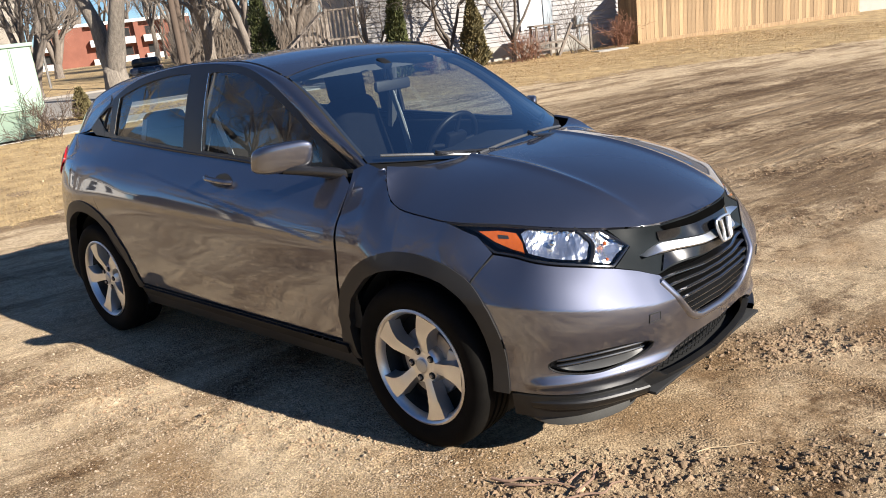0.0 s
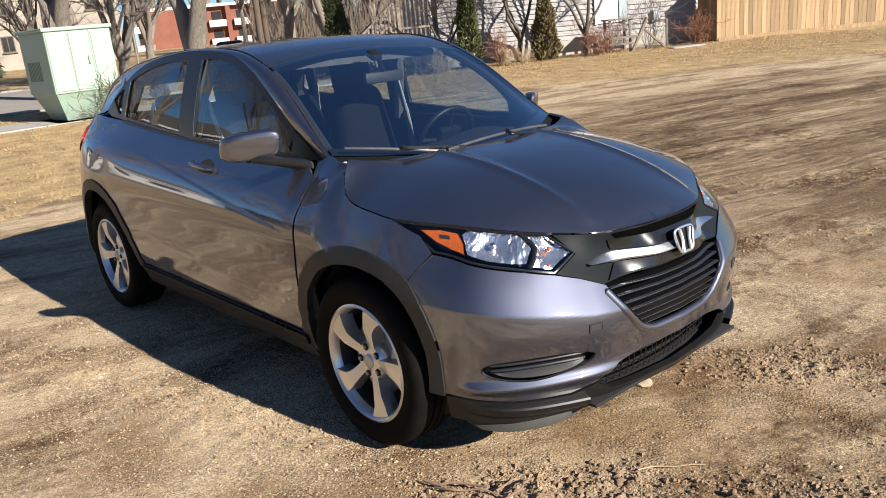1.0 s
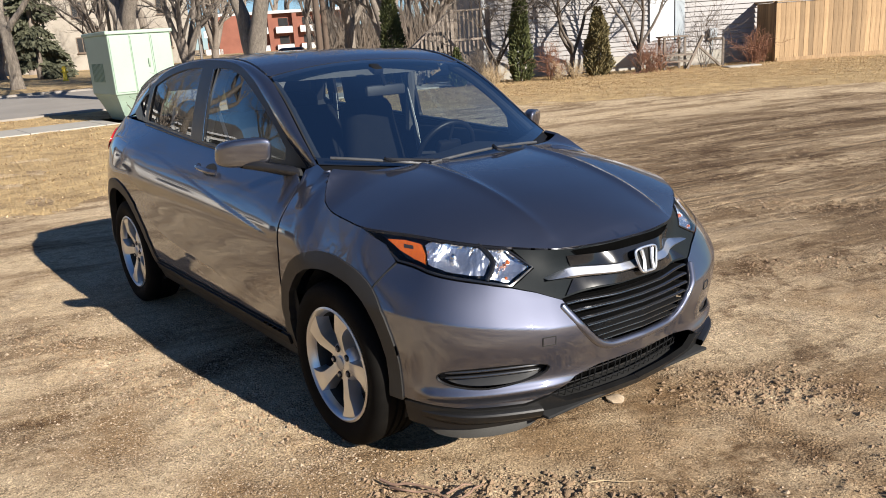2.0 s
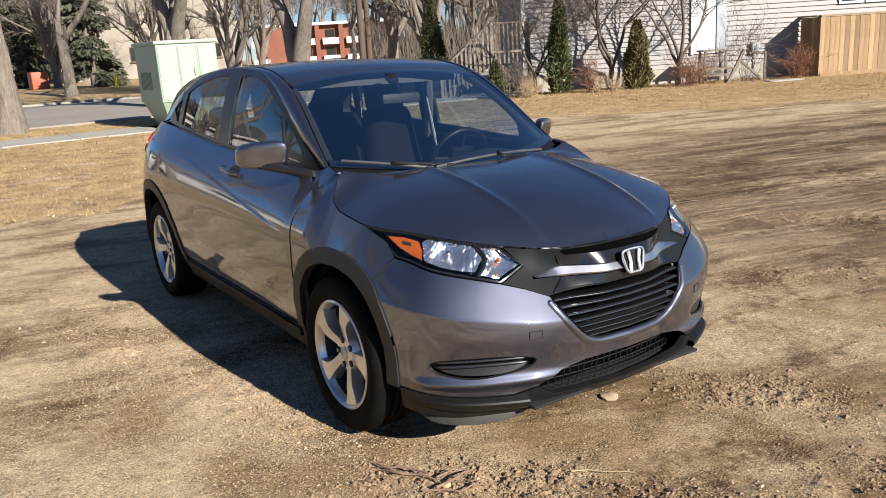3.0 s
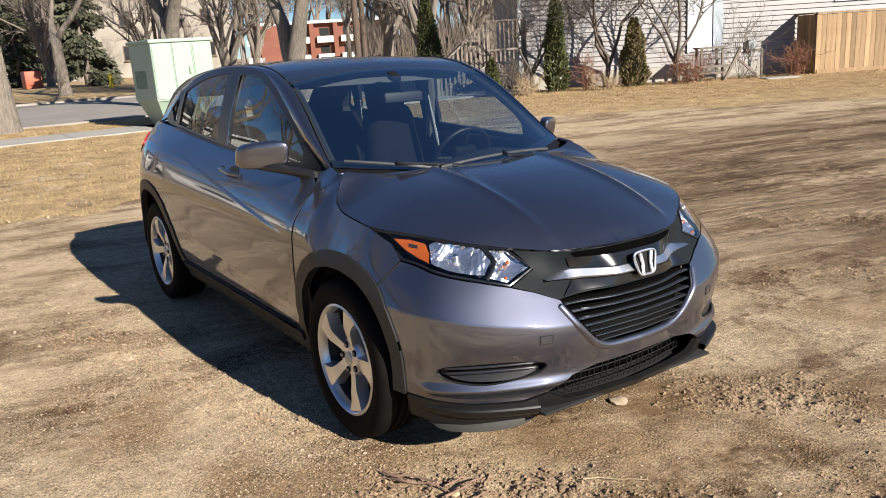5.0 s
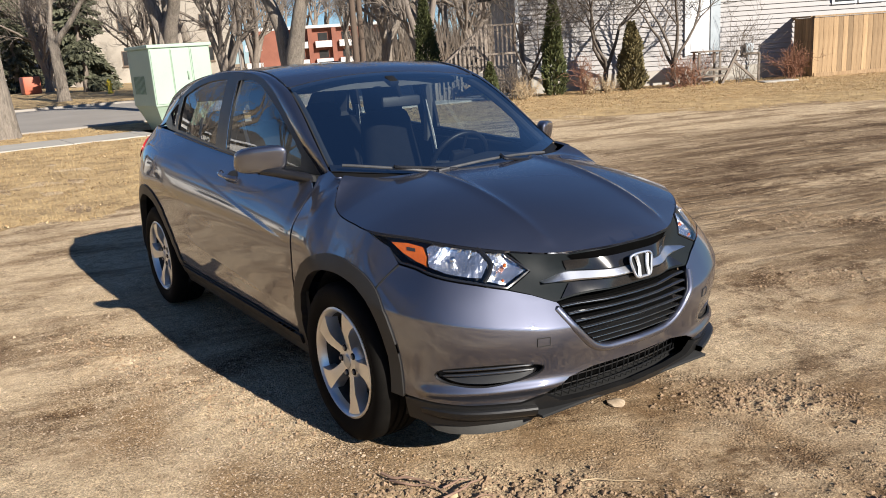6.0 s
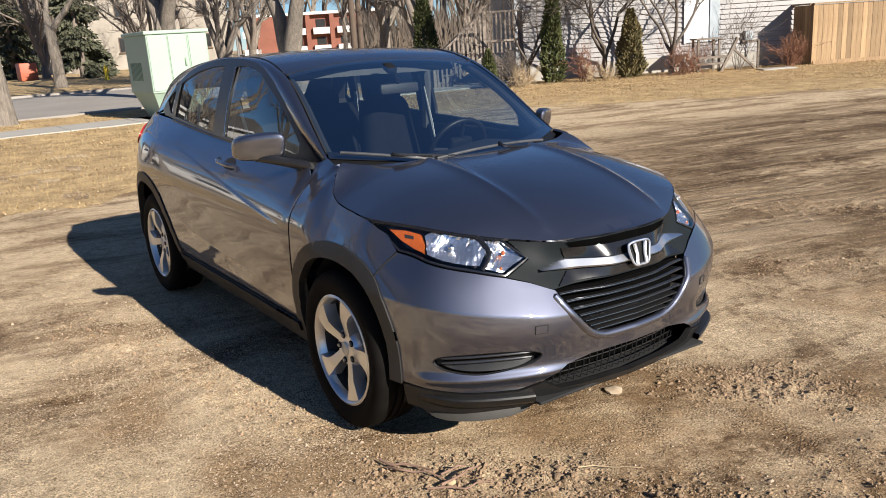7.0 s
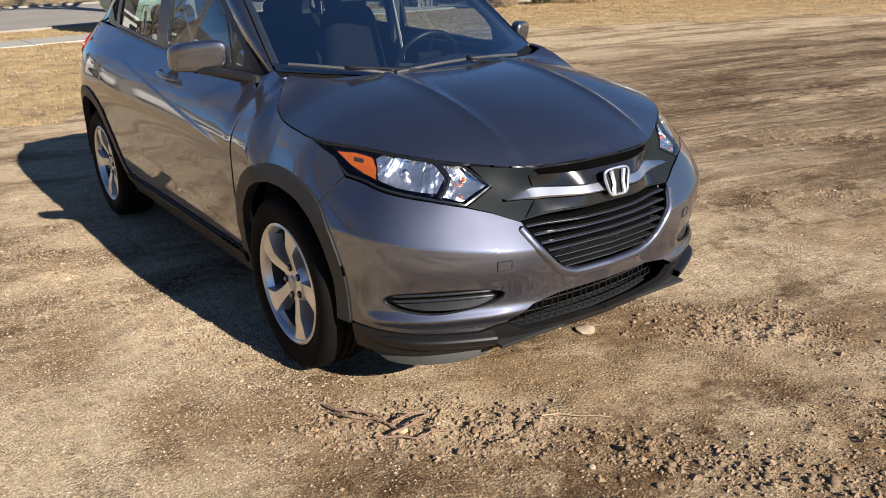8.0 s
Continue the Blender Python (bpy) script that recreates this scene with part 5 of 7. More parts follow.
for a, b, piv in (((0.982, -0.62), (1.196, -0.275), (1.205, -0.17)), ((1.196, -0.26), (1.15, 0.40), (1.18, 0.50))):
    w = thing("wiper", "", "")
    w.parent = car
    tagged(w, "black windshield wiper lying along the cowl")
    blade = [on_screen(a[0] + (b[0] - a[0]) * t + 0.05 * t * (1 - t), a[1] + (b[1] - a[1]) * t, 0.032) for t in np.linspace(0, 1, 12)]
    part("blade", a_tube(blade, 0.0065, 8), WIPER, w, "rubber wiper blade")
    m0 = blade[6]
    arm = [(m0[0], m0[1], m0[2] + 0.012), on_screen((a[0] + b[0]) / 2 + 0.04, b[1] * 0.6 + a[1] * 0.4, 0.045), on_screen(piv[0], piv[1], 0.03)]
    part("arm", a_tube(spline(arm, 6), 0.008, 8), GLOSS, w, "black wiper arm")

# underside, wheel housings, closing of the body
part("underbody", a_box((0.0, 0, 0.27), (1.75, 1.5, 0.14), 0.03), DARK, car, "dark underside")
part("front_frame", a_box((1.70, 0, 0.42), (0.3, 1.1, 0.4), 0.05), DARK, car)
part("engine_bay", a_box((1.40, 0, 0.62), (0.75, 1.1, 0.40), 0.05), DARK, car)
part("rear_frame", a_box((-1.86, 0, 0.55), (0.26, 1.3, 0.75), 0.05), DARK, car)
part("firewall", a_box((0.98, 0, 0.72), (0.06, 1.35, 0.5)), DARK, car)
for x in (AXLE, -AXLE):
    for y in (-1, 1):
        bm = bmesh.new()
        pts = [(0.39 * math.cos(a), 0.39 * math.sin(a)) for a in np.radians(np.linspace(-20, 200, 28))]
        rows_l = [[(x + px, y * w, HUB + pz + 0.01) for px, pz in pts] for w in (0.785, 0.52)]
        loft("wheel_housing", rows_l, DARK, car)
        part("housing_wall", a_prism([(x + px, y * 0.52, HUB + pz + 0.01) for px, pz in pts], 0.02, (0, -y, 0)), DARK, car)

# wheels: tyre, rim, spokes, nuts, brake


def build_wheel(m, label):
    w = thing("wheel", label, "")
    w.parent = car
    w.matrix_local = m
    tread = [(0.231, 0.075), (0.236, 0.097), (0.262, 0.108), (0.29, 0.111), (0.312, 0.104), (0.326, 0.092), (0.331, 0.078)]
    prof = tread + [(0.333, 0.06), (0.333, 0.04), (0.325, 0.038), (0.325, 0.028), (0.334, 0.026), (0.334, 0.006), (0.326, 0.004), (0.326, -0.004), (0.334, -0.006), (0.334, -0.026), (0.325, -0.028), (0.325, -0.038), (0.333, -0.04), (0.333, -0.06)] + [(r, -h) for r, h in reversed(tread)]
    part("tyre", a_lathe(prof, 72), RUBBER, w, "black road tyre with a dusty tread")
    rim = part("rim", a_lathe([(0.234, -0.099), (0.226, -0.103), (0.2195, -0.098), (0.212, -0.085), (0.207, -0.065)], 72), ALLOY, w, "bright alloy rim")
    part("barrel", a_lathe([(0.207, -0.065), (0.196, 0.0), (0.196, 0.06), (0.215, 0.08), (0.236, 0.09)], 72), BARREL, w, "dark inner barrel of the rim")
    for k in range(5):
        a0 = 2 * math.pi * k / 5 + 0.35
        bm = bmesh.new()
        grid = []
        for r in np.linspace(0.045, 0.2165, 10):
            t = (r - 0.045) / 0.17
            half = (0.0215 + 0.001 * t + 0.032 * t ** 2.6) / r
            swirl = 0.10 * math.sin(t * math.pi) - 0.02
            dep = -0.068 - 0.026 * min(1, t / 0.55) - 0.004 * max(0, t - 0.55)
            line = []
            for u, d in ((-1.12, 0.055), (-0.93, 0.002), (-0.5, 0.0), (0.5, 0.0), (0.93, 0.002), (1.12, 0.055)):
                a = a0 + swirl + half * u
                line.append(bm.verts.new((r * math.cos(a), dep + d, r * math.sin(a))))
            grid.append(line)
        for p, q in zip(grid, grid[1:]):
            for j in range(5):
                bm.faces.new((p[j], p[j + 1], q[j + 1], q[j]))
        sp = part("spoke", bm, ALLOY, rim)
        sp.data.materials.append(ALLOY_DARK)
        for i, pl in enumerate(sp.data.polygons):
            pl.material_index = 1 if i % 5 in (0, 4) else 0
        a = a0 + math.pi / 5
        part("lug_nut", a_lathe([(0.0005, -0.081), (0.0075, -0.081), (0.0085, -0.074)], 6), STEEL, rim, "", m=Matrix.Translation((0.057 * math.cos(a), 0, 0.057 * math.sin(a))))
        # a dark disc on the hub face paints the shade round each nut
        part("nut_hole_shade", a_lathe([(0.0005, -0.0752), (0.0138, -0.0752), (0.0148, -0.07)], 16), DARK, rim, "", m=Matrix.Translation((0.057 * math.cos(a), 0, 0.057 * math.sin(a))))
    part("hub", a_lathe([(0.0005, -0.076), (0.028, -0.077), (0.033, -0.073), (0.036, -0.072), (0.07, -0.071), (0.08, -0.06), (0.085, -0.03)], 40), ALLOY, rim, "round alloy hub")
    part("hub_cap", a_lathe([(0.0005, -0.0815), (0.024, -0.081), (0.0285, -0.078), (0.029, -0.07)], 32), ALLOY_DARK, rim, "plain centre cap")
    part("brake_disc", a_lathe([(0.07, -0.03), (0.138, -0.028), (0.14, -0.02), (0.14, 0.0), (0.07, 0.0)], 48), STEEL, w, "bare steel brake disc")
    part("caliper", a_box((0.115, -0.02, 0.06), (0.06, 0.07, 0.13), 0.015), ALLOY_DARK, w)
    # a dark disc added in place of the shade deep in the barrel
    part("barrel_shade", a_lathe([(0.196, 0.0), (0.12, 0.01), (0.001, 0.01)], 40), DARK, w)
    return w


for x in (AXLE, -AXLE):
    build_wheel(pose(x + 0.006, -0.757 if x > 0 else -0.747, HUB, 0, 20 if x > 0 else 55, 0), "black tyre on a five-spoke alloy wheel")
    build_wheel(pose(x + 0.006, 0.757 if x > 0 else 0.747, HUB, 0, 0, 180), "black tyre on a five-spoke alloy wheel")

# sunlight on the belt straps is put into this pale grey
BELT = surface("sunlit_belt_grey", (0.42, 0.42, 0.41), (0.5, 0.5, 0.485), 30, 0.6, 0, 900, 0.2, 0.0005)
WHEEL_GRIP = surface("black_wheel_rim_plastic", (0.006, 0.006, 0.007), (0.010, 0.010, 0.011), 30, 0.42, 0, 700, 0.1, 0.0005, spec=0.3)
DASH_PALE = surface("grey_mirror_shell", (0.02, 0.02, 0.021), (0.03, 0.03, 0.031), 10, 0.6)

# cabin
part("cabin_floor", a_box((-0.35, 0, 0.42), (2.6, 1.36, 0.06)), DARK, car)
part("headliner", a_prism([(x, -0.5, float(roof_mid(x)) - 0.06) for x in np.linspace(0.3, -1.55, 14)] + [(x, -0.5, float(roof_mid(x)) - 0.09) for x in np.linspace(-1.55, 0.3, 14)], 1.0), LINER, car, "grey headliner")
dash_rows = []
for y in np.linspace(-0.66, 0.66, 15):
    hump = 0.035 * math.exp(-((y - 0.37) / 0.17) ** 2)
    xs = 1.16 - 0.6 * y * y
    dash_rows.append([(xs, y, 1.0), (xs - 0.12, y, 1.018), (0.74, y, 1.0 + hump), (0.66, y, 0.975 + hump), (0.63, y, 0.90), (0.70, y, 0.72), (0.8, y, 0.5)])
loft("dashboard", dash_rows, DASH, car, "dark moulded dashboard")
part("console", a_box((0.25, 0, 0.62), (0.9, 0.24, 0.34), 0.05), DASH, car)


def build_seat(x, y):
    s = thing("seat", "black cloth bucket seat", "")
    s.parent = car
    s.matrix_local = pose(x, y, 0.46)
    part("cushion", a_box((0.05, 0, 0.16), (0.52, 0.5, 0.17), 0.06, None, 3), CLOTH, s)
    back = a_box((-0.25, 0, 0.47), (0.16, 0.48, 0.62), 0.065, Matrix.Rotation(radians(-14), 3, "Y"), 3)
    for v in back.verts:
        v.co.y *= 1 - 0.42 * float(smooth01((v.co.z - 0.45) / 0.36))
    part("backrest", back, CLOTH, s)
    part("headrest", a_box((-0.335, 0, 0.85), (0.12, 0.26, 0.25), 0.06, Matrix.Rotation(radians(-8), 3, "Y"), 3), CLOTH, s)
    for dy in (-0.06, 0.06):
        part("post", a_tube([(-0.32, dy, 0.78), (-0.34, dy, 0.85)], 0.007, 6), STEEL, s)


build_seat(0.03, -0.37)
build_seat(0.03, 0.37)
bench = part("rear_bench", a_box((-0.72, 0, 0.62), (0.5, 1.24, 0.2), 0.06, None, 3), CLOTH, car, "black cloth rear bench")
part("backrest", a_box((-1.02, 0, 0.92), (0.16, 1.22, 0.5), 0.06, Matrix.Rotation(radians(-20), 3, "Y"), 3), CLOTH, bench)
for y in (-0.36, 0.36):
    part("headrest", a_box((-1.12, y, 1.2), (0.1, 0.26, 0.13), 0.045, Matrix.Rotation(radians(-12), 3, "Y"), 3), CLOTH, bench)
wheel_m = pose(0.49, 0.37, 0.962, 0, -64, 0)
steer = part("steering_wheel", a_tube([(0.182 * math.cos(a), 0.182 * math.sin(a), 0) for a in np.linspace(0, 2 * math.pi, 41)], 0.0145, 10, False), WHEEL_GRIP, car, "black steering wheel", m=wheel_m)
part("boss", a_box((0, 0, -0.01), (0.16, 0.15, 0.05), 0.02), WHEEL_GRIP, steer)
for a in (0.1, math.pi - 0.1, -math.pi / 2 + 1.57 + math.pi / 2):
    part("spoke", a_tube([(0.06 * math.sin(a), 0.06 * math.cos(a), -0.005), (0.175 * math.sin(a), 0.175 * math.cos(a), 0)], 0.013, 6), WHEEL_GRIP, steer)
mir = part("rear_view_mirror", a_box((0.40, 0.07, 1.315), (0.03, 0.24, 0.056), 0.014), DASH_PALE, car, "black rear-view mirror behind the windshield")
part("stalk", a_tube([(0.41, 0.06, 1.345), (0.43, 0.02, 1.425)], 0.012, 8), BLACK, mir)
part("sensor_cover", a_box((0.43, 0.0, 1.425), (0.07, 0.06, 0.035), 0.012, Matrix.Rotation(radians(28), 3, "Y")), BLACK, mir)
for y in (-1, 1):
    inner_side = [side_face(np.array([(x, z)]))[0] * (1, -y, 1) + np.array((0, -y * 0.035, 0)) for x, z in ((-0.28, 1.02), (-0.18, 1.28), (-0.11, 1.46))]
    part("pillar_trim", a_tube([tuple(p) for p in inner_side], [0.035, 0.03, 0.035], 8), LINER, car, "pale grey inner pillar trim")
    a_trim = [(x, y * (float(roof_half(x)) - 0.03), float(roof_face(np.array([(x, roof_half(x))]))[0, 2]) - 0.035) for x in np.linspace(0.9, 0.35, 7)]
    part("pillar_trim", a_tube(a_trim, 0.02, 8), DASH, car)
    c_trim = [side_face(np.array([(x, z)]))[0] * (1, -y, 1) + np.array((0, -y * 0.06, 0)) for x, z in ((-1.28, 1.1), (-1.3, 1.2), (-1.2, 1.36))]
    part("pillar_trim", a_tube([tuple(p) for p in c_trim], 0.06, 8), DASH, car)
    part("door_card", a_box((-0.1, y * 0.70, 0.8), (1.9, 0.06, 0.5), 0.02), DASH, car)
    part("seat_belt", a_prism([(-0.238, y * 0.612, 1.36), (-0.196, y * 0.612, 1.36), (-0.075, y * 0.60, 1.06), (0.005, y * 0.58, 0.80), (-0.045, y * 0.58, 0.80), (-0.12, y * 0.60, 1.06)], 0.003, (0, -y, 0)), BELT, car, "seat belt webbing coloured pale as if sunlit", smooth=False)
    part("seat_belt", a_prism([(-1.0, y * 0.56, 1.24), (-0.955, y * 0.56, 1.24), (-1.02, y * 0.60, 1.0), (-1.07, y * 0.60, 1.0)], 0.003, (0, -y, 0)), BELT, car, "seat belt webbing coloured pale as if sunlit", smooth=False)
part("parcel_shelf", a_box((-1.5, 0, 1.05), (0.75, 1.2, 0.03), 0.01), DASH, car)

# the lot falls a little to the car's left, and the car leans with it
car.matrix_world = Matrix.Translation((0, -0.85, 0.9)) @ Matrix.Rotation(radians(-1.0), 4, "X") @ Matrix.Translation((0, 0.85, -0.9))

# ---- trees ----
BARK = surface("grey_elm_bark", (0.10, 0.085, 0.068), (0.34, 0.29, 0.24), 5, 0.95, 0, 16, 1.0, 0.05, stretch=(3, 3, 0.5))
BARK_DARK = surface("dark_bark", (0.12, 0.10, 0.083), (0.27, 0.225, 0.185), 3, 0.95, 0, 16, 1.0, 0.02, stretch=(3, 3, 0.6))
TWIG = surface("bare_twigs", (0.11, 0.088, 0.07), (0.21, 0.17, 0.135), 2, 0.95, 0, 20, 0)


class Limbs:
    """Tapering limbs gathered as plain lists, for one mesh."""

    def __init__(self):
        self.v, self.f = [], []

    def limb(self, pts, radii, sides):
        k0 = len(self.v)
        for q, a, b in frames_along(pts):
            r = radii[(len(self.v) - k0) // sides]
            for k in range(sides):
                w = 2 * math.pi * k / sides
                self.v.append(q + (a * math.cos(w) + b * math.sin(w)) * r)
        for i in range(len(pts) - 1):
            for k in range(sides):
                a, b = k0 + i * sides + k, k0 + i * sides + (k + 1) % sides
                self.f.append((a, b, b + sides, a + sides))


def grow_limb(L, rnd, start, way, length, radius, level, depth, up=0.12, wild=0.16):
    n = 7 if level == 0 else 5 if level < 3 else 3
    p, d, pts, radii = Vector(start), Vector(way).normalized(), [], []
    for i in range(n + 1):
        pts.append(p.copy())
        radii.append(max(0.004, radius * (1 - 0.62 * i / n)))
        d = (d + Vector((rnd.gauss(0, wild), rnd.gauss(0, wild), rnd.gauss(0, wild) + up))).normalized()
        p = p + d * (length / n)
    L.limb(pts, radii, 10 if level == 0 else 6 if level == 1 else 4 if level == 2 else 3)
    if level >= depth:
        return
    for k in range((4, 5, 5, 4, 3)[min(level, 4)]):
        i = rnd.randint(max(1, n // 3), n)
        q = pts[i]
        t = (pts[min(i + 1, n)] - pts[max(i - 1, 0)]).normalized()
        side = t.orthogonal().normalized()
        side.rotate(Matrix.Rotation(rnd.uniform(0, 6.28), 3, t))
        grow_limb(L, rnd, q, t * rnd.uniform(0.5, 0.9) + side * rnd.uniform(0.45, 0.8), length * rnd.uniform(0.5, 0.72), radii[i] * rnd.uniform(0.5, 0.72), level + 1, depth, up, wild)


def bare_tree(seed, trunk_h, trunk_r, crown_len, depth, forks, bark, label, name="tree", tilt=(0, 0)):
    """A leafless tree: a flared trunk that forks, and a crown of limbs down to twigs."""
    rnd = random.Random(seed)
    tr = thing(name, label, "tree")
    bm = bmesh.new()
    pts, radii = [], []
    for i in range(13):
        t = i / 12
        pts.append((tilt[0] * t * t + 0.03 * math.sin(seed + 4 * t), tilt[1] * t * t + 0.03 * math.cos(seed * 2 + 5 * t), -0.15 + t * (trunk_h + 0.15)))
        radii.append(trunk_r * (1 + 0.5 * math.exp(-t * 9) - 0.18 * t) * (1 - 0.8 * max(0, (t - 0.72) / 0.28) ** 1.5))
    fr = frames_along(pts)
    sides, rings = 20, []
    for (q, a, b), r in zip(fr, radii):
        ring = []
        for k in range(sides):
            w = 2 * math.pi * k / sides
            rr = r * (1 + 0.07 * math.sin(w * 3 + seed) + 0.05 * math.sin(w * 7 + q.z * 2) + 0.04 * rnd.uniform(-1, 1))
            ring.append(bm.verts.new(q + (a * math.cos(w) + b * math.sin(w)) * rr))
        rings.append(ring)
    for u, v in zip(rings, rings[1:]):
        for k in range(sides):
            bm.faces.new((u[k], u[(k + 1) % sides], v[(k + 1) % sides], v[k]))
    part("trunk", bm, bark, tr)
    L = Limbs()
    top = Vector(pts[9])
    for k in range(forks):
        w = 2 * math.pi * k / forks + rnd.uniform(-0.4, 0.4)
        out = rnd.uniform(0.25, 0.55)
        grow_limb(L, rnd, top - Vector((0, 0, trunk_r * 0.8)), (math.cos(w) * out, math.sin(w) * out, 1), crown_len * rnd.uniform(0.85, 1.15), trunk_r * rnd.uniform(0.58, 0.74), 0, depth)
    child("crown", mesh_from("crown", L.v, L.f, TWIG if trunk_r < 0.07 else bark), tr, "bare limbs and twigs")
    return tr


def from_eye(hx, hy, dist):
    """A place at a distance from the end of the walk, in a direction."""
    x, y = 4.16 + hx * dist, -2.21 + hy * dist
    return x, y, float(base_z(x, y))


ELM = "leafless grey-barked street tree with forked limbs"
elm_a = bare_tree(3, 3.0, 0.36, 5.2, 4, 3, BARK, ELM)
elm_b = bare_tree(8, 4.2, 0.30, 4.6, 4, 2, BARK, ELM, tilt=(0.3, -0.5))
elm_c = bare_tree(15, 1.5, 0.32, 5.6, 4, 5, BARK_DARK, ELM)
elm_d = bare_tree(5, 1.5, 0.46, 5.8, 4, 3, BARK, ELM)
STREET = [(elm_b, -0.9942, 0.1075, 22.6, 0.85, 40), (elm_b, -0.9851, 0.1719, 43, 0.85, 250), (elm_a, -0.9577, 0.2879, 27, 1.0, 10), (elm_c, -0.9642, 0.2653, 41, 0.65, 70),
          (elm_c, -0.9391, 0.3437, 38, 0.75, 140), (elm_d, -0.91, 0.4145, 31, 0.98, 200), (elm_a, -0.8566, 0.5159, 45, 0.85, 95),
          (elm_c, -0.8336, 0.5523, 41, 0.95, 310), (elm_a, -0.8459, 0.5334, 62, 0.9, 60), (elm_c, -0.98, 0.19, 70, 1.1, 33), (elm_c, -0.9872, 0.1595, 60, 0.8, 160),
          (elm_c, -0.9269, 0.3752, 62, 0.9, 200), (elm_c, -0.8, 0.6, 50, 0.9, 120), (elm_a, -0.785, 0.62, 58, 1.0, 222), (elm_b, -0.9515, 0.3076, 58, 1.0, 20)]
used = set()
for ob, hx, hy, dist, k, turn_deg in STREET:
    x, y, z = from_eye(hx, hy, dist)
    m = pose(x, y, z, 0, 0, turn_deg) @ Matrix.Scale(k, 4)
    if ob not in used:
        used.add(ob)
        ob.matrix_world = m
        tagged(ob, group="street trees")
    else:
        copy_thing(ob, pose(x, y, z, 0, 0, turn_deg) @ Matrix.Scale(k / ob.scale[0], 4))
# trees outside the view that shade the lot and stand in the car's reflections
for ob, x, y, k, turn_deg in ((elm_b, -17.5, -6.5, 0.9, 60), (elm_a, -17.8, -13.5, 1.0, 190), (elm_c, -33, -9, 1.1, 10), (elm_a, -3.5, -13, 1.0, 45), (elm_c, 2.5, -16, 0.9, 190), (elm_a, 9.0, -15.0, 1.0, 280), (elm_c, -11, -12, 0.9, 75)):
    copy_thing(ob, pose(x, y, 0, 0, 0, turn_deg) @ Matrix.Scale(k / ob.scale[0], 4))
# the far wood
wood = bare_tree(21, 3.5, 0.17, 4.4, 4, 3, BARK_DARK, "slender leafless tree in a far wood")
rnd = random.Random(5)
first = True
for k in range(34):
    ang = math.atan2(0.47, -0.883) + (math.atan2(0.70, -0.71) - math.atan2(0.47, -0.883)) * (k + rnd.random()) / 34
    dist = rnd.uniform(58, 105)
    x, y, z = from_eye(math.cos(ang), math.sin(ang), dist)
    sc, tz = rnd.uniform(0.9, 1.5), rnd.uniform(0, 360)
    if first:
        wood.matrix_world = pose(x, y, z, 0, 0, tz) @ Matrix.Scale(sc, 4)
        tagged(wood, group="trees of the far wood")
        first = False
    else:
        copy_thing(wood, pose(x, y, z, 0, 0, tz) @ Matrix.Scale(sc / wood.scale[0], 4))

for k in range(12):
    ang = math.atan2(0.33, -0.944) + (math.atan2(0.49, -0.872) - math.atan2(0.33, -0.944)) * (k + rnd.random()) / 12
    x, y, z = from_eye(math.cos(ang), math.sin(ang), rnd.uniform(158, 185))
    copy_thing(wood, pose(x, y, z, 0, 0, rnd.uniform(0, 360)) @ Matrix.Scale(rnd.uniform(1.9, 2.6) / wood.scale[0], 4))
# trees and brush on the unseen side of the lot, which the car's flank mirrors
for k in range(16):
    x, y = -34 + k * 3.6 + rnd.uniform(-1.5, 1.5), rnd.uniform(-44, -27)
    copy_thing(wood, pose(x, y, 0, 0, 0, rnd.uniform(0, 360)) @ Matrix.Scale(rnd.uniform(0.9, 1.4) / wood.scale[0], 4))

# brushwood under the far trees
rb = np.random.default_rng(9)
k = 5200
ang = math.atan2(0.72, -0.69) + (math.atan2(0.485, -0.874) - math.atan2(0.72, -0.69)) * rb.uniform(0, 1, k) ** 0.9
dist = rb.uniform(48, 78, k)
bx, by = 4.16 + np.cos(ang) * dist, -2.21 + np.sin(ang) * dist
bx, by = np.concatenate((bx, rb.uniform(-45, 30, 3000))), np.concatenate((by, rb.uniform(-46, -30, 3000)))
k = len(bx)
bz = base_z(bx, by)
bh = rb.uniform(0.8, 3.6, k)
lx, ly, wd = rb.normal(0, 0.28, k) * bh, rb.normal(0, 0.28, k) * bh, rb.uniform(0.012, 0.05, k)
V = np.stack((np.column_stack((bx - wd, by - wd, bz)), np.column_stack((bx + wd, by + wd, bz)), np.column_stack((bx + lx, by + ly, bz + bh))), axis=1).reshape(-1, 3)
tagged(new("brushwood", mesh_from("brushwood", V, np.arange(len(V)).reshape(-1, 3), TWIG, False)), "tangle of bare brown brushwood far behind the house", "brushwood", "", "stuff")

# ---- evergreens and shrubs ----
THUJA = surface("thuja_scales", (0.03, 0.04, 0.012), (0.11, 0.12, 0.038), 5, 0.85, 0, 40, 0)
THUJA_BROWN = surface("browned_thuja_scales", (0.075, 0.065, 0.025), (0.19, 0.15, 0.065), 4, 0.85, 0, 40, 0)
SPRUCE = surface("spruce_needles", (0.04, 0.046, 0.026), (0.13, 0.13, 0.08), 3, 0.85, 0, 40, 0)


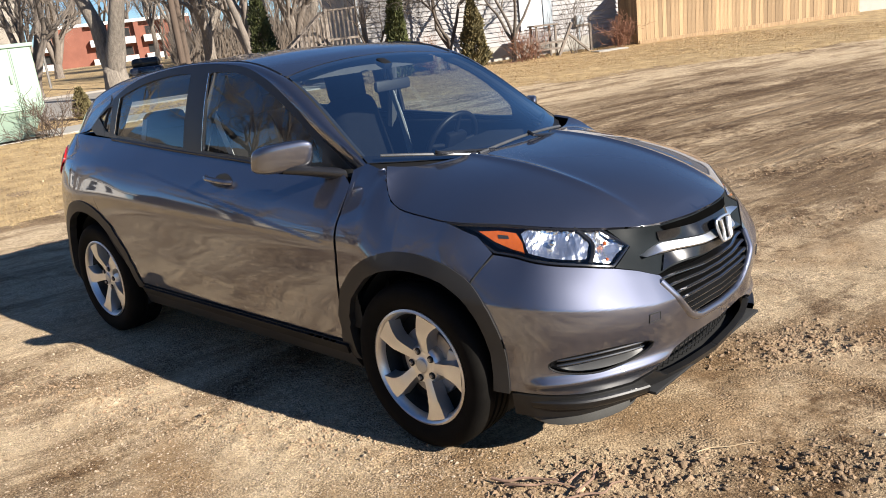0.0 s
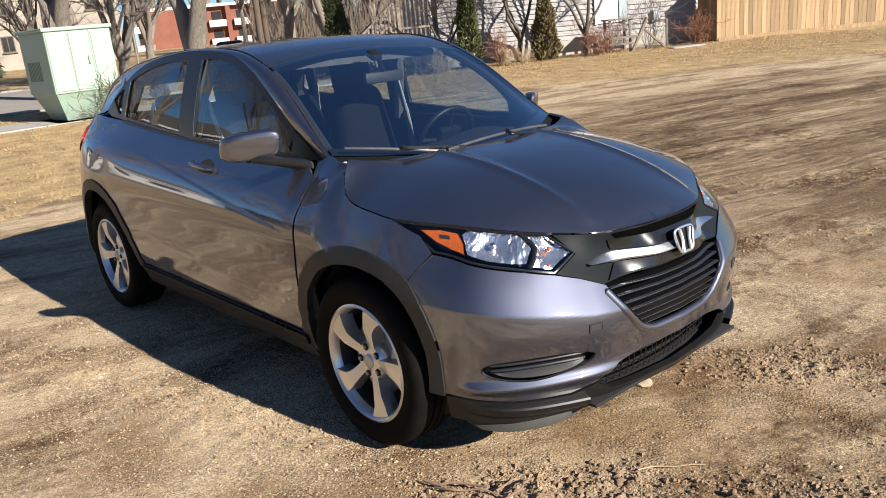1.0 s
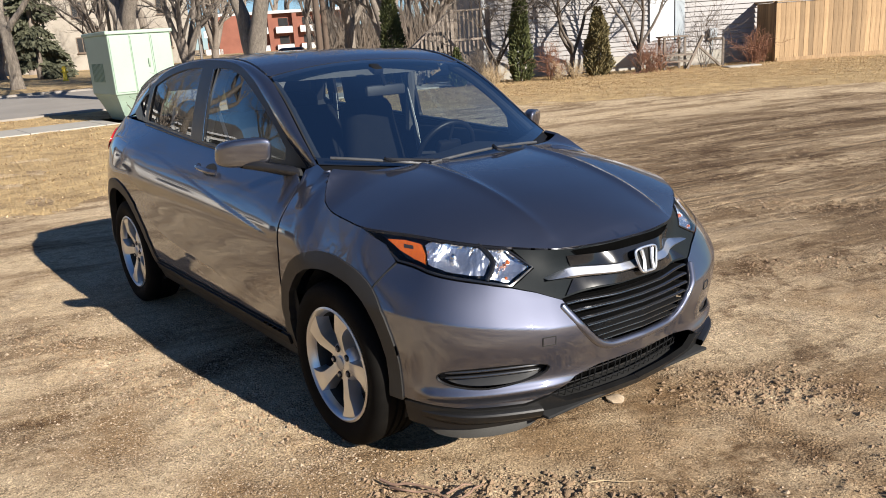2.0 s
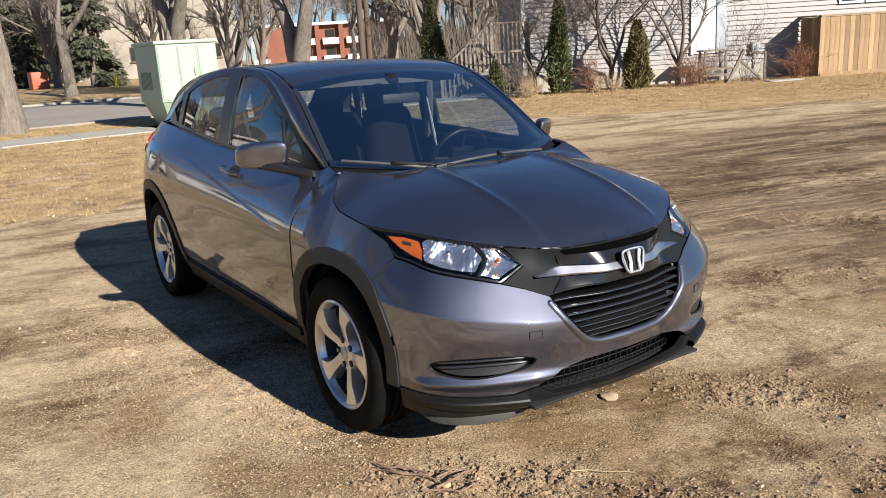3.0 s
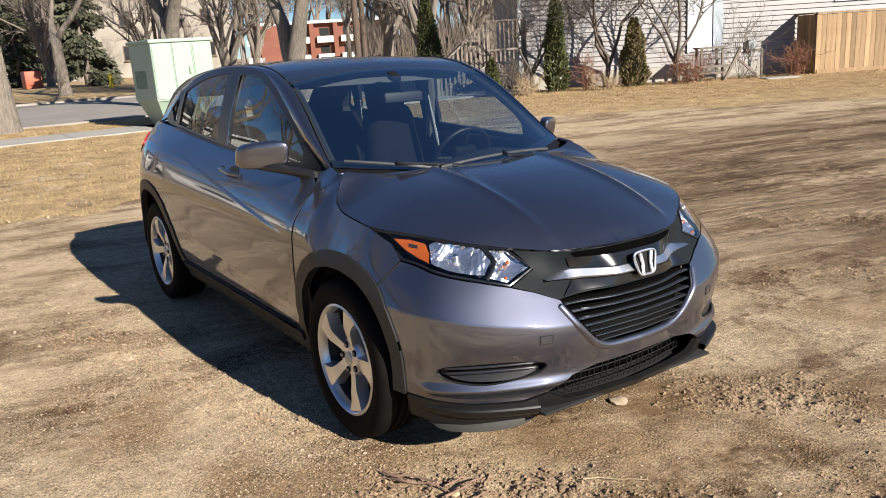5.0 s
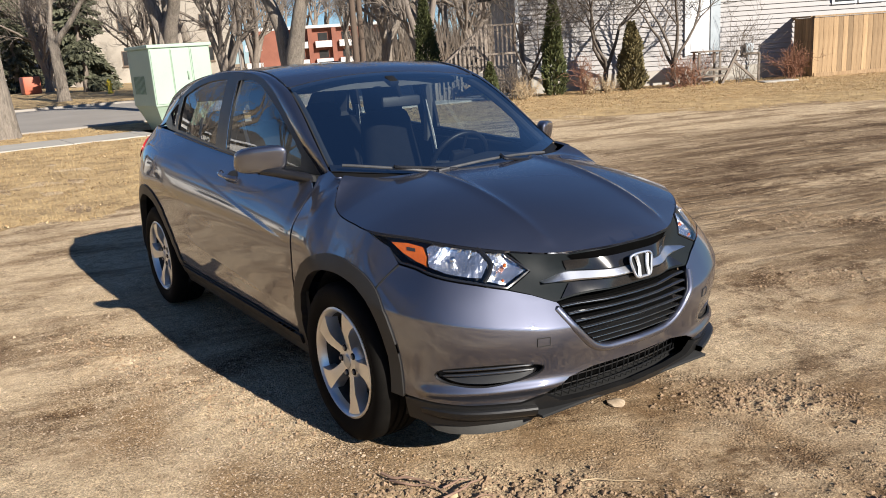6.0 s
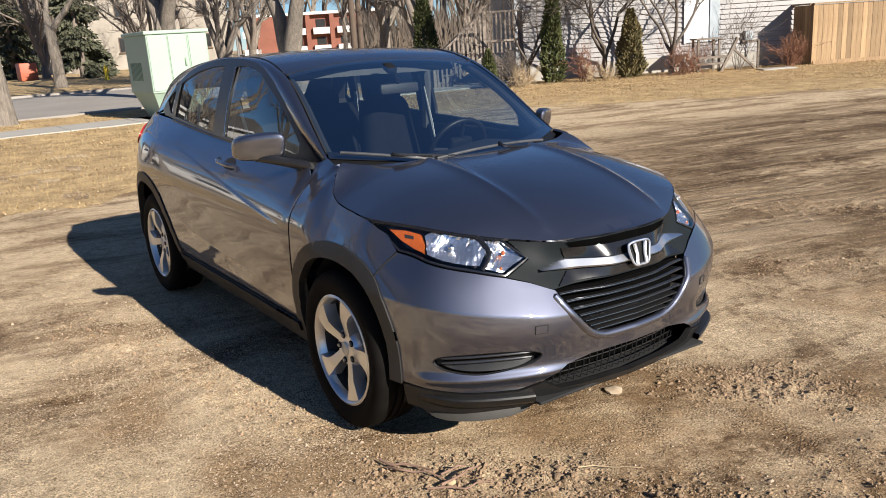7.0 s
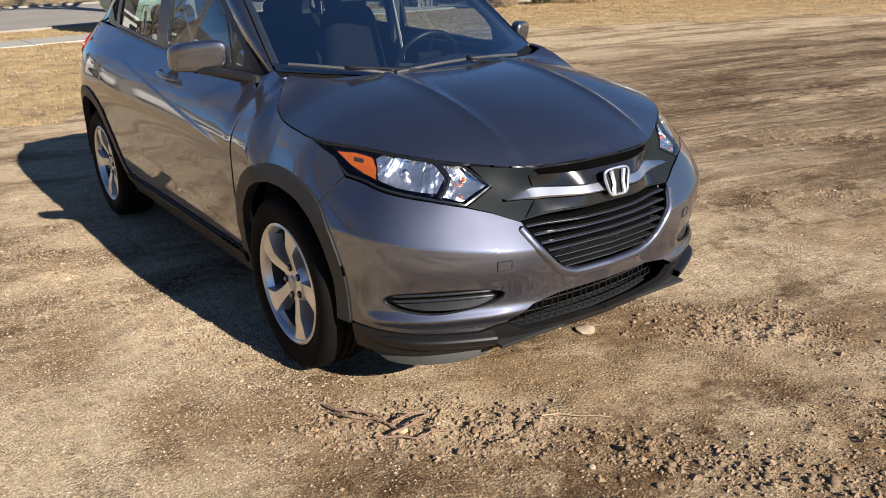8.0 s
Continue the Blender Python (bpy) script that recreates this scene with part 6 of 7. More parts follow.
def leaf_cloud(r, where, out, size, droop):
    """Small pointed sprays at places, each facing roughly outwards."""
    k = len(where)
    d = out + r.normal(0, 0.45, (k, 3))
    d[:, 2] += droop
    d /= np.linalg.norm(d, axis=1)[:, None]
    s = np.cross(d, r.normal(0, 1, (k, 3)))
    s /= np.linalg.norm(s, axis=1)[:, None] + 1e-9
    L = size * r.uniform(0.6, 1.4, k)
    V = np.stack((where - s * (L * 0.28)[:, None], where + s * (L * 0.28)[:, None], where + d * L[:, None] + s * (L * 0.1)[:, None], where + d * (L * 0.8)[:, None] - s * (L * 0.16)[:, None]), axis=1)
    return V.reshape(-1, 3), np.arange(k * 4).reshape(-1, 4)


def thuja(seed, h, w, mat, label, m, count=7000, point=0.95):
    r = np.random.default_rng(seed)
    t = thing("thuja", label, "shrub", m)
    part("trunk", a_tube([(0, 0, -0.05), (0, 0, h * 0.5), (0, 0, h * 0.9)], [0.04, 0.03, 0.01], 8), BARK_DARK, t)
    u = r.uniform(0, 1, count) ** 0.85
    ang = r.uniform(0, 6.283, count)
    prof = np.where(u < 0.12, 0.72 + 2.3 * u, 1.0) * np.maximum(0.06, 1 - u**1.7) ** point
    lump = 1 + 0.16 * np.sin(ang * 3 + u * 9 + seed) + 0.12 * np.sin(ang * 5 - u * 14)
    rad = w * prof * lump * r.uniform(0.62, 1.04, count)
    where = np.column_stack((np.cos(ang) * rad, np.sin(ang) * rad, 0.04 + u * h * 0.97))
    out = np.column_stack((np.cos(ang), np.sin(ang), np.full(count, 0.8)))
    V, F = leaf_cloud(r, where, out, 0.085, 0.5)
    child("crown", mesh_from("crown", V, F, mat, False), t, "dense upright sprays")
    return t


PLANT_N = -18.2
LVL = 0.06


def house_pose(a, n, z=LVL, turn_deg=0):
    p = at_house(a, n, z)
    return pose(p.x, p.y, p.z, 0, 0, HOUSE_TURN + turn_deg)


thuja(1, 2.85, 0.32, THUJA, "tall narrow green thuja before the house wall", house_pose(4.22, PLANT_N))
thuja(2, 1.85, 0.35, THUJA_BROWN, "rounded thuja browned at its foot by the wall", house_pose(6.40, PLANT_N), point=0.7)
thuja(3, 1.0, 0.20, THUJA, "small green thuja beside the wooden stairs", house_pose(2.40, PLANT_N + 0.3), 2200)
thuja(4, 3.4, 0.42, THUJA, "tall dark thuja behind the wooden stairs", house_pose(0.75, -22.5))
yx, yy = -17.6, 6.4
thuja(5, 0.75, 0.22, THUJA_BROWN, "small yellowish evergreen bush on the verge", pose(yx, yy, float(base_z(yx, yy))), 1800)


def spruce(seed, h, w, m, label):
    r = np.random.default_rng(seed)
    t = thing("spruce", label, "tree", m)
    part("trunk", a_tube([(0, 0, -0.1), (0, 0, h * 0.5), (0, 0, h)], [0.22, 0.14, 0.02], 10), BARK_DARK, t)
    pts, outs = [], []
    for k in range(150):
        u = (k + r.random()) / 150
        z = 0.25 + u * (h - 0.4)
        reach = w * (1 - u) ** 0.8 * r.uniform(0.75, 1.1) + 0.15
        a = r.uniform(0, 6.283)
        n = int(50 + 160 * (1 - u))
        s = r.uniform(0.12, 1, n)
        side = r.normal(0, 0.22, n) * s * reach * 0.6
        x = np.cos(a) * s * reach - np.sin(a) * side
        y = np.sin(a) * s * reach + np.cos(a) * side
        pts.append(np.column_stack((x, y, z - 0.35 * s * s * reach * 0.6 + r.normal(0, 0.06, n))))
        outs.append(np.column_stack((np.full(n, np.cos(a)), np.full(n, np.sin(a)), np.full(n, -0.35))))
    V, F = leaf_cloud(r, np.vstack(pts), np.vstack(outs), 0.26, -0.3)
    child("crown", mesh_from("crown", V, F, SPRUCE, False), t, "drooping needled boughs")
    return t


x, y, z = from_eye(-0.9805, 0.1965, 52)
spruce(1, 11.0, 1.55, pose(x, y, z), "tall dark green spruce before the apartment block")
x, y, z = from_eye(-0.9915, 0.13, 66)
spruce(2, 10.0, 1.8, pose(x, y, z), "dark spruce at the far side of the street")


def twig_shrub(seed, h, spread, stems, mat, label, m, name="shrub"):
    rnd_s = random.Random(seed)
    t = thing(name, label, "shrub", m)
    L = Limbs()
    for k in range(stems):
        w = rnd_s.uniform(0, 6.28)
        grow_limb(L, rnd_s, (rnd_s.gauss(0, spread * 0.25), rnd_s.gauss(0, spread * 0.25), -0.03), (math.cos(w) * spread, math.sin(w) * spread, 1), h * rnd_s.uniform(0.55, 1), 0.010, 1, 3, 0.05, 0.16)
    child("crown", mesh_from("crown", L.v, L.f, mat), t)
    return t


RED_TWIG = surface("reddish_twigs", (0.17, 0.075, 0.045), (0.30, 0.15, 0.09), 4, 0.9, 0, 30, 0)
PALE_TWIG = surface("pale_dry_stalks", (0.36, 0.26, 0.15), (0.52, 0.40, 0.25), 4, 0.9, 0, 30, 0)
twig_shrub(1, 0.85, 0.5, 16, TWIG, "leafless twiggy shrub by the wooden stairs", house_pose(3.05, PLANT_N))
twig_shrub(2, 0.75, 0.4, 14, RED_TWIG, "leafless brown shrub between the thujas", house_pose(5.1, PLANT_N + 0.1))
twig_shrub(3, 0.75, 0.7, 20, RED_TWIG, "dense reddish leafless shrub under a small tree", house_pose(7.9, PLANT_N + 0.2))
twig_shrub(4, 0.8, 0.3, 22, RED_TWIG, "reddish leafless shrub at the end of the fence", house_pose(11.1, PLANT_N - 0.3))
twig_shrub(5, 0.5, 0.8, 14, PALE_TWIG, "pale dry stalks before the house", house_pose(3.35, PLANT_N + 0.5))
twig_shrub(6, 0.45, 0.8, 12, PALE_TWIG, "pale dry stalks before the house", house_pose(5.45, PLANT_N + 0.3))
twig_shrub(7, 1.5, 0.35, 7, TWIG, "thin bare saplings against the house wall", house_pose(9.7, PLANT_N - 0.5))
BARK_YARD = surface("dark_yard_tree_bark", (0.055, 0.045, 0.037), (0.15, 0.122, 0.10), 4, 0.95, 0, 30, 0.6, 0.01, stretch=(3, 3, 0.6))
small = bare_tree(31, 0.9, 0.075, 2.6, 4, 4, BARK_YARD, "small leafless yard tree with several stems before the house")
small.matrix_world = house_pose(7.55, PLANT_N)
copy_thing(small, house_pose(5.75, PLANT_N - 0.35, LVL, 100) @ Matrix.Scale(1.05, 4))
copy_thing(small, house_pose(3.6, PLANT_N - 0.4, LVL, 210) @ Matrix.Scale(0.8, 4))

# ---- the house with its fence and stairs ----
SIDING = surface("pale_vinyl_siding", (0.27, 0.256, 0.251), (0.33, 0.313, 0.308), 1.2, 0.6, 0, 60, 0.1, 0.002, vary=0.05)
WHITE = surface("white_paint", (0.55, 0.56, 0.57), (0.62, 0.63, 0.64), 3, 0.5, 0, 60, 0.08)
GREYBLUE = surface("grey_blue_trim", (0.30, 0.34, 0.37), (0.38, 0.42, 0.45), 4, 0.5, 0, 60, 0.1)
SHINGLE = surface("dark_roof_shingle", (0.08, 0.075, 0.07), (0.14, 0.13, 0.12), 5, 0.95, 0, 60, 0.5)
FENCE = surface("brown_cedar_boards", (0.20, 0.122, 0.058), (0.50, 0.345, 0.195), 3.0, 0.85, 0, 30, 0.4, 0.004, stretch=(6, 6, 0.3), vary=0.45)
GREYWOOD = surface("weathered_grey_wood", (0.10, 0.08, 0.065), (0.26, 0.215, 0.175), 3, 0.9, 0, 30, 0.4, 0.004, stretch=(3, 3, 0.6))
PANE = surface("dark_window_pane", (0.02, 0.02, 0.02), (0.035, 0.035, 0.035), 1, 0.2, 0, 10, 0, spread=0.03)
WALL_N, FENCE_N = -19.8, -18.6
house = thing("house", "low house with pale grey horizontal siding", "house", house_pose(0, WALL_N, 0))
A0, A1, EAVE = 3.45, 24.0, 3.4
part("foundation", a_box(((A0 + A1) / 2, 4.0, 0.2), (A1 - A0 - 0.04, 7.96, 0.64)), CONCRETE, house, "pale concrete foundation", smooth=False)
part("wall", a_box(((A0 + A1) / 2, 4.05, 0.5 + (EAVE - 0.5) / 2), (A1 - A0 - 0.02, 8.0, EAVE - 0.5)), SIDING, house, smooth=False)
lap = 0.143
for k in range(int((EAVE - 0.5) / lap)):
    z0 = 0.5 + k * lap
    prof = [(A0, 0.045, z0 + lap), (A0, 0.008, z0 + 0.008), (A0, 0.016, z0), (A0, 0.06, z0)]
    part("siding_board", a_prism(prof, A1 - A0, (1, 0, 0)), SIDING, house, smooth=False)
part("corner_trim", a_box((A0 - 0.01, 0.03, 1.95), (0.1, 0.1, 2.9), 0.004), WHITE, house, smooth=False)
part("roof", a_prism([(A0 - 0.5, -0.5, EAVE), (A0 - 0.5, 4.0, EAVE + 2.0), (A0 - 0.5, 8.6, EAVE), (A0 - 0.5, 8.6, EAVE - 0.15), (A0 - 0.5, -0.5, EAVE - 0.15)], A1 - A0 + 1, (1, 0, 0)), SHINGLE, house, smooth=False)
door = part("door", a_box((8.83, 0.0, 1.92), (0.66, 0.05, 2.06), 0.006), WHITE, house, "white side door raised above the ground", smooth=False)
for dz in (-0.55, 0.35):
    part("panel", a_box((8.83, -0.028, 1.92 + dz), (0.46, 0.012, 0.7), 0.004), WHITE, door, smooth=False)
part("door_frame", a_box((8.46, -0.005, 1.95), (0.08, 0.07, 2.16), 0.004), WHITE, house, smooth=False)
part("corner_board", a_box((9.33, -0.01, 1.95), (0.29, 0.08, 2.1), 0.004), GREYBLUE, house, "grey-blue board beside the door", smooth=False)
part("meter_box", a_box((10.35, -0.06, 0.98), (0.22, 0.14, 0.3), 0.012), GREYBLUE, house)
part("conduit", a_tube([(10.35, -0.03, 0.84), (10.35, -0.03, 0.3)], 0.02, 8), GREYBLUE, house)
for a in (12.9, 13.7):
    win = part("window", a_box((a + 0.3, 0.0, 2.55), (0.75, 0.05, 0.95), 0.004), WHITE, house, "small white-framed window", smooth=False)
    part("pane", a_box((a + 0.3, -0.028, 2.55), (0.6, 0.012, 0.8)), PANE, win, smooth=False)
part("vent", a_box((4.75, -0.01, 0.62), (0.35, 0.06, 0.25), 0.01), GREYBLUE, house)

fence = thing("fence", "new brown wooden board fence", "fence", house_pose(0, FENCE_N, 0))
bw = 0.142
board = a_box((0, 0, 0), (bw - 0.003, 0.02, 1.62), 0.003, seg=1)
bme = bpy.data.meshes.new("board")
board.to_mesh(bme)
board.free()
bme.materials.append(FENCE)
for k in range(56):
    child("board", bme, fence, "", Matrix.Translation((11.8 + k * bw, 0.005 * (k % 2), LVL + 0.05 + 0.81)))
for k in range(8):
    child("board", bme, fence, "", Matrix.Translation((11.72, 0.1 + k * bw, LVL + 0.86)) @ Matrix.Rotation(radians(90), 4, "Z"))
part("cap_rail", a_box((15.75, 0.02, LVL + 1.70), (8.05, 0.14, 0.04), 0.005), FENCE, fence, smooth=False)
part("cap_rail", a_box((11.72, 0.65, LVL + 1.70), (0.14, 1.2, 0.04), 0.005), FENCE, fence, smooth=False)
part("base_board", a_box((15.75, -0.02, LVL + 0.06), (7.95, 0.03, 0.14), 0.004), FENCE, fence, smooth=False)
for k in range(4):
    part("post", a_box((11.74 + k * 2.66, 0.08, LVL + 0.85), (0.09, 0.09, 1.7), 0.005), FENCE, fence, smooth=False)
for zz in (0.35, 1.4):
    part("rail", a_box((15.75, 0.055, LVL + zz), (7.9, 0.04, 0.09), 0.004), FENCE, fence, smooth=False)

STAIRWOOD = surface("sun_bleached_wood", (0.13, 0.105, 0.085), (0.32, 0.27, 0.225), 3, 0.9, 0, 30, 0.4, 0.004, stretch=(3, 3, 0.6))
stairs = thing("stairs", "weathered wooden stairs with a baluster railing up to the house", "stairs", house_pose(0, -19.0, 0))
S0, S1, S2, RAIL = 0.93, 2.42, 3.47, 2.12
fall = (RAIL - 0.86) / (S1 - S0)
for k in range(6):
    part("tread", a_box((S0 + 0.12 + k * 0.25, 0.5, LVL + 0.2 * (k + 1) - 0.02), (0.29, 1.0, 0.04), 0.004), STAIRWOOD, stairs, smooth=False)
for dy in (0.03, 0.97):
    part("stringer", a_prism([(S0 - 0.1, dy, LVL), (S0 + 0.2, dy, LVL), (S1 + 0.1, dy, 1.05), (S1 + 0.1, dy, 1.34), (S1 - 0.1, dy, 1.30)], 0.04), STAIRWOOD, stairs, smooth=False)
    part("handrail", a_prism([(S0 - 0.05, dy - 0.02, 0.82), (S1, dy - 0.02, RAIL - 0.04), (S1, dy - 0.02, RAIL + 0.04), (S0 - 0.05, dy - 0.02, 0.90)], 0.08), STAIRWOOD, stairs, smooth=False)
    for k in range(11):
        a = S0 + 0.09 + k * 0.128
        zt = 0.86 + (a - S0) * fall
        low = max(LVL, zt - 1.15)
        part("baluster", a_box((a, dy - 0.03, (zt + low) / 2), (0.055, 0.03, zt - low), 0.003), STAIRWOOD, stairs, smooth=False)
part("deck", a_box(((S1 + S2) / 2, 0.5, 1.32), (S2 - S1, 1.1, 0.06), 0.005), STAIRWOOD, stairs, smooth=False)
part("handrail", a_box(((S1 + S2) / 2, 0.0, RAIL), (S2 - S1, 0.08, 0.05), 0.005), STAIRWOOD, stairs, smooth=False)
for k in range(8):
    part("baluster", a_box((S1 + 0.1 + k * 0.125, 0.0, 1.55), (0.05, 0.03, 1.12), 0.003), STAIRWOOD, stairs, smooth=False)
for a, dy, zt in ((S1, 0.0, RAIL + 0.05), (S2, 0.0, RAIL + 0.05), (S1, 1.0, RAIL), (S0, 0.0, 0.95), (S0, 0.97, 0.95)):
    part("post", a_box((a, dy, zt / 2 + 0.04), (0.09, 0.09, zt - 0.08), 0.004), STAIRWOOD, stairs, smooth=False)
part("lattice", a_box((2.75, -0.12, 0.62), (0.30, 0.03, 0.05)), STAIRWOOD, stairs, smooth=False)
for k in range(4):
    part("lattice", a_box((2.63 + 0.08 * k, -0.12, 0.52), (0.025, 0.02, 0.8)), STAIRWOOD, stairs, smooth=False)
for k in range(4):
    part("lattice", a_box((2.75, -0.135, 0.22 + 0.16 * k), (0.30, 0.015, 0.025)), STAIRWOOD, stairs, smooth=False)
single("plank", a_box((0, 0, 0.35), (0.30, 0.06, 0.2), 0.01, Matrix.Rotation(radians(-28), 3, "Y")), FENCE, "short new brown plank resting on the stair foot", "plank", house_pose(1.85, -19.15, 0.18))

steps = thing("wooden_steps", "small weathered wooden frame steps below the white door", "steps", house_pose(8.75, PLANT_N - 0.6, LVL))
for dx in (-0.3, 0.3):
    for dy in (-0.2, 0.25):
        part("leg", a_box((dx, dy, 0.46), (0.06, 0.06, 0.92), 0.004), GREYWOOD, steps, smooth=False)
part("top", a_box((0, 0.03, 0.93), (0.75, 0.6, 0.04), 0.004), GREYWOOD, steps, smooth=False)
part("shelf", a_box((0.03, -0.25, 0.42), (0.9, 0.35, 0.05), 0.004), GREYWOOD, steps, smooth=False)
part("shelf", a_box((-0.05, -0.3, 0.24), (0.8, 0.3, 0.05), 0.004), GREYWOOD, steps, smooth=False)
props = thing("leaning_boards", "weathered boards leaning together against the wall", "boards", house_pose(9.5, PLANT_N - 0.3, LVL))
part("board", a_box((-0.2, 0, 0.45), (0.07, 0.09, 1.05), 0.004, Matrix.Rotation(radians(27), 3, "Y")), GREYWOOD, props, smooth=False)
part("board", a_box((0.28, 0.1, 0.33), (0.06, 0.08, 0.9), 0.004, Matrix.Rotation(radians(-48), 3, "Y")), GREYWOOD, props, smooth=False)
part("board", a_box((0.72, 0.2, 0.4), (0.06, 0.06, 0.8), 0.004), GREYWOOD, props, smooth=False)
part("board", a_box((0.5, 0.22, 0.8), (0.5, 0.05, 0.06), 0.004), GREYWOOD, props, smooth=False)
single("paving_slab", a_box((0, 0, 0.01), (0.95, 0.55, 0.07), 0.01), CONCRETE, "pale concrete slab lying in the grass", "slab", house_pose(10.4, PLANT_N + 0.35, LVL))

# ---- utility cabinet, hydrant, pole ----
MINT = surface("pale_green_enamel", (0.26, 0.355, 0.28), (0.33, 0.43, 0.345), 1.2, 0.45, 0, 60, 0.05, 0.001)
GREEN_DARK = surface("green_enamel_slots", (0.20, 0.28, 0.20), (0.26, 0.35, 0.26), 2, 0.6)
cab = thing("utility_cabinet", "pale green metal utility cabinet on a tapered base", "cabinet", pose(-15.15, 3.5, 0.09, 0, 0, 2) @ Matrix.Diagonal((1.28, 1.06, 1.115, 1)))
part("body", a_box((0, 0, 1.14), (1.25, 1.30, 1.14), 0.02), MINT, cab, smooth=False)
part("lid", a_box((0, 0, 1.74), (1.32, 1.38, 0.07), 0.015), MINT, cab, smooth=False)
bm = bmesh.new()
rings = []
for hx, hy, zz in ((0.60, 0.63, 0.57), (0.54, 0.58, 0.45), (0.36, 0.42, 0.02), (0.36, 0.42, -0.1)):
    rings.append([bm.verts.new((sx_ * hx, sy_ * hy, zz)) for sx_, sy_ in ((-1, -1), (1, -1), (1, 1), (-1, 1))])
for u, v in zip(rings, rings[1:]):
    for k in range(4):
        bm.faces.new((u[k], u[(k + 1) % 4], v[(k + 1) % 4], v[k]))
part("base", bm, MINT, cab, smooth=False)
for k in range(3):
    part("door_seam", a_box((0.628, -0.62 + 0.42 * (k + 0.5) + 0.2, 1.14), (0.012, 0.012, 1.1)), GREEN_DARK, cab, smooth=False)
for k in range(3):
    part("door_panel", a_box((0.63, -0.43 + 0.43 * k, 1.14), (0.02, 0.39, 1.05), 0.006), MINT, cab, smooth=False)
part("handle", a_box((0.655, 0.12, 1.15), (0.03, 0.04, 0.16), 0.01), GREEN_DARK, cab)
for k in range(9):
    part("vent_slot", a_box((-0.40 + k * 0.07, -0.655, 1.0), (0.03, 0.014, 0.36)), GREEN_DARK, cab, smooth=False)
single("cabinet_pad", a_box((-15.05, 3.5, 0.08), (1.7, 1.5, 0.14), 0.02), CONCRETE, "low concrete pad under the utility cabinet", "pad")

YELLOW = surface("yellow_enamel", (0.62, 0.45, 0.03), (0.75, 0.56, 0.05), 6, 0.5, 0, 60, 0.1)
x, y, z = from_eye(-0.9757, 0.2191, 47)
hyd = thing("fire_hydrant", "yellow fire hydrant on the far verge", "hydrant", pose(x, y, z))
part("barrel", a_lathe([(0.0005, 0.78), (0.06, 0.77), (0.10, 0.70), (0.115, 0.66), (0.14, 0.65), (0.14, 0.62), (0.105, 0.61), (0.105, 0.12), (0.15, 0.10), (0.15, 0.0)], 20, "z"), YELLOW, hyd)
for a in (0, 180, 90):
    part("nozzle", a_lathe([(0.0005, 0.17), (0.05, 0.17), (0.05, 0.09)], 12, "y"), YELLOW, hyd, m=pose(0, 0, 0.48, 0, 0, a))
POLE_WOOD = surface("dark_pole_wood", (0.07, 0.05, 0.035), (0.14, 0.10, 0.075), 3, 0.95, 0, 20, 0.5, stretch=(4, 4, 0.4))
twig_shrub(8, 0.75, 0.8, 16, POLE_WOOD, "bare dark twigs beside the utility cabinet", pose(-13.9, 3.95, 0.1))
for hx, hy, dist in ((-0.8755, 0.4832, 36), (-0.8715, 0.4904, 40)):
    x, y, z = from_eye(hx, hy, dist)
    pl = thing("utility_pole", "dark wooden utility pole beside the street", "pole", pose(x, y, z))
    part("shaft", a_tube([(0, 0, -0.3), (0, 0, 4), (0, 0, 8.5)], [0.15, 0.13, 0.11], 12), POLE_WOOD, pl)
    part("crossarm", a_box((0, 0, 7.9), (0.1, 1.8, 0.12), 0.01), POLE_WOOD, pl, smooth=False)
x, y, z = from_eye(-0.933, 0.3599, 46)
lampp = thing("street_lamp", "slim grey street lamp pole across the street", "lamp", pose(x, y, z))
part("pole", a_tube([(0, 0, -0.2), (0, 0, 7.5), (0.3, 0, 7.9), (1.2, 0, 8.0)], [0.07, 0.05, 0.04, 0.03], 8), STEEL, lampp)
part("head", a_box((1.4, 0, 8.0), (0.5, 0.16, 0.1), 0.03), GREYBLUE, lampp)

# ---- buildings across the street ----
CREAM = surface("cream_stucco", (0.25, 0.222, 0.185), (0.36, 0.325, 0.275), 0.5, 0.9, 0, 12, 0.2)
BRICK = surface("red_brick_far_off", (0.16, 0.058, 0.038), (0.25, 0.098, 0.065), 0.7, 0.9, 0, 25, 0.3)
BROWN = surface("brown_metal_trim", (0.10, 0.07, 0.05), (0.16, 0.115, 0.08), 3, 0.7)
ROOFRED = surface("dark_red_awning", (0.20, 0.05, 0.04), (0.28, 0.075, 0.06), 2, 0.8)
WHITEBAND = surface("white_stucco_bands", (0.50, 0.49, 0.475), (0.60, 0.59, 0.57), 0.6, 0.8, 0, 12, 0.15)


def facing(x, y, extra=0):
    """Turned so that a building's front (its -y side) looks at the lot."""
    return math.degrees(math.atan2(-2.2 - y, 4.2 - x)) + 90 + extra


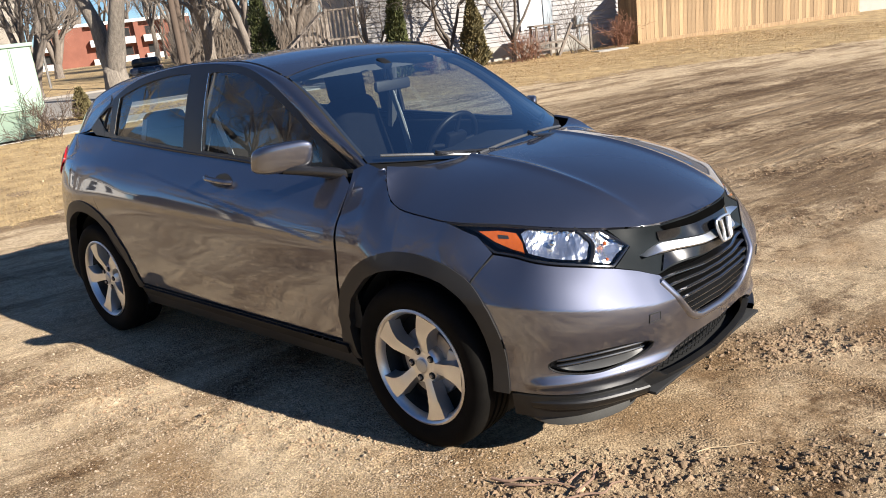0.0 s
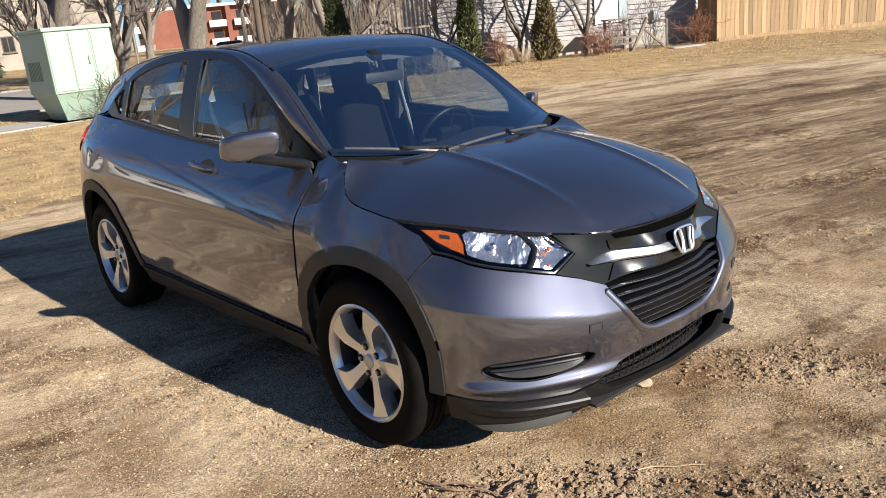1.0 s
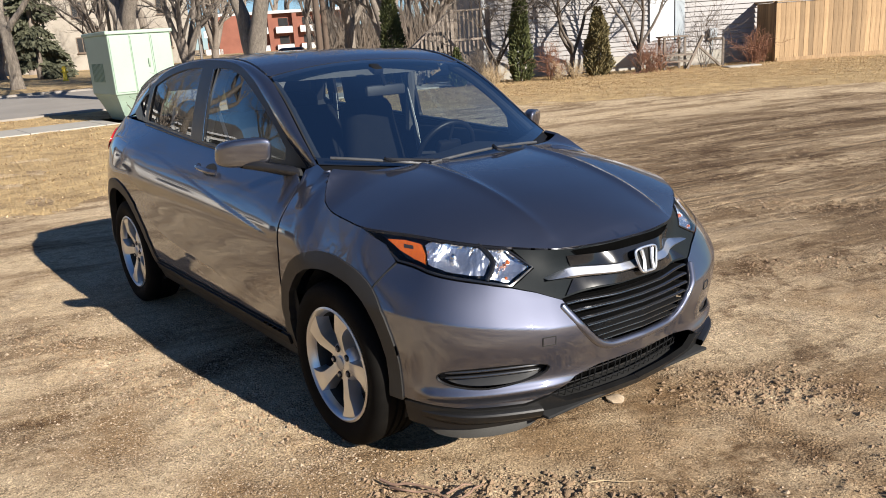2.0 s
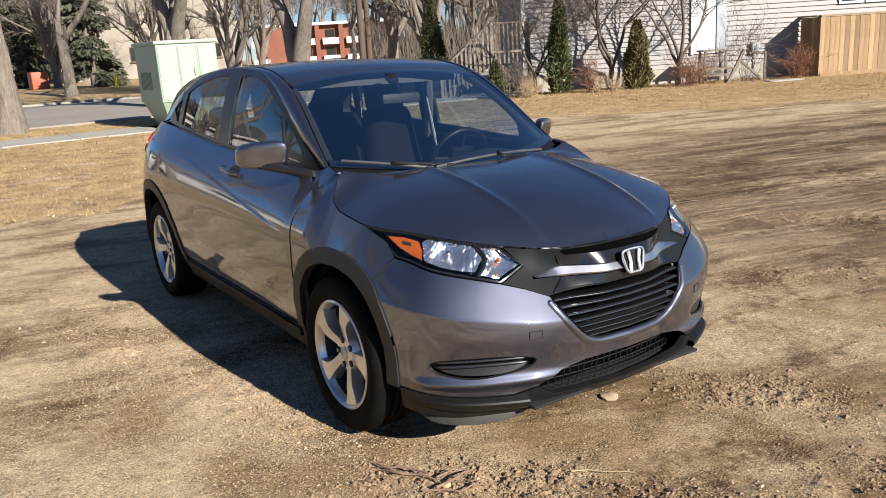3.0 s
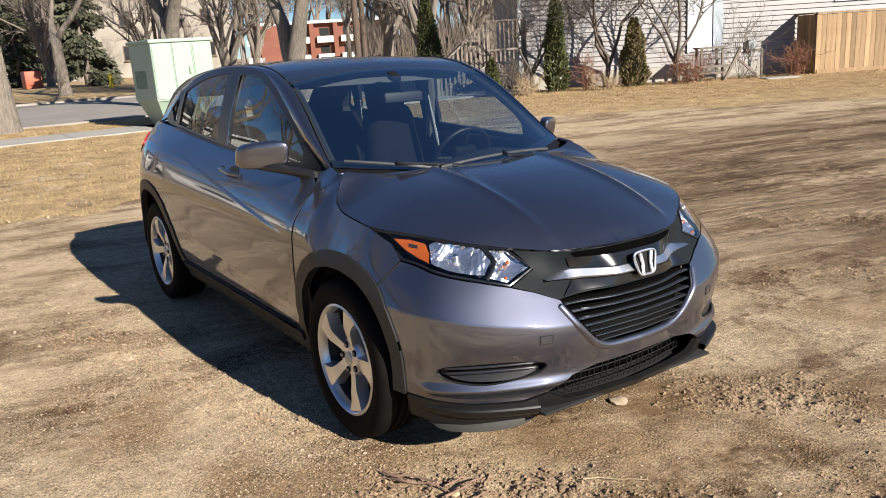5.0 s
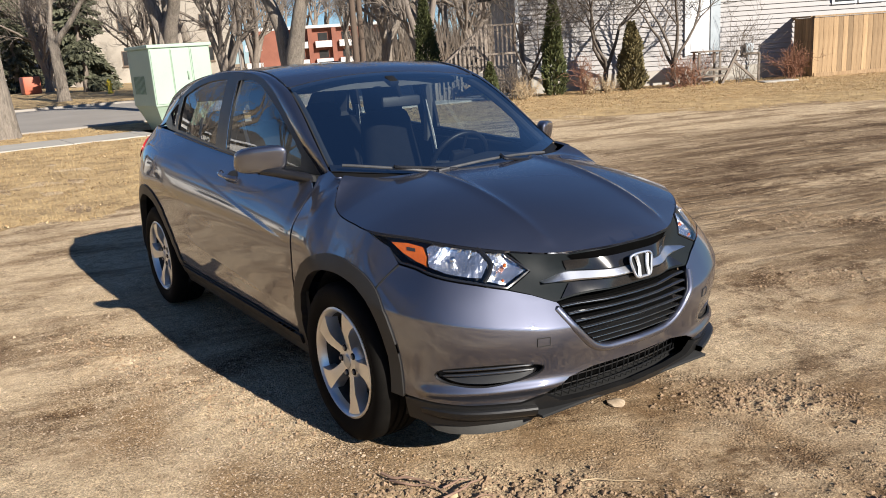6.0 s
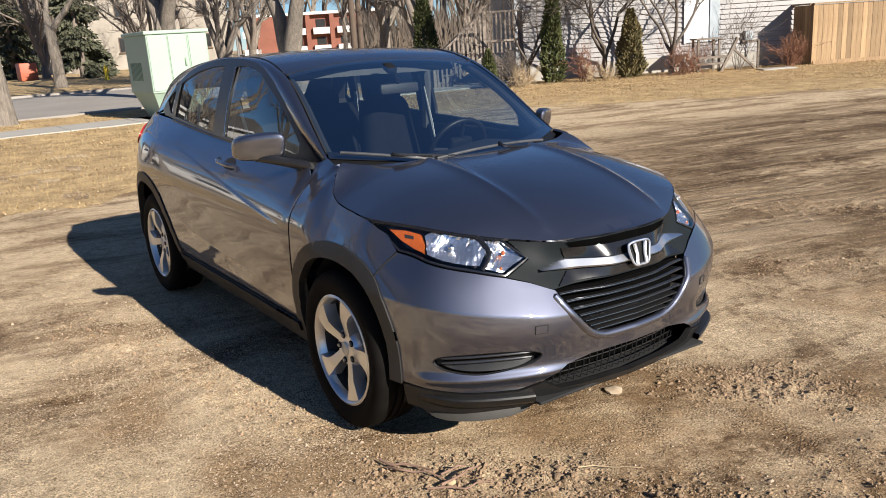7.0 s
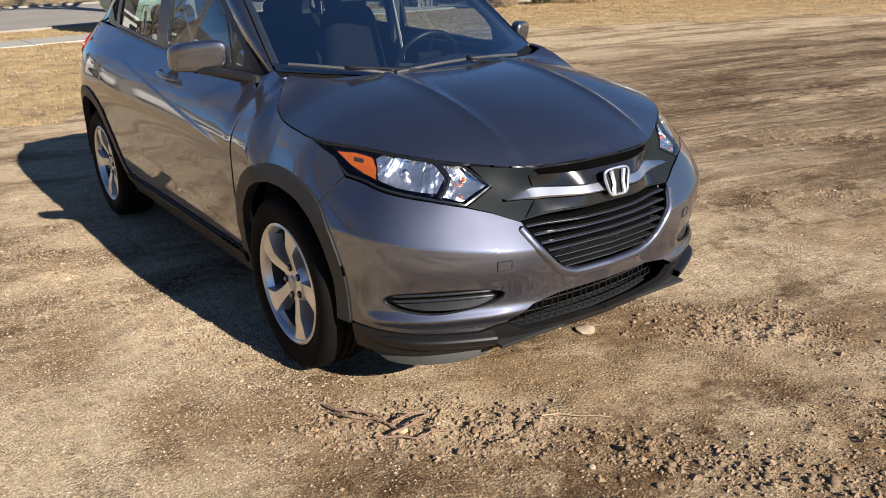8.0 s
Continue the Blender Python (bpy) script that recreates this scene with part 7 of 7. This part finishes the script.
def block(name, label, m, width, depth, storeys, wall, bays, balconies, trim, sh=2.8):
    b = thing(name, label, "building", m)
    h = storeys * sh + 0.9
    part("wall", a_box((0, depth / 2, h / 2 - 0.2), (width, depth, h + 0.4)), wall, b, smooth=False)
    part("parapet", a_box((0, depth / 2, h + 0.1), (width + 0.3, depth + 0.3, 0.25), 0.02), trim, b, smooth=False)
    for s in range(storeys):
        for k, u in enumerate(bays):
            zc = 0.9 + s * sh + 1.1
            if k in balconies:
                bal = part("balcony", a_box((u, -0.55, zc - 1.15), (3.2, 1.1, 0.16), 0.01), WHITEBAND, b, "balcony with a dark railing", smooth=False)
                part("recess", a_box((u, 0.02, zc), (2.9, 0.08, 2.1)), PANE, bal, smooth=False)
                part("rail", a_box((u, -1.08, zc - 0.2), (3.2, 0.05, 0.06)), BROWN, bal, smooth=False)
                for q in range(17):
                    part("bar", a_box((u - 1.58 + q * 0.1975, -1.08, zc - 0.62), (0.04, 0.03, 0.9)), BROWN, bal, smooth=False)
            else:
                win = part("window", a_box((u, 0.0, zc), (0.95, 0.1, 1.25), 0.01), trim, b, smooth=False)
                part("pane", a_box((u - 0.22, -0.045, zc), (0.38, 0.03, 1.1)), PANE, win, smooth=False)
                part("pane", a_box((u + 0.22, -0.045, zc), (0.38, 0.03, 1.1)), PANE, win, smooth=False)
                part("sill", a_box((u, -0.08, zc - 0.66), (1.1, 0.16, 0.07)), trim, win, smooth=False)
    return b


x, y, z = from_eye(-0.976, 0.218, 74)
block("apartment_building", "three-storey cream stucco apartment block with balconies", pose(x, y, z, 0, 0, facing(x, y, 6)), 8.0, 14, 4, CREAM, (-2.4, 1.9), (), BROWN)
x, y, z = from_eye(-0.9655, 0.2604, 78)
block("apartment_building", "recessed cream apartment bay with railed balconies", pose(x, y, z, 0, 0, facing(x, y, 6)), 6.5, 14, 4, CREAM, (-0.9, ), (0,), BROWN)
x, y, z = from_eye(-0.9495, 0.3137, 76)
wing_b = block("apartment_building", "cream apartment wing with paired windows", pose(x, y, z, 0, 0, facing(x, y, 4)), 6.4, 14, 4, CREAM, (-1.2, 1.1), (), BROWN)
part("awning", a_prism([(-2.9, -0.05, 2.6), (-2.9, -1.6, 2.1), (-2.9, -1.6, 1.9), (-2.9, -0.05, 1.9)], 3.4, (1, 0, 0)), ROOFRED, wing_b, "dark red awning", smooth=False)
x, y, z = from_eye(-0.991, 0.134, 84)
# bluish grey walls: the block's shade is put into their colour
block("apartment_building", "apartment block behind spruces, shade painted into its grey walls", pose(x, y, z, 0, 0, facing(x, y, 4)), 15, 14, 4, surface("shade_grey_stucco", (0.2, 0.21, 0.23), (0.28, 0.29, 0.32), 0.5, 0.9), (-5, -1.5, 2, 5.5), (1,), BROWN)
single("orange_bin", a_box((0, 0, 0.55), (1.6, 1.0, 1.1), 0.08), surface("orange_plastic", (0.34, 0.085, 0.045), (0.42, 0.12, 0.06), 3, 0.6), "orange plastic bin near the spruces", "bin", pose(*from_eye(-0.990, 0.141, 58)))

x, y, z = from_eye(-0.8975, 0.4411, 135)
red = thing("brick_building", "two-storey red brick walk-up with white balcony bands", "building", pose(x, y, z - 0.2, 0, 0, facing(x, y, 3)))
part("wall", a_box((0, 6, 2.9), (21, 12, 6.2)), BRICK, red, smooth=False)
part("roof_edge", a_box((0, 5.6, 6.05), (22, 13.4, 0.45), 0.03), WHITEBAND, red, smooth=False)
part("end_wall", a_box((-6.6, -0.7, 2.9), (4.4, 1.4, 5.8)), BRICK, red, smooth=False)
for k, u in enumerate((-9.6, -2.4, 1.4, 5.2, 9.0)):
    for s in range(2):
        bal = part("balcony", a_box((u, -0.7, 0.55 + s * 2.75), (2.6, 1.4, 1.0), 0.02), WHITEBAND, red, "white balcony front", smooth=False)
        part("recess", a_box((u, -0.02, 1.75 + s * 2.75), (1.5, 0.1, 1.2)), PANE, bal, smooth=False)
    part("pier", a_box((u + 1.75, -0.5, 2.9), (0.7, 1.0, 5.8)), BRICK, red, smooth=False)



def bungalow(m, label, wide, deep, eave, wall):
    """A low house with a gabled roof, white boards along the eaves, a door with a stoop and a row of windows; its front is its -y side."""
    b = thing("bungalow", label, "house", m)
    part("wall", a_box((0, deep / 2, eave / 2), (wide, deep, eave)), wall, b, smooth=False)
    part("foundation", a_box((0, deep / 2, 0.2), (wide + 0.06, deep + 0.06, 0.6)), CONCRETE, b, smooth=False)
    part("roof", a_prism([(-wide / 2 - 0.5, -0.6, eave), (-wide / 2 - 0.5, deep / 2, eave + 2.2), (-wide / 2 - 0.5, deep + 0.6, eave), (-wide / 2 - 0.5, deep + 0.6, eave - 0.12), (-wide / 2 - 0.5, -0.6, eave - 0.12)], wide + 1.0, (1, 0, 0)), SHINGLE, b, smooth=False)
    part("fascia", a_box((0, -0.62, eave - 0.06), (wide + 1.0, 0.05, 0.24)), WHITE, b, smooth=False)
    d = part("door", a_box((0.4, -0.02, 1.5), (0.95, 0.08, 2.05), 0.01), GREYBLUE, b, smooth=False)
    part("panel", a_box((0.4, -0.07, 1.9), (0.5, 0.02, 0.6)), PANE, d, smooth=False)
    part("stoop", a_box((0.4, -0.7, 0.22), (2.0, 1.4, 0.45), 0.02), CONCRETE, b, smooth=False)
    for u in (-wide * 0.36, -wide * 0.17, wide * 0.2, wide * 0.38):
        w = part("window", a_box((u, -0.01, 1.75), (1.5, 0.1, 1.25), 0.01), WHITE, b, smooth=False)
        part("pane", a_box((u, -0.055, 1.75), (1.3, 0.03, 1.05)), PANE, w, smooth=False)
    return b


# the row of houses down the street, which the car's flank and glass mirror
bungalow(pose(-37.0, -13.5, 0.7, 0, 0, 84), "white-sided bungalow with a dark roof across the street", 15, 9, 3.1, WHITEBAND)
bungalow(pose(-36.5, -32.0, 0.7, 0, 0, 93), "cream-walled bungalow with a dark roof across the street", 13, 9, 3.3, CREAM)
bungalow(pose(-24.0, -49.0, 0.5, 0, 0, 140), "white-sided bungalow with a dark roof down the street", 14, 9, 3.1, WHITEBAND)

# a parked car far down the street
CARBLUE = surface("dark_blue_paint", (0.02, 0.025, 0.04), (0.03, 0.035, 0.055), 2, 0.25, 0.4, 100, 0, coat=1.0)
pc = thing("parked_car", "dark blue car parked far down the street", "car", pose(-40.3, 20.5, float(base_z(-40.3, 20.5)) - 0.5, 0, 0, 150))
part("body", a_box((0, 0, 0.6), (4.3, 1.75, 0.62), 0.18, None, 3), CARBLUE, pc)
part("cabin", a_box((-0.2, 0, 1.1), (2.3, 1.5, 0.55), 0.22, None, 3), PANE, pc)
for dx in (-1.3, 1.3):
    for dy in (-0.82, 0.82):
        part("wheel", a_lathe([(0.001, -0.1), (0.3, -0.1), (0.32, -0.08), (0.32, 0.08), (0.3, 0.1), (0.001, 0.1)], 20), RUBBER, pc, m=Matrix.Translation((dx, dy, 0.32)))

# ---- twigs and stones on the dirt by the car ----
STICK = surface("broken_stick_bark", (0.16, 0.095, 0.065), (0.30, 0.19, 0.135), 12, 0.9, 0, 60, 0.5, 0.003)


def stick(pts, r, label, mat=STICK):
    r *= 0.55
    pts = [q for a, b in zip(pts, pts[1:]) for q in (a, ((a[0] + b[0]) / 2 + 0.012 * math.sin(91 * a[0]), (a[1] + b[1]) / 2 + 0.012 * math.cos(77 * a[1]), (a[2] + b[2]) / 2))] + [pts[-1]]
    path = [(px, py, float(ground_z(px, py)) + up) for px, py, up in pts]
    single("stick", a_tube(spline(path, 5), [r * (1.1 - 0.5 * k / (5 * (len(pts) - 1))) for k in range(5 * (len(pts) - 1) + 1)], 7), mat, label, "stick", group="broken sticks on the ground")


stick([(1.68, -0.93, 0.02), (1.78, -0.88, 0.022), (1.90, -0.83, 0.02)], 0.010, "dark broken stick lying on the dirt")
stick([(1.74, -0.93, 0.015), (1.84, -0.88, 0.015), (1.96, -0.82, 0.02)], 0.008, "short brown stick lying on the dirt")
stick([(1.99, -0.86, 0.02), (2.00, -0.77, 0.035), (1.965, -0.68, 0.02)], 0.009, "curved brown stick lying on the dirt")
stick([(1.93, -0.82, 0.02), (1.94, -0.75, 0.03), (1.92, -0.70, 0.02)], 0.007, "thin curved stick lying on the dirt")
stick([(1.96, -0.90, 0.012), (2.06, -0.80, 0.02), (2.08, -0.70, 0.015)], 0.007, "thin brown stick lying on the dirt")
stick([(2.20, -0.40, 0.01), (2.28, -0.31, 0.014), (2.36, -0.23, 0.01)], 0.0038, "long pale straw lying on the dirt", PALE_TWIG)


def rock(x, y, r, flat, label, mat):
    bm = bmesh.new()
    bmesh.ops.create_icosphere(bm, subdivisions=2, radius=r)
    for v in bm.verts:
        v.co *= 1 + 0.25 * noise.noise(v.co * (1.4 / r) + Vector((x, y, 0)))
        v.co.z *= flat
    single("stone", bm, mat, label, "stone", pose(x, y, float(ground_z(x, y)) + r * flat * 0.35, 0, 0, x * 77), "stones on the dirt")


rock(1.81, 0.20, 0.042, 0.3, "flat pale stone half sunk in the dirt", STONE)
rock(1.96, -0.80, 0.022, 0.6, "small pale chip among broken sticks", PALE_TWIG)
rock(2.5, -0.47, 0.013, 0.5, "small grey stone on the dirt", STONE)

# the larger lumps of churned earth, each one a piece of the ground
lump_meshes = []
lump_rng = np.random.default_rng(77)
for k in range(7):
    bm = bmesh.new()
    bmesh.ops.create_icosphere(bm, subdivisions=2, radius=1.0)
    for v in bm.verts:
        v.co *= 1 + 0.38 * noise.noise(v.co * 1.5 + Vector((k * 7.1, 0, 0))) + 0.16 * noise.noise(v.co * 4.2 + Vector((0, k * 5.3, 0)))
        v.co.z *= 0.7
    me = bpy.data.meshes.new("clod")
    bm.to_mesh(me)
    bm.free()
    me.materials.append(CLOD)
    me.polygons.foreach_set("use_smooth", [True] * len(me.polygons))
    lump_meshes.append(me)
for (p, q, w), count in zip(CHURNED[:3], (80, 130, 70)):
    for k in range(count):
        u = lump_rng.uniform(-0.08, 1.08)
        x, y = p[0] + (q[0] - p[0]) * u + lump_rng.normal(0, w * 0.55), p[1] + (q[1] - p[1]) * u + lump_rng.normal(0, w * 0.55)
        r = 0.0045 + abs(lump_rng.normal(0, 0.0042))
        child("clod", lump_meshes[k % 7], ground, "", pose(x, y, float(ground_z(x, y)) + r * 0.25, lump_rng.uniform(-25, 25), lump_rng.uniform(-25, 25), lump_rng.uniform(0, 360)) @ Matrix.Diagonal((r * lump_rng.uniform(0.8, 1.5), r, r, 1)))
